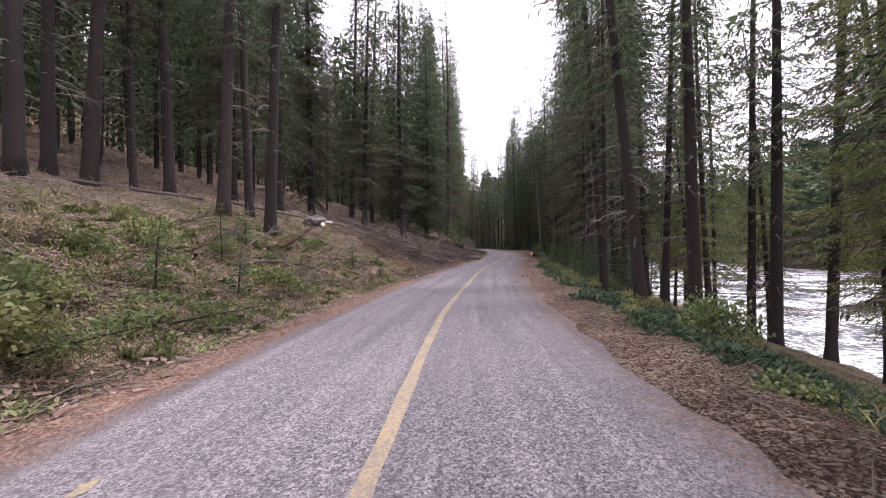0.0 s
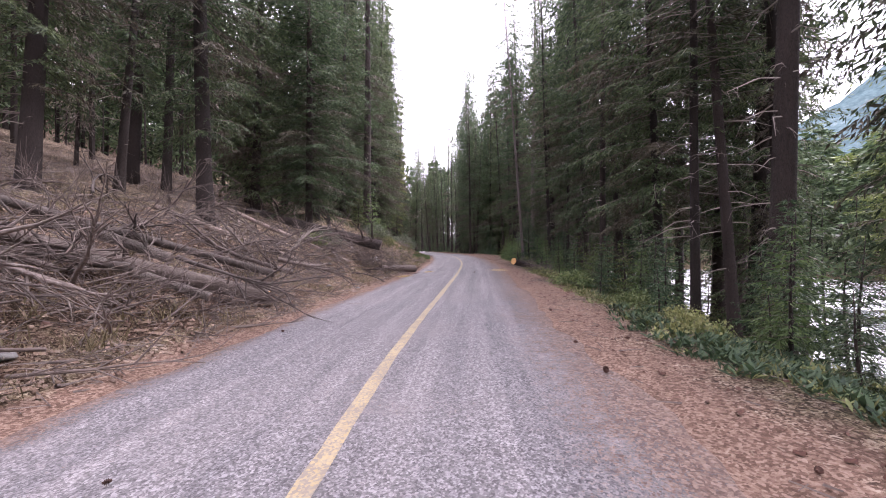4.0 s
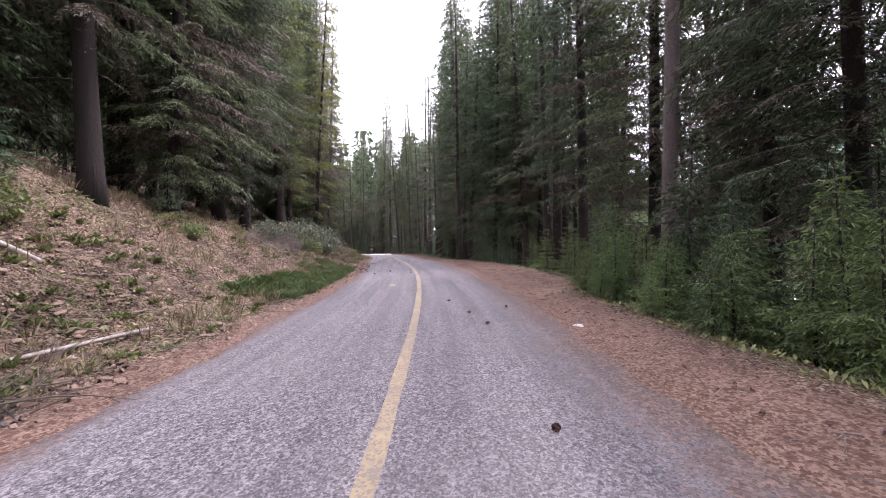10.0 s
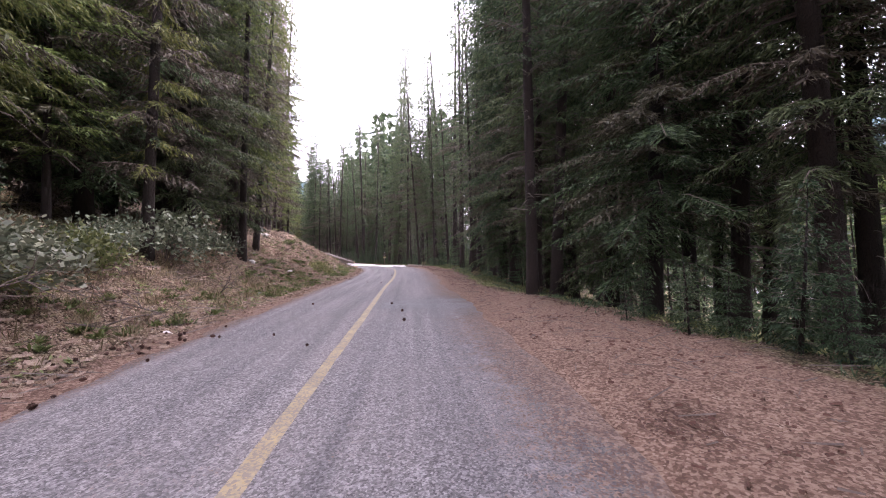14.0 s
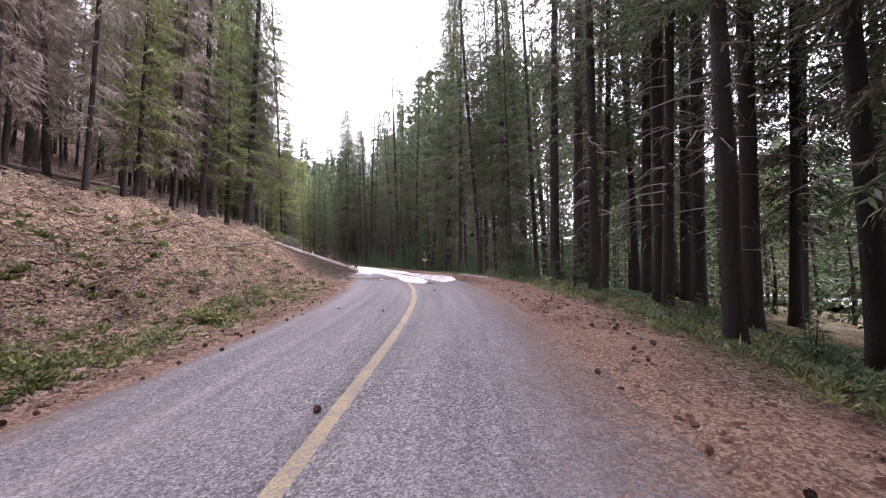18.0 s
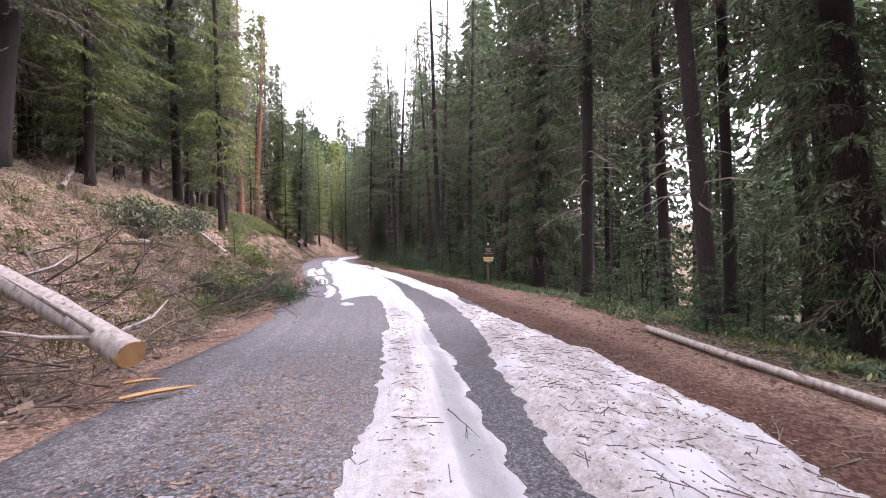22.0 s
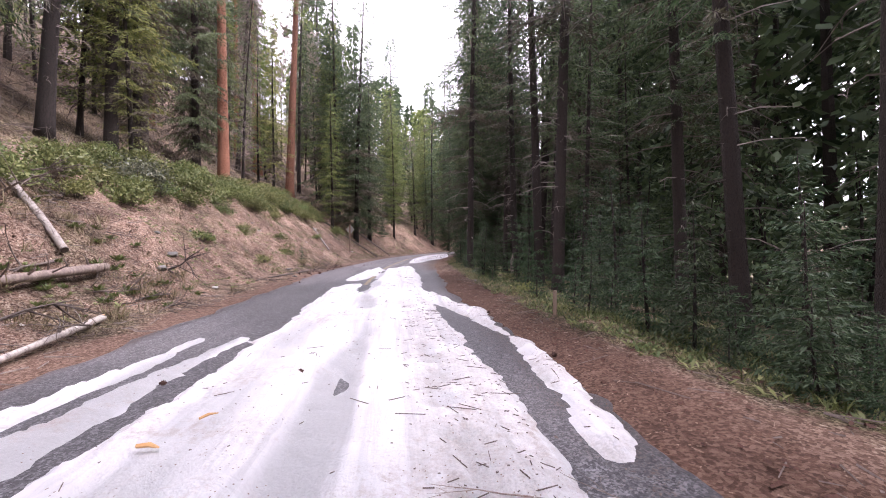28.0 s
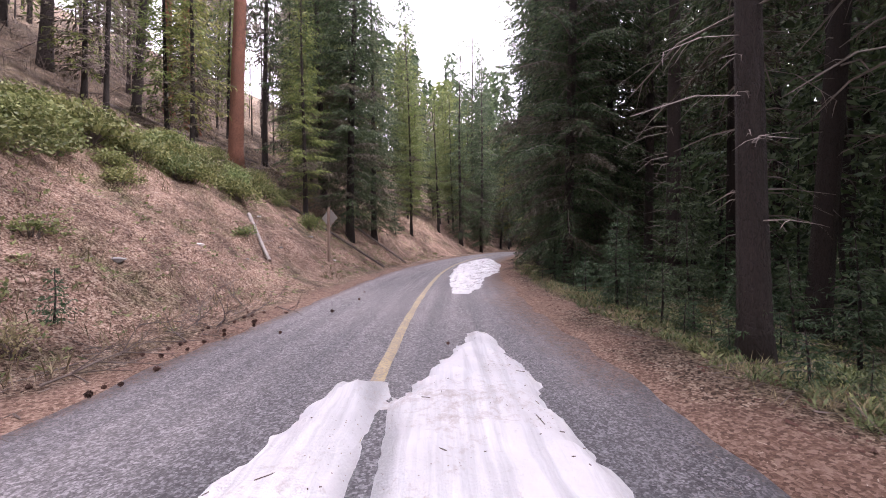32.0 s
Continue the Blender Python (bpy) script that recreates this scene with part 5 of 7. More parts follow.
# ---- logs and branch wood ----
def log(a, b, dia, mat, label, seed, stubs=6, cut=True, taper=0.75, name="fallen_log"):
    """A fallen trunk between two places, with sawn ends and stubs of limbs as parts."""
    rng = np.random.default_rng(seed)
    a, b = np.array(a, float), np.array(b, float)
    root = thing(name, label, "log", me=None, m=Matrix.Translation(Vector(a)))
    L = np.linalg.norm(b - a)
    n = max(5, int(L / .45))
    side = np.cross(b - a, (0, 0, 1.0))
    side /= np.linalg.norm(side) + 1e-9
    ph = rng.random() * 6
    pts = [(b - a) * (k / (n - 1)) + side * .05 * dia * 3 * math.sin(ph + k * .7) for k in range(n)]
    rad = [dia / 2 * (1 - (1 - taper) * k / (n - 1)) for k in range(n)]
    v, f = tube(pts, rad, 12, False, 0.12, rng)
    part("bark", mesh_of("bark", v, f, mat, True), root)
    for e, (p, r, dr) in enumerate(((pts[0], rad[0], pts[0] - pts[1]), (pts[-1], rad[-1], pts[-1] - pts[-2]))):
        dr = dr / np.linalg.norm(dr)
        v, f = tube([p - dr * .03, p + dr * .004, p + dr * .004], [r * .985, r * .97, r * .6], 12, True)
        part("cut_end", mesh_of("cut_end", v, f, CUTWOOD if cut and e == 0 else DEADWOOD), root, "pale orange sawn end" if cut and e == 0 else "weathered broken end")
    for k in range(stubs):
        i = rng.integers(1, n - 1)
        t = rng.random() * 3.1
        out = side * math.cos(t) + np.array([0, 0, 1]) * abs(math.sin(t))
        ln = dia * (.6 + 2.2 * rng.random())
        p = np.array(pts[i])
        v, f = tube([p + out * rad[i] * .6, p + out * (rad[i] + ln * .5), p + out * (rad[i] + ln) + (b - a) / L * ln * .3], [dia * .09, dia * .065, dia * .02], 5)
        part("stub", mesh_of("stub", v, f, mat, True), root)
    return root


def branch_mesh(seed, L, r, forks, mat, name="branch"):
    rng = np.random.default_rng(seed)
    pieces = []

    webs = []

    def limb(o, d, ln, rr, depth, root=None):
        pts, p = [o], o
        n = 5
        for k in range(n):
            d = d + .28 * (rng.random(3) - .5)
            d = d / np.linalg.norm(d)
            p = p + d * ln / n
            pts.append(p)
        first = sum(len(q[0]) for q in pieces)
        sides = 5 if depth == 0 else 4
        pieces.append(tube(pts, [rr * (1 - .8 * k / n) for k in range(n + 1)], sides, False))
        if root is not None:
            webs.append((root, first, first + 1))
        if depth < 2:
            for _ in range(forks if depth == 0 else 2):
                j = int(rng.integers(1, n))
                e = d + 1.5 * (rng.random(3) - .5)
                limb(pts[j], e / np.linalg.norm(e), ln * (.3 + .35 * rng.random()), rr * .5, depth + 1, first + j * sides)
    limb(np.zeros(3), np.array([1.0, 0, .05]), L, r, 0)
    v, f = joined(pieces)
    return mesh_of(name, v, f + webs, mat, True)


BR_GREY = [branch_mesh(300 + k, 2.0, .042, 8, LIMBBARK) for k in range(5)]
BR_BARE = [branch_mesh(320 + k, 1.5, .02, 8, TWIG) for k in range(5)]
BR_THICK = [branch_mesh(360 + k, 2.6, .085, 6, LIMBBARK) for k in range(4)]
BR_ROOT = [branch_mesh(380 + k, 1.1, .016, 9, TWIG_GREY, "root") for k in range(3)]
BR_THIN = [branch_mesh(340 + k, .7, .011, 2, DEADWOOD, "twig") for k in range(4)]


def brush_pile(s0, s1, l0, l1, count, height, label, seed, meshes, scale=1.0):
    """A tangle of dead branches, each a part."""
    rng = random.Random(seed)
    c = spot((s0 + s1) / 2, (l0 + l1) / 2)
    root = thing("brush_pile", label, "brush pile", m=Matrix.Translation(c))
    for k in range(count):
        s, l = rng.uniform(s0, s1), rng.uniform(l0, l1)
        u = rng.random()
        p = spot(s, l, .02 + height * u * u)
        k2 = scale * rng.uniform(.6, 1.3)
        m = Matrix.Translation(p - c) @ pose(0, 0, 0, rng.uniform(-180, 180), rng.uniform(-28, 14), rng.uniform(0, 360)) @ Matrix.Diagonal((k2, k2, k2, 1))
        part("branch", rng.choice(meshes), root, m=m)
    return root


log(spot(35.8, -4.0, .28), spot(31.2, -8.6, .55), .36, DEADWOOD, "split brown rotting log in the slash pile on the bank", 1, 12)
log(spot(37.3, -4.6, .5), spot(30.5, -9.8, .75), .2, LIMBBARK, "thin weathered log lying across the slash pile", 2, 14, False)
log(spot(34.6, -5.6, .7), spot(33.2, -11, .5), .24, LOGBARK, "bleached dead trunk pointing down the bank", 3, 12, False)
log(spot(33.8, -4.1, .45), spot(31, -15, .35), .17, LOGBARK, "long thin fallen trunk reaching down the bank", 4, 12, False)
log(spot(42, -5.4, .3), spot(40, -10.5, .4), .25, DEADWOOD, "grey fallen log on the stony bank", 5, 8, False)
log(spot(46, -5.2, .3), spot(44.2, -11.5, .5), .22, DEADWOOD, "grey broken log high on the bank", 6, 8, False)
log((2.5, 49.0, 1.07), (-5.2, 50.1, 3.2), .6, LOGDARK, "thick dark conifer log jutting from the bank", 7, 14, False)
log(spot(52.5, -2.85, .22), spot(49.2, -4.3, .2), .46, LOGBARK, "short sawn log lying at the edge of the road", 8, 5)
log(spot(53.5, 3.6, .5), spot(55.2, 5.3, .12), .45, BARK_DARK, "sawn log with an orange cut face by the shoulder", 9, 1)
log(spot(72, -14, .3), spot(66, -11.5, .5), .16, PALELOG, "pale thin fallen trunk under the firs", 10, 6, False)
log(spot(65.0, -7.9, .12), spot(66.1, -6.0, .1), .09, PALELOG, "pale dead pole on the grassy bank", 11, 2, False)
log(spot(55.6, -8.0, .1), spot(54.0, -3.8, .12), .09, LOGBARK, "thin dark dead pole down the bank", 12, 5, False)
log((5.43, 132.44, 2.27), (-5.9, 133.85, 6.05), .31, PALELOG, "long grey-white sawn trunk lying down the bank", 13, 14)
log(spot(138.6, 5.1, .08), spot(130.9, 4.6, .08), .115, PALELOG, "long pale thin log along the dirt shoulder", 14, 7, False)
log(spot(153.4, -8.2, .15), spot(152.7, -6.2, .12), .17, PALELOG, "short grey log on the mossy bank", 15, 3, False)
log(spot(172.6, -10.6, .2), spot(169.6, -5.8, .25), .19, PALELOG, "white peeled log leaning down the bank", 16, 4)
log(spot(170.0, -5.3, .2), spot(165.8, -5.0, .2), .2, DEADWOOD, "brown rotten log in the branch litter", 17, 8, False)
log(spot(167.9, -3.9, .1), spot(165.4, -3.5, .1), .12, PALELOG, "splintered pale wood at the bank's foot", 18, 3)
log(spot(199.2, -9.5, .15), spot(201.5, -3.7, .12), .15, LOGBARK, "thin dead trunk lying down the far bank", 19, 4, False)
log(spot(206, -10.5, .15), spot(206.5, -3.6, .12), .17, LOGBARK, "dark dead trunk lying down the far bank", 20, 4, False)
log(spot(193.6, -7.2, .12), spot(191.3, -5.2, .12), .14, PALELOG, "short bleached log on the bare bank", 21, 2, False)
log(spot(23.6, -14.8, .15), spot(31, -11.6, .2), .2, DEADWOOD, "grey log along the top of the bank", 22, 6, False)
log(spot(126, -15.4, .15), spot(131, -13.2, .2), .2, DEADWOOD, "weathered log at the edge of the trees", 23, 8, False)
log(spot(12, -17, .15), spot(21, -14.6, .25), .22, LOGBARK, "dark log lying behind the first trees", 24, 6, False)
log(spot(146.5, -9.6, .15), spot(150.5, -11.2, .2), .16, DEADWOOD, "grey pole among the bank shrubs", 25, 5, False)
log(spot(195, -16.2, .2), spot(205, -14, .2), .2, LOGBARK, "dark log across the burnt slope", 26, 5, False)
log(spot(186, -20, .2), spot(196, -22, .2), .2, LOGBARK, "charred log high on the slope", 27, 5, False)
log(spot(158, -18, .2), spot(166, -14, .2), .16, DEADWOOD, "thin grey deadfall on the slope", 28, 5, False)
log(spot(133, -17, .2), spot(139, -19, .2), .18, DEADWOOD, "grey deadfall under the burnt stems", 29, 5, False)

brush_pile(27.5, 41, -9.5, -4.5, 250, 1.05, "tangled pile of grey dead branches on the bank", 1, BR_GREY + BR_BARE + BR_BARE + BR_BARE + BR_THICK[:1])
brush_pile(29, 38, -5.2, -3.4, 120, .3, "dark broken twigs along the foot of the slash pile", 14, BR_BARE + BR_THIN)
brush_pile(40, 49, -9, -4.4, 70, .45, "scattered dead branches on the stony bank", 2, BR_GREY + BR_BARE)
brush_pile(47.0, 52.6, -6.6, -3.4, 230, 1.2, "bushy heap of thin dry fir branches by the sawn log", 3, BR_BARE, .72)
brush_pile(50.5, 57, 4.6, 7.0, 110, .35, "low heap of dry twigs on the dirt shoulder", 4, BR_BARE + BR_THIN, .6)
brush_pile(133.5, 142.5, -6.2, -3.0, 120, .4, "broken branches around the sawn trunk", 5, BR_BARE + BR_THIN)
brush_pile(112, 134, -8.5, -4.2, 90, .2, "thin dead stems and roots on the crumbling bank", 10, BR_BARE + BR_THIN + BR_THIN)
brush_pile(76, 100, -7.5, -4.2, 60, .15, "dry stems fallen over the grassy bank", 11, BR_BARE + BR_THIN + BR_THIN)
brush_pile(2, 26, -9, -4.0, 70, .2, "dead branches strewn over the mossy bank", 12, BR_BARE + BR_THIN + BR_GREY)
brush_pile(163.5, 172, -9, -3.4, 90, .25, "dry branches and splintered wood on the bank", 6, BR_GREY + BR_BARE + BR_THIN, .65)
brush_pile(60, 66, -5.4, -3.6, 26, .15, "small dead twigs along the bank's foot", 7, BR_THIN + BR_BARE)
brush_pile(144.5, 150, -5.5, -3.4, 34, .3, "leafy brush heap at the foot of the bank", 8, BR_BARE)
brush_pile(53.2, 57.5, 4.3, 6.2, 100, .4, "heap of dry grey twigs round the sawn log on the shoulder", 13, BR_BARE, .55)
brush_pile(56, 62.5, 3.0, 4.6, 22, .1, "loose sticks on the dirt shoulder", 9, BR_THIN)

brush_pile(76.5, 82, -7.8, -5.6, 60, .25, "pale bare roots hanging from the crumbled bank", 15, BR_ROOT)
brush_pile(175, 188, -4.3, -3.2, 70, .05, "dry sticks and bark along the foot of the bank", 16, BR_THIN + BR_THIN + BR_BARE, .7)
log(spot(180.9, -3.5, .05), spot(176.6, -3.9, .05), .075, LIMBBARK, "thin dead branch along the foot of the bank", 30, 5, False)
log(spot(66.0, -4.2, .06), spot(62.6, -4.6, .06), .07, PALELOG, "thin pale pole at the foot of the bank", 31, 3, False)

# sticks lying on the road and dirt
rng = random.Random(5)
for s0, s1, l0, l1, n in ((133.2, 138.5, -2.2, 3.4, 34), (131.5, 141, 1.8, 3.3, 40), (132, 146, .1, .8, 12), (34, 42, -2.9, -2.0, 8), (128, 131, .4, 1.6, 4), (150, 178, 1.4, 3.6, 12), (0, 30, 2.4, 3.6, 8), (60, 75, 2.6, 4.2, 12), (136, 150, 2.6, 4.6, 10)):
    for k in range(n):
        s, l = rng.uniform(s0, s1), rng.uniform(l0, l1)
        p = spot(s, l)
        p.z = max(p.z, float(road_z(s))) + (.1 if 129.5 < s < 184 and (0 < l < 1 or 1.9 < l < 3.0) else .012)
        k2 = rng.uniform(.4, 1.0)
        thing("stick", "dry broken stick lying by the road", "stick", "sticks on the road", me=rng.choice(BR_THIN),
              m=Matrix.Translation(p) @ pose(0, 0, 0, rng.choice((0, 180)), 0, rng.uniform(0, 360)) @ Matrix.Diagonal((k2, k2, k2 * .35, 1)))
for s, l, L, w in ((136.0, -2.6, .7, .05), (136.6, -2.9, .4, .04), (163.0, -.55, .16, .03), (163.4, -.34, .14, .02)):
    v, f = tube([(0, 0, 0), (L * .5, .01, .01), (L, 0, 0)], [w * .5, w * .6, w * .2], 5)
    p = spot(s, l)
    p.z = float(road_z(s)) + (.14 if s > 160 else .04)
    thing("wood_splinter", "orange splinter of freshly split wood on the road", "wood", me=mesh_of("wood_splinter", v, f, CUTWOOD), m=Matrix.Translation(p) @ pose(0, 0, 0, 0, 0, rng.uniform(0, 90)))


v, f = tube([(0, 0, 0), (.14, .01, .01), (.3, 0, 0)], [.03, .04, .025], 6, True, .3, np.random.default_rng(3))
thing("wood_chunk", "dark brown chunk of broken branch on the road", "wood", me=mesh_of("wood_chunk", v, f, DEADWOOD), m=Matrix.Translation(spot(128.7, .85, .09)) @ pose(0, 0, 0, 0, 0, 20))


def chips(s0, l0, rs, rl, count, size, seed, label, mat=CUTWOOD_PALE, name="sawdust"):
    """Sawdust and chips fallen where a trunk was cut."""
    rng = np.random.default_rng(seed)
    q = []
    for k in range(count):
        s, l = s0 + rs * rng.normal() * .5, l0 + rl * rng.normal() * .5
        a = spot(s, l)
        z = max(a.z, float(road_z(s)) - .012 * abs(l)) + .006
        t, w = rng.random() * 6.28, size * (.4 + rng.random())
        c, d = math.cos(t) * w, math.sin(t) * w
        up = .012 * rng.random()
        q.append([(a.x - c, a.y - d, z), (a.x + d * .5, a.y - c * .5, z + up), (a.x + c, a.y + d, z + up * .5), (a.x - d * .5, a.y + c * .5, z)])
    tagged(new(name, quads_mesh(name, np.array(q), mat)), label, name.replace("_", " "), kind="stuff")


chips(52.0, -1.9, .55, .2, 2000, .008, 1, "pale yellow sawdust on the road by the sawn log")
chips(48.4, -2.95, .7, .38, 5200, .009, 2, "orange-yellow sawdust heap at the road's edge")
chips(53.2, 2.6, 1.3, .5, 1800, .011, 3, "pale wood chips on the dirty road edge")


chips(135.2, -.8, 3.2, 1.1, 2600, .022, 31, "reddish needles and bark crumbs strewn over the wet road", LITTER, "road_debris")
chips(134.6, -1.6, 4.5, 1.6, 1500, .026, 32, "dark needles and twig ends strewn over the wet road", TWIG, "road_debris")
chips(154, 1.2, 14, 1.6, 1800, .02, 33, "dark needles and twig ends on the snowy road", TWIG, "road_debris")

for k, (s, l) in enumerate(((119.1, 3.35), (117.6, 3.5), (116.6, 4.1), (120.5, 4.0), (86.0, 3.4), (107.2, 3.8))):
    chips(s, l, .5, .45, 500, .018, 10 + k, "dark crumbled bark on the dirt shoulder", CONE, "bark_crumbs")


# ---- pine cones ----
def cone_mesh(seed):
    rng = np.random.default_rng(seed)
    v, f = [], []
    for ring in range(5):
        z = ring / 4
        r = .045 * math.sin(.35 + z * 2.5)
        for k in range(7):
            t = 6.283 * (k + .5 * (ring % 2)) / 7
            o = len(v)
            c = np.array([math.cos(t), math.sin(t), 0])
            e = np.array([-math.sin(t), math.cos(t), 0])
            b = c * r * .5 + np.array([0, 0, z * .09])
            v += [b - e * .012, b + e * .012, c * r * 1.15 + e * .014 + np.array([0, 0, z * .09 + .016]), c * r * 1.15 - e * .014 + np.array([0, 0, z * .09 + .016])]
            f += [(o, o + 1, o + 2, o + 3)]
    pv, pf = tube([(0, 0, 0), (0, 0, .05), (0, 0, .1)], [.018, .03, .008], 6)
    o = len(v)
    return mesh_of("pine_cone", v + list(pv), f + [tuple(i + o for i in q) for q in pf], CONE)


CONES = [cone_mesh(1), cone_mesh(2)]
rng = random.Random(11)
for s0, s1, la, lb, n in ((76, 92, -3.7, -2.5, 80), (78, 96, -2.4, 3, 12), (108, 122, -3.3, -2.5, 34), (108, 124, 2.7, 4.4, 26), (100, 126, -2, 2.5, 6), (20, 36, 2.6, 3.9, 14), (0, 60, -2.8, 2.4, 6), (178, 188, -3.6, -2.7, 46),
                          (178, 192, -2.2, 3.0, 10), (60, 76, -3.2, 3.4, 7), (150, 176, -2.5, 3.2, 14)):
    for k in range(n):
        s, l = rng.uniform(s0, s1), rng.uniform(la, lb)
        p = spot(s, l)
        p.z = max(p.z, float(road_z(s)) - .012 * abs(l)) + (.13 if 147 < s < 181 and abs(l) < 1.5 else .035)
        k2 = rng.uniform(.45, .8)
        thing("pine_cone", "dark brown open pine cone lying on the ground", "pine cone", "fallen pine cones", me=rng.choice(CONES),
              m=Matrix.Translation(p) @ pose(0, 0, 0, 90, 0, rng.uniform(0, 360)) @ Matrix.Diagonal((k2, k2, k2, 1)))


# ---- stones ----
def stone(s, l, size, mat, label, seed, up=0.0):
    v, f = rough_stone(np.random.default_rng(seed), size)
    p = spot(s, l, up + size[2] * .25)
    return thing("boulder" if max(size) > .3 else "stone", label, "rock", me=mesh_of("stone", v, f, mat, max(size) < .3), m=Matrix.Translation(p) @ pose(0, 0, 0, 0, 0, seed * 40))


stone(28.9, -12.0, (.6, .45, .55), STONE, "grey boulder with a pale face on the bank", 1)
stone(29.6, -11.5, (.35, .28, .3), STONE_PALE, "white rock beside the grey boulder", 2)
stone(51.3, -5.2, (.3, .22, .22), STONE_PALE, "white angular rock on the bank", 3, .2)
stone(50.9, -6.6, (.16, .12, .1), STONE_PALE, "small white rock on the bank", 4)
stone(175.5, 4.05, (.09, .08, .07), STONE, "pale small rock in the roadside grass", 5)
stone(180.0, 4.75, (.34, .3, .36), STONE_MOSS, "mossy dark grey boulder beside the pine trunk", 6)
stone(173.2, -5.6, (.18, .14, .1), STONE, "grey rock on the bare red bank", 7)
stone(171.6, -5.0, (.15, .12, .12), STONE, "dark grey rock on the bare red bank", 8)
stone(195, -11.5, (.5, .3, .25), STONE_PALE, "pale boulder under the orange pine", 9)
stone(146.6, -7.4, (.2, .15, .14), STONE_PALE, "white rock under the bank shrub", 10)
stone(117.2, -10.2, (.32, .2, .2), STONE_PALE, "white broken rock at the top of the bank", 13)
stone(118.4, -10.9, (.5, .35, .4), STONE, "grey boulder at the top of the bank", 14)
stone(27.4, -11.4, (.6, .5, .5), STONE, "grey boulder with a pale face beside the slash", 15)
stone(28.2, -11.2, (.3, .25, .3), STONE_PALE, "white rock face beside the slash pile", 16)
stone(66.7, 3.0, (.14, .1, .03), STONE_PALE, "flat pale stone on the dirt shoulder", 11)
stone(104.8, -6.8, (.22, .15, .14), STONE_PALE, "white stone among the bank grass", 12)
rng = random.Random(21)
for k in range(70):
    s = rng.choice((rng.uniform(20, 50), rng.uniform(160, 198), rng.uniform(100, 130), rng.uniform(60, 100)))
    z = rng.uniform(.03, .1)
    stone(s, -rng.uniform(3.3, 9), (z * rng.uniform(1, 1.7), z, z * .8), rng.choice((STONE, STONE_PALE, STONE)), "small stone lying on the bank", 100 + k)


# ---- young firs, shrubs ----
def young_fir(seed, h, mat, label, broad=.4, gap=1.0):
    rng = np.random.default_rng(seed)
    root = thing("young_fir", label, "sapling", "young firs along the road")
    pts = np.array([(0, 0, -.2), (0.02 * h, 0, h * .5), (0, 0.01, h)], float)
    v, f = tube(pts, [.012 + .012 * h, .006 + .007 * h, .004], 6)
    part("stem", mesh_of("stem", v, f, BARK_DARK, True), root)
    quads, bars, low = crown_arrays(rng, pts, h * .06, h * .97, broad * h ** .8, (.09 + .03 * h) * gap, 7, .2, .05 + .018 * h, .12, .03 + .01 * h, .02 + .008 * h, .12, .85, .3, .06)
    part("crown", quads_mesh("crown", quads, mat), root)["kind"] = "stuff"
    part("branchwood", bars_mesh("branchwood", [(a, b, c, r * .35) for a, b, c, r in bars], TWIG), root)["kind"] = "stuff"
    return root


SAPS = [young_fir(1, .7, NEEDLE_YOUNG, "small blue-green fir seedling on the forest edge"), young_fir(2, 1.3, NEEDLE_YOUNG, "waist-high green young fir at the road's edge"),
        young_fir(3, 2.2, NEEDLE_YOUNG, "dense young fir taller than a man"), young_fir(4, 3.2, NEEDLE_YOUNG, "young fir with level dark green tiers"), young_fir(5, 1.6, NEEDLE_FRESH, "yellow-green young pine on the bank"),
        young_fir(6, 2.3, NEEDLE_SPRING, "bushy light green young fir between road and river", .55, .62)]
SAP_USED = set()


def sapling(k, s, l, scale=1.0, rng=random):
    if 147.4 < s < 151.4 and l < 7.4:
        return
    m = Matrix.Translation(spot(s, l)) @ pose(0, 0, 0, rng.uniform(-4, 4), rng.uniform(-4, 4), rng.uniform(0, 360)) @ Matrix.Diagonal((scale, scale, scale * rng.uniform(.85, 1.15), 1))
    if k in SAP_USED:
        copy_thing(SAPS[k], m).matrix_world = m
    else:
        SAP_USED.add(k)
        SAPS[k].matrix_world = m


rng = random.Random(31)
for k, s, l in ((4, 62.9, 5.6), (4, 61.6, 6.2), (1, 60.6, 5.0), (4, 64.6, 5.4), (2, 66.5, 6.6), (1, 66, 5.0), (4, 69, 5.6), (2, 73, 6.2), (4, 76, 6.8), (4, 67.4, 5.9), (4, 63.8, 6.3), (4, 71, 6.3), (1, 40, 5.2), (2, 42, 5.8), (3, 45, 7), (2, 38, 6.4), (1, 36, 5.4), (2, 48, 6.2), (3, 56.5, 6.8), (2, 54.4, 6.4), (3, 25, 7.2), (1, 31, 5.6)):
    sapling(k, s, l, 1, rng)
for k, s, l in ((1, 86.6, 6.4), (2, 88, 6.6), (1, 89.4, 5.9), (1, 85.2, 6.4), (0, 91, 5.6), (2, 104, 6.8), (1, 106, 6.4), (1, 127.6, 5.9), (0, 126, 6.2), (3, 168.9, 6.1), (2, 166.6, 5.4), (3, 165, 6.6), (2, 164, 5.6), (3, 171.5, 6.4), (1, 168, 5.0), (2, 180.2, 5.6), (1, 190, 4.7), (2, 187.5, 5.0), (1, 185.3, 4.6), (1, 183.4, 4.7), (0, 182, 4.4)):
    sapling(k, s, l, 1, rng)
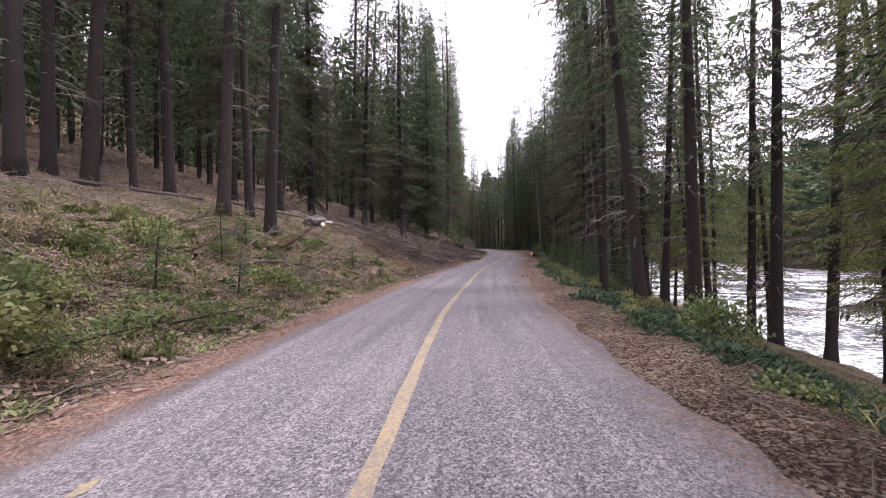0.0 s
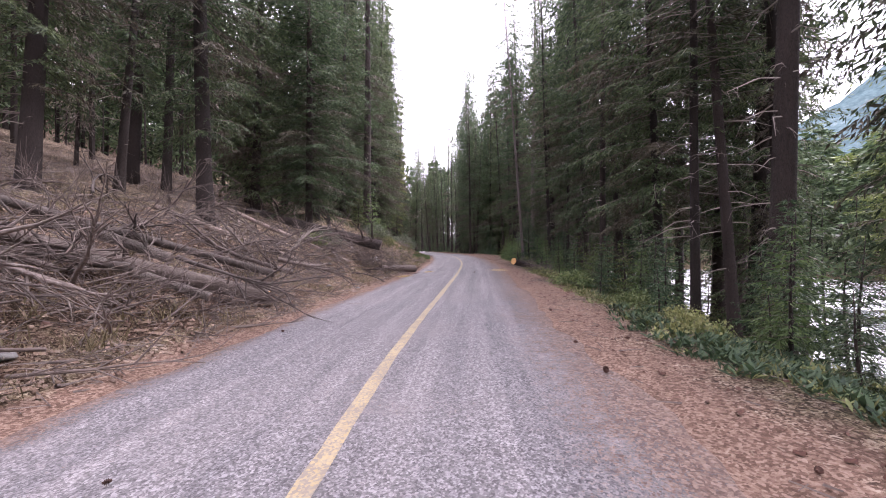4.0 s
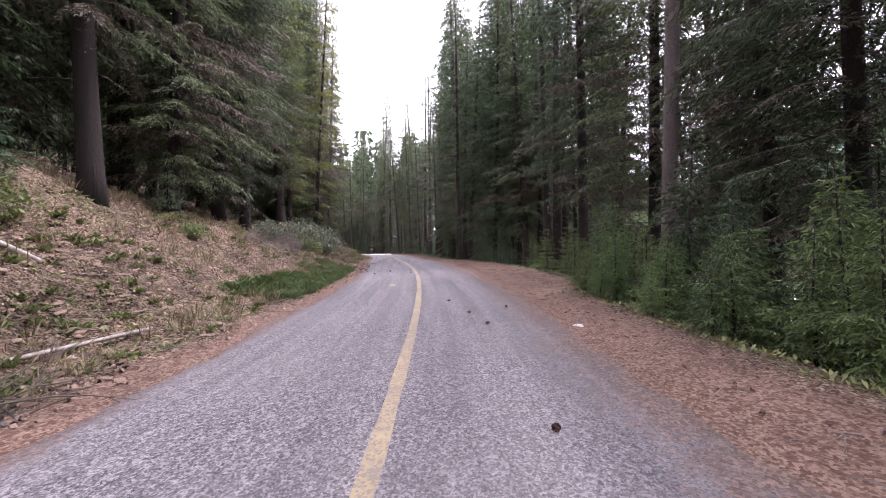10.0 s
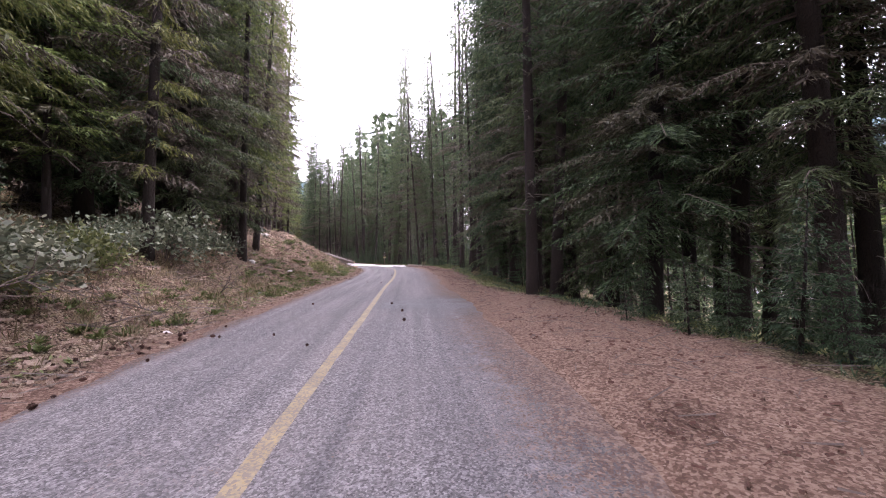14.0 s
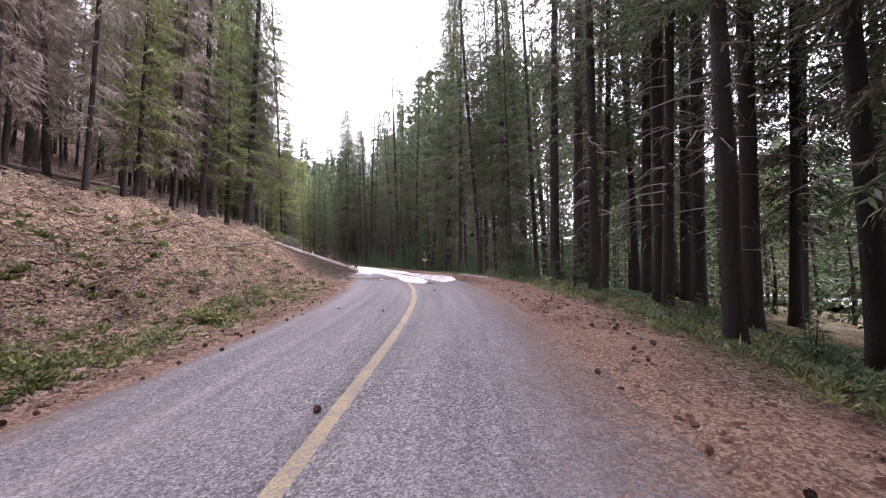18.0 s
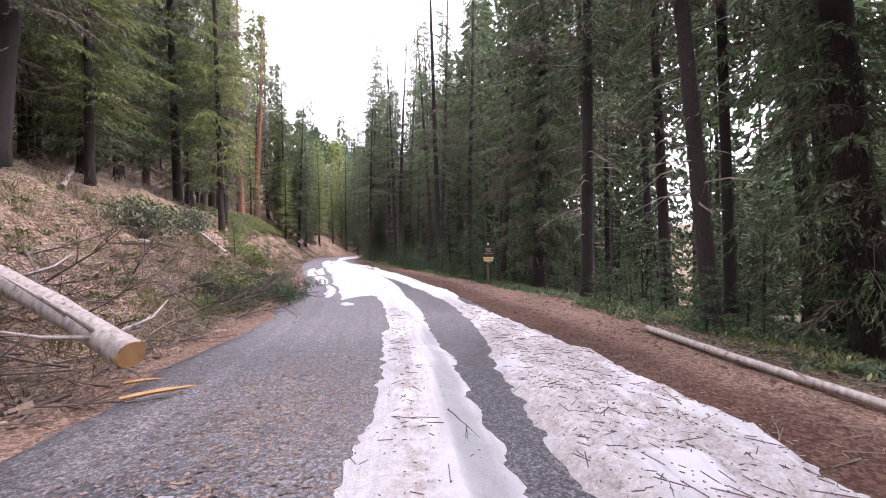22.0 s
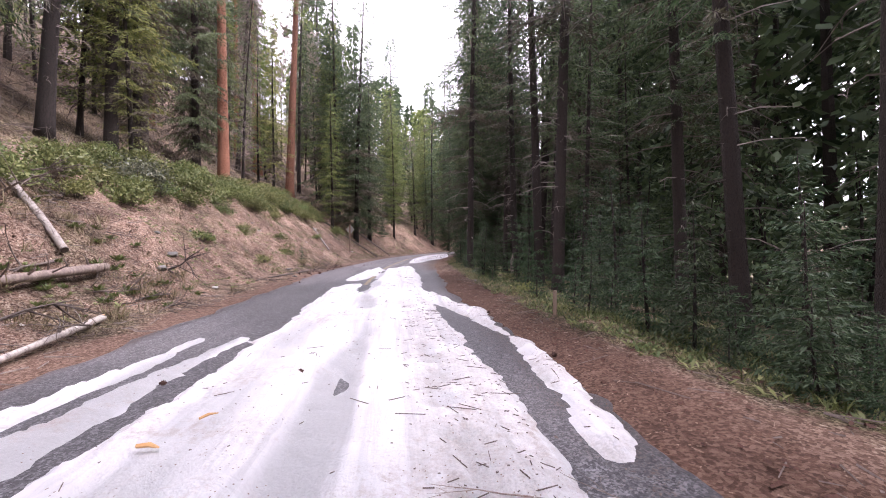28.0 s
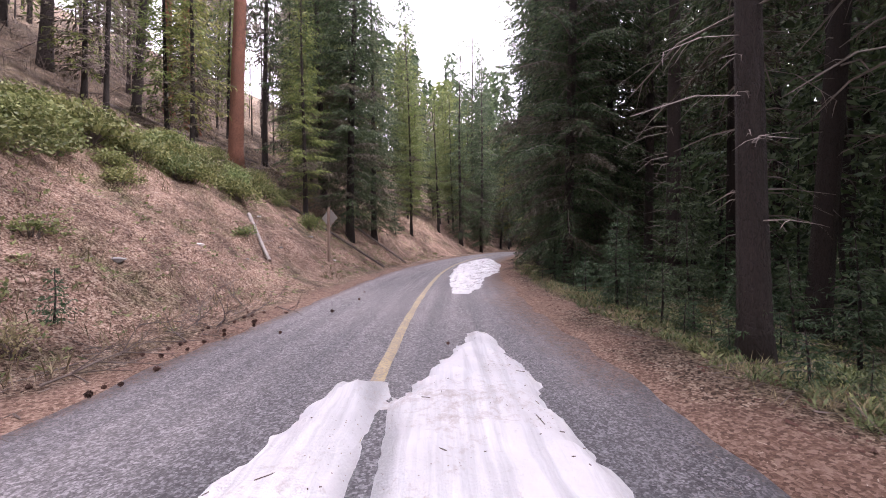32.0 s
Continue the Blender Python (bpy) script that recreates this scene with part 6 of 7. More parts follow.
for k, s, l in ((1, 143.3, 6.9), (1, 142, 7.2), (2, 141.2, 7.6), (0, 140.4, 6.6), (1, 148.5, 6.9), (2, 151.7, 6.3), (3, 153.2, 6.2), (0, 146, 6.7), (1, 138.5, 6.3), (2, 153.4, 6.6), (1, 155, 5.8), (2, 158, 6.2), (3, 160.6, 6.8), (1, 131.2, 5.9), (1, 133.5, 6.6), (0, 129, 6), (1, 135.5, 7)):
    sapling(k, s, l, 1, rng)
for k, s, l in ((4, 8.9, -6.1), (4, 12.3, -7), (1, 10.4, -5.2), (1, 19.9, -5.7), (0, 19.9, -4.3), (4, 15, -8), (3, 68, -9.0), (2, 74, -8.6), (3, 83, -9.4), (2, 93, -8.8), (4, 62, -8), (0, 183.6, -4.7), (4, 153.8, -6), (3, 103, -9.6), (4, 205, -7), (3, 214, -6.8), (4, 145, -12)):
    sapling(k, s, l, 1, rng)
for k in range(30):
    s = rng.uniform(78, 215)
    sapling(rng.choice((0, 0, 1, 1, 2)), s, 2.75 + float(shoulder(s)) + rng.uniform(1.0, 6), rng.uniform(.6, 1.1), rng)
for k in range(44):
    s = rng.uniform(132, 215)
    sapling(rng.choice((2, 3, 3)), s, 2.75 + float(shoulder(s)) + rng.uniform(2.2, 9), rng.uniform(.9, 1.5), rng)
for s, l, k2 in ((44.6, 6.2, 1.3), (47, 6.8, 1.6), (49.8, 6.6, 1.4), (52.4, 7.4, 1.7), (58.6, 6.6, 1.5), (41, 6.9, 1.5), (80.5, 7.0, 1.2), (82, 7.6, 1.5), (83.6, 7.3, 1.25), (79, 7.8, 1.6), (81.2, 8.6, 1.9), (84.5, 8.4, 1.7), (63.5, 7.2, 1.7), (65.4, 7.9, 1.9), (68.4, 7.4, 1.6), (70, 8.3, 2.0), (61.2, 8.4, 1.8), (72.5, 7.6, 1.7), (74.6, 8.2, 1.9), (30, 6.4, 1.2), (34, 6.9, 1.5)):
    sapling(4, s, l, k2, rng)
for k in range(34):
    s = rng.uniform(59, 76)
    sapling(rng.choice((2, 3, 3, 4, 4)), s, 2.75 + float(shoulder(s)) + rng.uniform(1.2 if s < 76 else 1.6, 6.5), rng.uniform(1.0, 2.0), rng)
for k in range(22):
    s = rng.uniform(28, 58)
    sapling(rng.choice((1, 2, 2, 4, 4)), s, 2.75 + float(shoulder(s)) + rng.uniform(1.2, 5), rng.uniform(.8, 1.5), rng)
for k in range(46):
    s = rng.uniform(112, 168)
    sapling(rng.choice((0, 0, 0, 1, 1)), s, 2.75 + float(shoulder(s)) + rng.uniform(.5, 3.6), rng.uniform(.7, 1.25), rng)
for s, l, k2 in ((60.6, -7.5, 2.5), (59.2, -8.4, 2.0), (61.9, -6.9, 1.3), (58.6, -7.0, 1.0), (66.5, -7.6, 1.2)):
    sapling(4, s, l, k2, rng)
for k in range(46):
    s = rng.uniform(158, 200)
    sapling(rng.choice((0, 1, 1, 2)), s, 2.75 + float(shoulder(s)) + rng.uniform(.5, 3.4), rng.uniform(.7, 1.2), rng)
for k, s, l, k2 in ((4, 43.5, 7.2, 1.6), (4, 42.4, 7.9, 2.0), (3, 41.6, 7.4, 1.2), (3, 44.8, 8.2, 1.5), (4, 34.6, 6.9, 1.0), (3, 36.4, 8.4, 1.1), (2, 33, 7.2, 1.0), (4, 46.2, 7.4, 1.5), (2, 39.4, 6.7, 1.1), (3, 31.4, 8.2, 1.0), (2, 28.6, 7.0, .9), (3, 26.4, 8.8, 1.0), (2, 22.4, 7.6, .9)):
    sapling(k, s, l, k2, rng)
for k in range(16):
    sapling(4, rng.uniform(75, 86), rng.uniform(8.2, 12), rng.uniform(1.3, 2.4), rng)
for s, l, k2 in ((61.4, 5.5, .8), (62.6, 6.2, 1.1), (63.6, 5.3, .85), (64.6, 6.0, 1.15), (65.8, 5.2, .8), (66.8, 6.1, 1.2), (68, 5.4, .9), (69.2, 6.2, 1.2), (70.3, 5.4, .8), (71.2, 4.9, .55), (71.6, 6.1, 1.25), (72.8, 5.6, .7), (73.6, 6.6, 1.1), (70, 4.8, .45), (67.3, 4.7, .4), (74.8, 7.2, .9), (63, 7.3, 1.3), (66.2, 7.4, 1.3), (69.8, 7.6, 1.2), (76.5, 7.4, .8), (60.4, 6.6, 1.0)):
    sapling(5, s, l, k2, rng)
for s, l, k2 in ((87.4, 6.7, .45), (88.3, 6.9, .55), (89.2, 6.5, .5), (90.3, 6.4, .42), (91.4, 6.2, .36), (86.6, 7.2, .5)):
    sapling(3, s, l, k2, rng)
for k in range(14):
    s = rng.uniform(174, 196)
    sapling(0, s, 2.75 + float(shoulder(s)) + rng.uniform(.55, 1.9), rng.uniform(.6, 1.05), rng)
for j in range(len(SAPS)):
    if j not in SAP_USED:
        sapling(j, 150 + j, 9)

# broken boughs lying on the bank
for s, l, a, b in ((6.3, -5.9, 82, 30), (5.2, -4.6, 78, 80), (7.4, -4.3, 85, 140), (3.9, -5.4, 75, 200), (8.6, -4.1, 86, 250), (145.2, -3.9, 84, 60), (146.6, -4.2, 80, 120), (148.2, -4.4, 84, 10), (144.4, -4.4, 80, 300), (145.8, -4.9, 78, 200), (147.3, -5.0, 82, 260), (143.8, -5.2, 76, 100), (146.2, -3.6, 86, 330), (149.2, -4.9, 80, 170), (144.9, -5.6, 80, 20), (148.6, -5.6, 75, 230), (147.0, -5.8, 82, 80)):
    l = l + (.9 if s > 100 else 0)
    m = Matrix.Translation(spot(s, l, .25)) @ pose(0, 0, 0, a, 0, b) @ Matrix.Diagonal((.7, .7, .8 if s > 100 else 1.1, 1))
    fb = copy_thing(SAPS[4 if s < 100 else 2], m)
    fb.matrix_world = m
    fb.name = "fallen_bough"
    tagged(fb, "broken green pine bough lying on the bank", "branch", "fallen boughs")


def shrub(seed, w, h, leaves, size, mat, label, name="shrub"):
    """A many-stemmed evergreen bush with its stems and its leaves."""
    rng = np.random.default_rng(seed)
    root = thing(name, label, "shrub", "shrubs on the banks")
    bars, cl = [], []
    for k in range(26):
        a, e = rng.random() * 6.28, .25 + 1.1 * rng.random()
        r = (.6 + .4 * rng.random())
        tip = np.array([math.cos(a) * math.cos(e) * w * r, math.sin(a) * math.cos(e) * w * r, math.sin(e) * h * r])
        mid = tip * .5 + np.array([0, 0, .12 * h])
        bars.append((np.array([tip[0] * .1, tip[1] * .1, -.1]), mid, tip, .014))
        cl += [tip, (tip + mid) / 2, tip + .25 * w * (rng.random(3) - .5)]
    cl = np.array(cl)
    c = cl[rng.integers(0, len(cl), leaves)] + (rng.random((leaves, 3)) - .5) * np.array([.55 * w, .55 * w, .4 * h])
    c[:, 2] = np.maximum(c[:, 2], .03)
    d = rng.normal(size=(leaves, 3)) + np.array([0, 0, .5])
    d /= np.linalg.norm(d, axis=1)[:, None]
    e = np.cross(d, rng.normal(size=(leaves, 3)))
    e /= np.linalg.norm(e, axis=1)[:, None]
    sz = size * (.6 + .8 * rng.random(leaves))[:, None]
    quads = np.stack([c, c + d * sz * .5 + e * sz * .32, c + d * sz, c + d * sz * .5 - e * sz * .32], 1)
    part("foliage", quads_mesh("foliage", quads, mat), root)["kind"] = "stuff"
    part("branchwood", bars_mesh("branchwood", bars, TWIG), root)["kind"] = "stuff"
    return root


SHRUBS = [shrub(1, .9, .9, 1500, .1, LEAF, "rounded evergreen shrub with glossy leaves"), shrub(2, 1.2, 1.2, 2200, .1, LEAF_GREY, "large grey-green evergreen shrub on the bank"),
          shrub(3, .5, .4, 500, .08, LEAF, "low green shrub hugging the ground"), shrub(4, .55, .7, 420, .07, GRASS, "dry yellowish twiggy shrub")]
SHR_USED = set()


def bush(k, s, l, scale=1.0, rng=random):
    if 147.4 < s < 151.4 and 4.6 < l < 7.4:
        return
    m = Matrix.Translation(spot(s, l, -.05)) @ pose(0, 0, 0, rng.uniform(-8, 8), rng.uniform(-8, 8), rng.uniform(0, 360)) @ Matrix.Diagonal((scale, scale * rng.uniform(.8, 1.2), scale * rng.uniform(.75, 1.1), 1))
    if k in SHR_USED:
        copy_thing(SHRUBS[k], m).matrix_world = m
    else:
        SHR_USED.add(k)
        SHRUBS[k].matrix_world = m


rng = random.Random(41)
for k, s, l in ((0, 61.2, -6.5), (1, 62.9, -7.2), (1, 60.2, -7.6), (1, 85.0, -6.6), (1, 86.5, -6.0), (1, 88.0, -6.4), (1, 89.6, -6.0), (1, 91, -6.8), (1, 87.2, -7.8), (1, 83.2, -7.2), (0, 84, -6), (1, 95, -7.4), (1, 97.5, -7), (1, 81.5, -7.6), (0, 93, -6.6), (1, 64.5, -8.6), (0, 66.7, -7.9), (1, 47.9, -7.2), (0, 46.8, -7.6), (1, 101, -7)):
    bush(k, s, l, rng.uniform(.8, 1.15) * (1.25 if 82 < s < 98 else 1), rng)
for k, s, l in ((1, 146.9, -7.6), (0, 148, -8.2), (0, 145.7, -4.6), (2, 144.4, -3.8), (0, 152.8, -5.0), (0, 150, -8), (1, 151.6, -7.4), (0, 156, -5.8), (0, 158, -6.6), (2, 154, -4.4), (0, 174.9, -8), (1, 177, -9), (0, 182.2, -8.6), (0, 184, -9), (0, 186.9, -9), (0, 180, -8.8), (0, 189.6, -9.8), (0, 190.5, -9.2), (0, 192.6, -9.5), (0, 187.7, -9.4), (0, 195, -8.4), (0, 181, -9.8), (0, 183, -10.4), (0, 185, -10), (0, 188.6, -10.6), (0, 190, -11), (0, 178.4, -9.6), (0, 179.2, -10.6), (0, 186.4, -8.4), (0, 193.8, -10.6), (2, 191.8, -6.3)):
    bush(k, s, l, rng.uniform(.85, 1.25), rng)
for k, s, l in ((0, 4.7, -4.9), (0, 5.8, -6.4), (2, 7, -4.8), (2, 8, -5.4), (0, 11, -8), (2, 113.6, -4.6), (2, 115.6, -3.9), (2, 117.5, -4.2), (0, 112, -5), (2, 119, -4.4), (2, 179.5, -5.2), (2, 185, -6.5), (0, 172.4, -8.4), (0, 185.3, -8.2), (2, 176.6, -6.4), (0, 199, -7)):
    bush(k, s, l, rng.uniform(.8, 1.2), rng)
for k in range(70):
    s = rng.choice((rng.uniform(-4, 30), rng.uniform(58, 126), rng.uniform(142, 225)))
    bush(rng.choice((2, 2, 3, 0)), s, -rng.uniform(4.2, 12), rng.uniform(.5, .95), rng)
for k in range(80):
    s = rng.uniform(170, 200)
    bush(0, s, -rng.uniform(7.8, 11.2) - .03 * (s - 172), rng.uniform(.6, 1.0), rng)
for k in range(34):
    bush(rng.choice((0, 2, 2, 3, 3)), rng.uniform(-3, 22), -rng.uniform(3.9, 10), rng.uniform(.5, 1.0), rng)
for k in range(64):
    s = rng.uniform(2, 62)
    bush(rng.choice((0, 2, 2, 2)), s, 2.75 + float(shoulder(s)) + rng.uniform(.5, 3.2), rng.uniform(.6, 1.1), rng)
for k in range(60):
    s = rng.uniform(0, 215)
    bush(rng.choice((2, 2, 3)), s, 2.75 + float(shoulder(s)) + rng.uniform(.4, 3.5), rng.uniform(.5, 1), rng)


# ---- cover that nobody could count ----
def scatter(seed, count, zones):
    rng = np.random.default_rng(seed)
    out = []
    for s0, s1, l0, l1, share in zones:
        n = int(count * share)
        out.append(np.c_[rng.uniform(s0, s1, n), rng.uniform(l0, l1, n)])
    sl = np.concatenate(out)
    i = np.interp(sl[:, 0], ARC, np.arange(len(ARC)))
    k = i.astype(int)
    u = (i - k)[:, None]
    p = ROAD[k] * (1 - u) + ROAD[k + 1] * u
    r = RIGHT[k] * (1 - u) + RIGHT[k + 1] * u
    x, y = p[:, 0] + r[:, 0] * sl[:, 1], p[:, 1] + r[:, 1] * sl[:, 1]
    return rng, sl, np.c_[x, y, road_z(sl[:, 0]) + ground_rel(sl[:, 0], sl[:, 1])]


def blades(seed, count, zones, size, wide, per, mat, name, label, lift=.7, patchy=None):
    """Tufts of leaves or grass, each blade a slim four-cornered leaf."""
    rng, sl, p = scatter(seed, count, zones)
    sh_ = 2.75 + shoulder(sl[:, 0])
    keep = (sl[:, 1] < -3.4) | (sl[:, 1] > sh_ - .1 + np.where(sl[:, 0] > 166, .5, 1.8) * (fnoise(sl[:, 0] * .5, sl[:, 1] * .4, 83) - .5) + .5 * rng.random(len(sl)))
    if patchy:
        keep &= fnoise(sl[:, 0] * patchy[0], sl[:, 1] * patchy[0], patchy[1]) > patchy[2]
    p = p[keep]
    p = np.repeat(p, per, 0) + (rng.random((len(p) * per, 3)) - .5) * np.array([size, size, 0])
    n = len(p)
    a = rng.random(n) * 6.283
    d = np.c_[np.cos(a), np.sin(a), lift * (.3 + 1.2 * rng.random(n))]
    d /= np.linalg.norm(d, axis=1)[:, None]
    e = np.c_[-np.sin(a), np.cos(a), .5 * (rng.random(n) - .5)]
    sz = (size * (.45 + .9 * rng.random(n)))[:, None]
    quads = np.stack([p - np.array([0, 0, .01]), p + d * sz * .5 + e * sz * wide, p + d * sz + np.array([0, 0, -.12]) * sz, p + d * sz * .5 - e * sz * wide], 1)
    return tagged(new(name, quads_mesh(name, quads, mat)), label, "ground cover", kind="stuff")


RIGHT_Z = [(-3, 60, 4, 8, .3), (60, 130, 4.4, 11, .35), (128, 225, 4.0, 10, .35)]
blades(1, 21000, RIGHT_Z, .14, .13, 7, LEAF, "low_plants", "low green leafy plants under the trees", .7, (.5, 71, .38))
blades(2, 24000, [(-3, 26, -14, -3.4, .45), (56, 130, -9, -3.5, .35), (140, 220, -11, -3.8, .2)], .12, .15, 6, LEAF, "low_plants", "low green plants and moss on the bank", .7, (.5, 73, .42))
blades(3, 7000, [(-3, 104, -10, -3.4, .5), (136, 215, -9, -3.5, .4)], .3, .022, 9, GRASS, "dry_grass", "dry straw-coloured grass tufts on the bank", 1.5, (.5, 75, .5))
blades(4, 3200, RIGHT_Z, .28, .03, 5, GRASS, "dry_grass", "dry grass along the verge", 1.3, (.4, 77, .45))
blades(5, 4200, [(-3, 60, 4.6, 9, .6), (60, 110, 5, 10, .4)], .17, .05, 14, NEEDLE_YOUNG, "green_verge", "dense green growth along the river-side verge", 1.4, (.3, 79, .4))


blades(6, 7000, [(75, 87, -4.8, -3.15, .4), (98, 126, -5, -3.3, .4), (128, 165, -6, -3.5, .2)], .12, .1, 9, GRASS_GREEN, "fresh_grass", "fresh yellow-green grass at the foot of the bank", 1.2, (.5, 91, .5))
blades(7, 9000, [(26, 60, 4.3, 6.4, .45), (104, 165, 5.0, 8.6, .55)], .14, .06, 7, GRASS_GREEN, "fresh_grass", "green mossy growth along the verge", 1.0, (.35, 93, .36))
blades(8, 9000, [(112, 168, 5.4, 10, 1)], .17, .07, 12, NEEDLE_YOUNG, "low_plants", "low ferny green undergrowth below the trees", .9, (.3, 95, .38))


blades(9, 9000, [(100, 215, -30, -9.5, .7), (-3, 60, -26, -12, .3)], .8, .009, 5, NEEDLE_DEAD, "dead_brush", "thin grey-brown dead brush under the trees on the slope", 1.5, (.25, 99, .42))


blades(10, 2600, [(-3, 60, -11, -3.6, .3), (60, 106, -11, -3.6, .35), (136, 172, -11, -3.8, .25)], .34, .022, 34, GRASS, "grass_tufts", "tufts of dry grass on the bank", 1.5, (.3, 101, .4))
blades(11, 2400, [(-3, 24, -11, -3.6, .4), (60, 128, -9, -3.5, .45), (140, 172, -9, -3.8, .15)], .17, .1, 40, GRASS_GREEN, "grass_tufts", "green mossy tufts on the bank", 1.0, (.3, 103, .42))
blades(12, 1500, [(100, 168, 4.6, 8, .7), (20, 60, 4.6, 7, .15)], .2, .04, 34, GRASS_GREEN, "grass_tufts", "green tufts along the shaded verge", 1.1, (.3, 105, .38))


blades(13, 5200, [(-3, 36, 3.7, 8.5, 1)], .2, .1, 12, NEEDLE_YOUNG, "low_plants", "dark green leafy growth on the verge above the river", .9, (.4, 107, .3))


blades(14, 1800, [(158, 204, 3.6, 8, 1)], .15, .03, 14, GRASS, "verge_grass", "green and straw-coloured grass along the shaded verge", 1.2, (.4, 109, .34))
blades(15, 2600, [(158, 204, 4.1, 9, 1)], .11, .12, 14, LEAF, "low_plants", "low leafy plants between the young firs", .9, (.5, 113, .4))
blades(16, 2000, [(166, 200, 3.75, 5.6, 1)], .16, .05, 16, LEAF_DARK, "low_plants", "dense low green plants at the foot of the young firs", .9, (.6, 117, .3))
blades(17, 900, [(166, 200, 3.45, 4.6, 1)], .2, .016, 14, GRASS, "verge_grass", "thin dry grass where the needle litter ends", 1.3, (.5, 119, .3))


blades(16, 2600, [(70, 82, -5.0, -3.15, 1)], .24, .08, 24, LEAF_DARK, "low_plants", "dark green low plants at the foot of the bank", 1.0, (.4, 115, .3))


def clods(seed, count, zones, size, name, label):
    """Crumbled lumps of earth, each an uneven eight-sided stone shape half sunk in the bank."""
    rng, sl, p = scatter(seed, count, zones)
    keep = fnoise(sl[:, 0] * .45, sl[:, 1] * .45, 111) > .36
    p = p[keep]
    n = len(p)
    r = size * (.25 + 1.3 * rng.random(n) ** 3)
    axes = rng.normal(size=(n, 3, 3))
    axes[:, 0] /= np.linalg.norm(axes[:, 0], axis=1)[:, None]
    axes[:, 1] = np.cross(axes[:, 0], axes[:, 1])
    axes[:, 1] /= np.linalg.norm(axes[:, 1], axis=1)[:, None]
    axes[:, 2] = np.cross(axes[:, 0], axes[:, 1])
    v = np.stack([p + s_ * axes[:, k] * (r * (.55 + .8 * rng.random(n)))[:, None] * np.array([1, 1, .7]) for k in range(3) for s_ in (1, -1)], 1)
    tri = np.array([(0, 2, 4), (2, 1, 4), (1, 3, 4), (3, 0, 4), (2, 0, 5), (1, 2, 5), (3, 1, 5), (0, 3, 5)])
    f = (np.arange(n)[:, None, None] * 6 + tri[None]).reshape(-1, 3)
    return tagged(new(name, mesh_of(name, v.reshape(-1, 3), f, SOIL)), label, "earth", kind="stuff")


clods(1, 14000, [(108, 136, -11, -3.6, .42), (60, 100, -8, -3.6, .22), (18, 50, -11, -3.6, .16), (140, 200, -8, -3.5, .1)], .055, "earth_clods", "crumbled tan and pinkish lumps of earth on the bank")
clods(2, 30000, [(108, 136, -11, -3.3, .4), (60, 100, -8, -3.3, .25), (-3, 50, -9, -3.3, .15), (140, 200, -8, -3.3, .2)], .035, "earth_crumbs", "small pale crumbs of earth and stone on the bank")


def litter(seed, count, zones, length, thick, mat, name, label):
    rng, sl, p = scatter(seed, count, zones)
    keep = (sl[:, 1] < -3.0) | (sl[:, 1] > 2.9)
    p = p[keep]
    n = len(p)
    a = rng.random(n) * 6.283
    ln = (length * (.3 + 1.2 * rng.random(n) ** 2))[:, None]
    d = np.c_[np.cos(a), np.sin(a), .45 * (rng.random(n) - .4)]
    e = np.c_[-np.sin(a), np.cos(a), np.zeros(n)]
    w = (thick * (.5 + rng.random(n)))[:, None]
    up = np.array([0, 0, 1.0])
    A, B = p + up * .012, p + d * ln + up * .015
    ring = [A + e * w, A + up * w * 1.5, A - e * w, B - e * w * .6, B + up * w, B + e * w * .6]
    q = np.concatenate([np.stack([ring[0], ring[1], ring[4], ring[5]], 1), np.stack([ring[1], ring[2], ring[3], ring[4]], 1)])
    return tagged(new(name, quads_mesh(name, q, mat)), label, "litter", kind="stuff")


litter(15, 9000, [(-3, 215, -34, -11, 1)], 1.1, .02, DEADWOOD, "deadfall_litter", "grey fallen branches strewn over the upper slope")
litter(11, 19000, [(-3, 60, -14, -3.1, .4), (60, 140, -14, -3.1, .35), (140, 172, -16, -3.1, .2), (172, 215, -16, -3.1, .05)], .45, .01, LIMBBARK, "forest_litter", "grey-brown sticks and splinters strewn over the bank")
litter(12, 40000, [(-3, 60, -9, -3.1, .3), (60, 98, -9, -3.0, .2), (98, 135, -9, -3.0, .5), (135, 165, -9, -3.0, .15)], .13, .022, LITTER, "bark_litter", "pale bark flakes and dead leaves on the ground")
litter(17, 4200, [(106, 136, -11, -3.4, .55), (60, 106, -9, -3.4, .2), (-3, 50, -10, -3.4, .25)], .16, .026, LITTER, "bark_slabs", "pale slabs of bark and rotten wood on the bank")
litter(18, 1500, [(71, 80, 4.5, 5.8, 1)], .12, .014, LITTER, "bark_slabs", "pale bark and dead ferns along the edge of the dirt")
litter(14, 30000, [(-3, 130, 2.8, 6.2, .55), (100, 215, 2.8, 6.6, .45)], .055, .004, LITTER, "needle_litter", "brown needles and chips scattered over the dirt shoulder")
litter(16, 9000, [(-3, 130, 3.1, 6.0, .5), (100, 215, 3.2, 6.2, .5)], .07, .014, CONE, "bark_litter", "dark bark crumbs over the dirt shoulder")
litter(13, 6000, [(-3, 140, 2.9, 9, .6), (128, 215, 3.6, 9, .4)], .4, .007, TWIG, "forest_litter", "dark twigs on the forest floor")


# ---- signs ----
def box_mesh(name, w, d, h, mat, bevel=.008):
    bm = bmesh.new()
    bmesh.ops.create_cube(bm, size=1)
    for q in bm.verts:
        q.co = Vector((q.co.x * w, q.co.y * d, q.co.z * h))
    bmesh.ops.bevel(bm, geom=bm.edges[:], offset=bevel, segments=1, affect="EDGES")
    me = bpy.data.meshes.new(name)
    bm.to_mesh(me)
    bm.free()
    me.materials.append(mat)
    return me


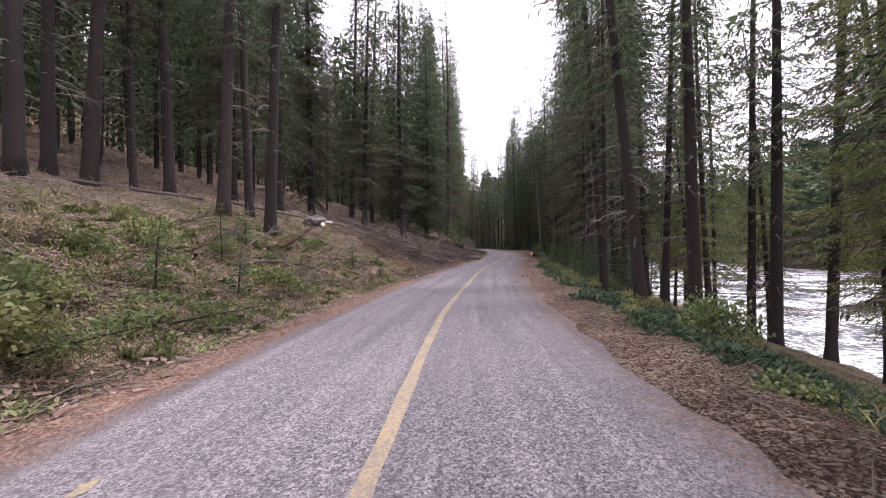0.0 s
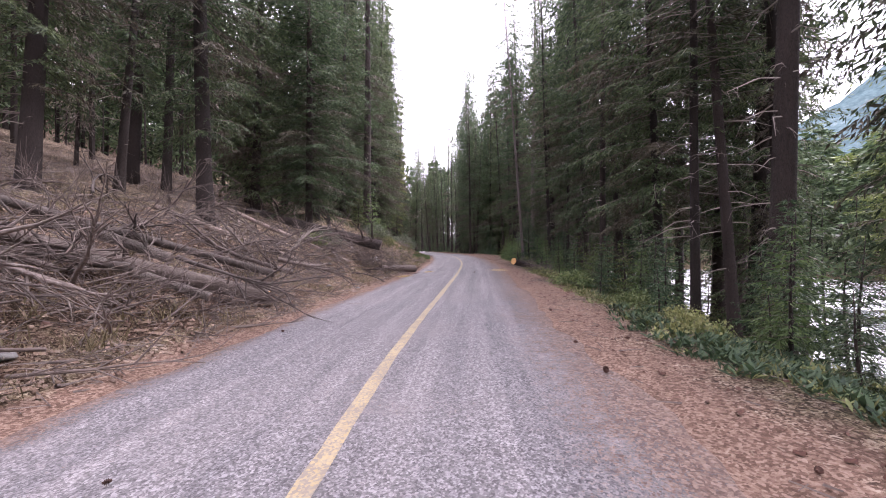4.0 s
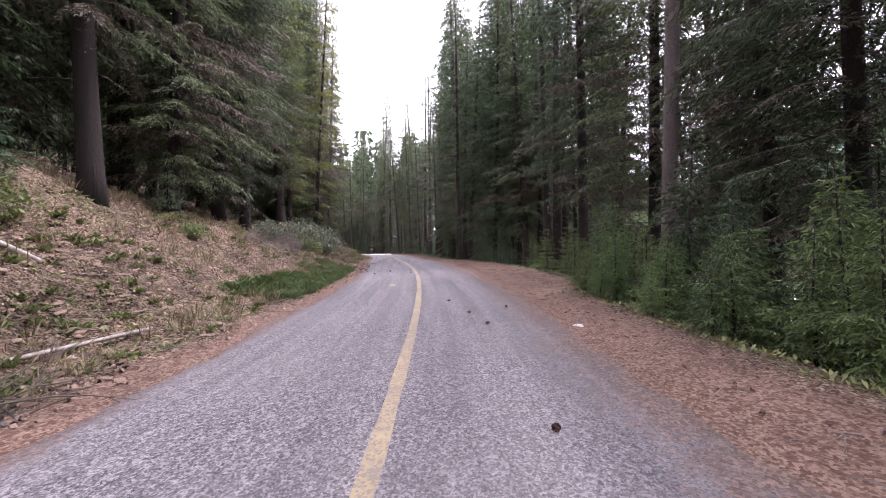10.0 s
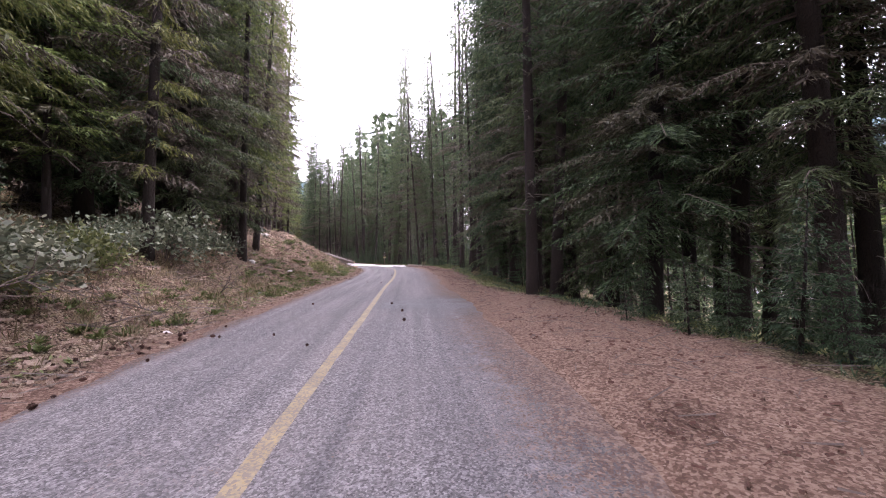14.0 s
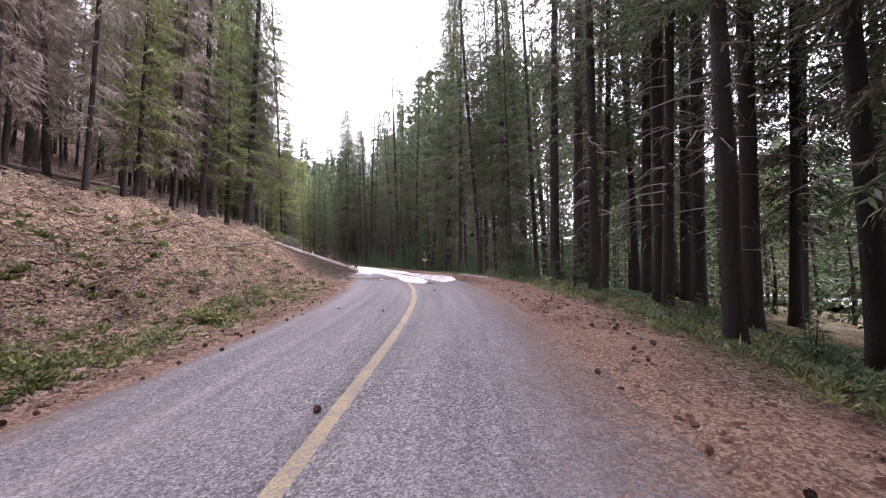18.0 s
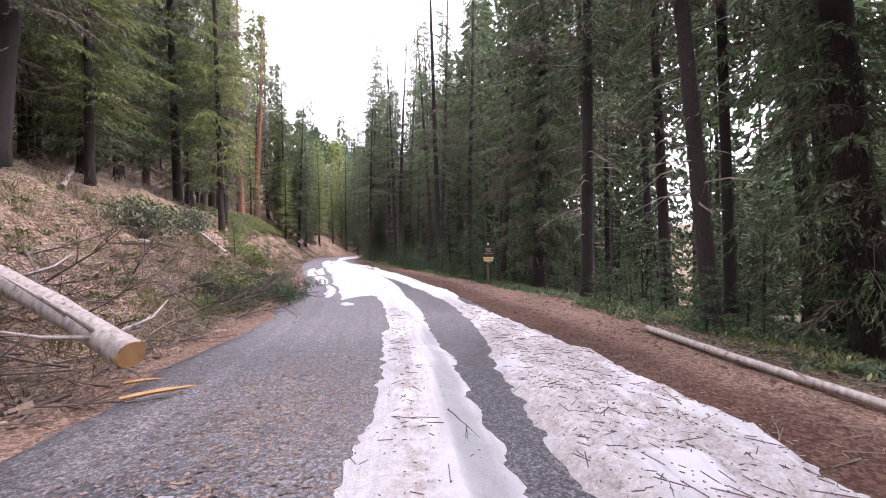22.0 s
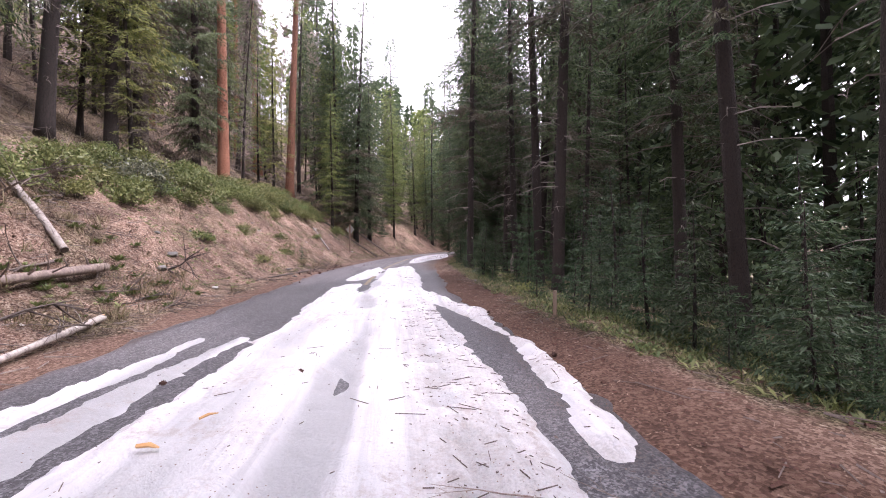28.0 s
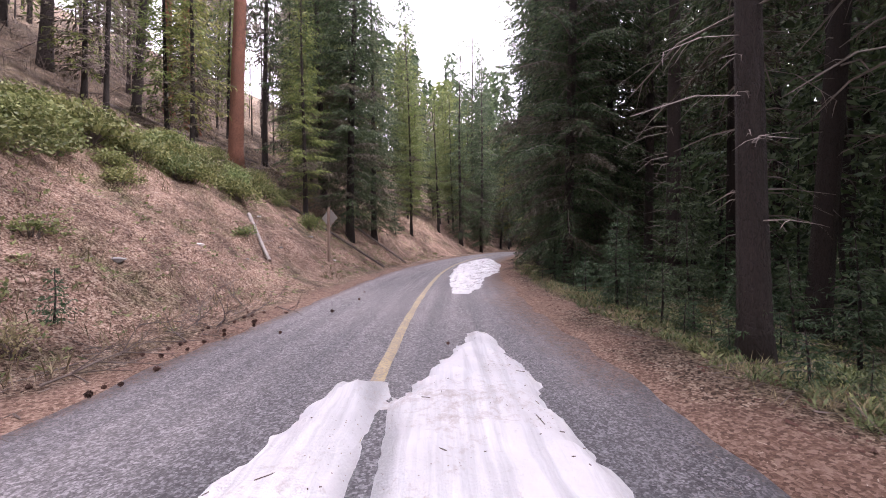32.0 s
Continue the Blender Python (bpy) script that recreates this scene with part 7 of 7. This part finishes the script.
def plate_mesh(name, top, bottom, h, thick, mat, corner=.05):
    """A flat board, wider at the top, with rounded lower corners."""
    out = [(-top / 2, h / 2), (top / 2, h / 2)]
    for side in (1, -1):
        for k in range(5):
            t = k / 4 * math.pi / 2
            cx, cz = side * (bottom / 2 - corner), -h / 2 + corner
            tt = t if side > 0 else math.pi / 2 - t
            out.append((cx + side * corner * math.cos(tt), cz - corner * math.sin(tt)))
    n = len(out)
    v = [(x, -thick / 2, z) for x, z in out] + [(x, thick / 2, z) for x, z in out]
    f = [tuple(range(n)), tuple(range(2 * n - 1, n - 1, -1))] + [(k, n + k, n + (k + 1) % n, (k + 1) % n) for k in range(n)]
    return mesh_of(name, v, f, mat)


SIGN_BROWN = simple("brown_sign_paint", [(0.3, (0.028, 0.016, 0.012)), (0.7, (0.06, 0.036, 0.026))], 5, 0.6, 0.1)
SIGN_CREAM = simple("cream_sign_paint", [(0.3, (0.62, 0.5, 0.24)), (0.7, (0.74, 0.63, 0.36))], 4, 0.6, 0.1)
LETTER_PALE = simple("pale_lettering", [(0.3, (0.55, 0.52, 0.45)), (0.7, (0.7, 0.67, 0.6))], 8, 0.7, 0.05)
POSTWOOD = simple("post_wood", [(0.3, (0.16, 0.105, 0.08)), (0.7, (0.34, 0.25, 0.2))], 3, 0.85, 0.4, 0.01, (6, 6, .5))
ALU = simple("dull_aluminium", [(0.3, (0.42, 0.43, 0.44)), (0.7, (0.58, 0.58, 0.58))], 3, 0.45, 0.1, metal=0.8)


def writing(words, size, x, y, z, mat, parent, label):
    cu = bpy.data.curves.new("writing", "FONT")
    cu.body, cu.size, cu.align_x, cu.align_y, cu.extrude = words, size, "CENTER", "CENTER", .002
    ob = bpy.data.objects.new("writing", cu)
    scene.collection.objects.link(ob)
    me = bpy.data.meshes.new_from_object(ob.evaluated_get(bpy.context.evaluated_depsgraph_get()))
    bpy.data.objects.remove(ob)
    me.materials.clear()
    me.materials.append(mat)
    return part("writing", me, parent, label, m=pose(x, y, z, 90, 0, 0))


sp = spot(150.76, 6.1)
camp = thing("campground_sign", "brown wooden forest campground sign with a cream name plate", "sign", m=Matrix.Translation(sp) @ pose(0, 0, 0, 0, 0, heading(150.8) - 12) @ Matrix.Diagonal((.9, .9, .93, 1)))
base = 2.45 - .95 + .0
v, f = tube([(0, .07, -.3), (0, .07, .9), (.01, .07, 2.08)], [.06, .058, .055], 8)
part("post", mesh_of("post", v, f, POSTWOOD, True), camp, "weathered round wooden post")
v, f = tube([(.0, .07, 2.06), (0, .07, 2.16)], [.075, .03], 8)
part("post_cap", mesh_of("post_cap", v, f, SNOW, True), camp, "pale cap on the post")
part("board", plate_mesh("board", .66, .56, .62, .03, SIGN_BROWN, .03), camp, "dark brown board", m=pose(0, 0, 1.7))
plate = part("name_plate", plate_mesh("name_plate", .56, .52, .24, .03, SIGN_CREAM, .04), camp, "cream name plate", m=pose(0, -.004, 1.27))
part("mile_plate", box_mesh("mile_plate", .24, .025, .11, SIGN_BROWN), camp, "small brown plate with pale marks", m=pose(0, -.002, 1.08))
writing("National", .105, .02, -.018, 1.83, LETTER_PALE, camp, "pale lettering")
writing("Forest", .105, .02, -.018, 1.71, LETTER_PALE, camp, "pale lettering")
writing("CAMPGROUND", .074, .0, -.018, 1.57, LETTER_PALE, camp, "pale lettering")
writing("Silver Falls", .1, .0, -.022, 1.27, SIGN_BROWN, camp, "dark brown lettering")
for k in range(4):
    part("mark", box_mesh("mark", .03, .006, .055, LETTER_PALE, .001), camp, m=pose(-.075 + .05 * k, -.019, 1.08))

sp = spot(196, -4.85)
warn = thing("warning_sign", "diamond road sign seen from its bare metal back", "sign", m=Matrix.Translation(sp) @ pose(0, 0, 0, 0, 0, heading(196) - 20))
part("post", box_mesh("post", .1, .1, 2.7, POSTWOOD), warn, "square brown wooden post", m=pose(0, 0, 1.05))
part("plate", box_mesh("plate", .62, .006, .62, ALU, .002), warn, "grey aluminium plate back", m=pose(0, .06, 1.95, 0, 45, 0))
part("bolt", box_mesh("bolt", .02, .02, .02, ALU, .003), warn, m=pose(0, -.055, 1.95))
rng_ = np.random.default_rng(8)
v, f = tube([(0, 0, -.2), (.03, .02, .4), (.05, 0, .9), (.1, .03, 1.25)], [.13, .1, .085, .015], 9, True, .35, rng_)
thing("broken_snag", "splintered pale stump of a broken young tree", "stump", me=mesh_of("broken_snag", v, f, LOGBARK, True), m=Matrix.Translation(spot(181.4, 6.7)))
stake = thing("marker_stake", "short pale wooden stake in the roadside grass", "stake", m=Matrix.Translation(spot(168.1, 4.35)))
part("stake", box_mesh("stake", .07, .07, .6, POSTWOOD), stake, m=pose(0, 0, .2))
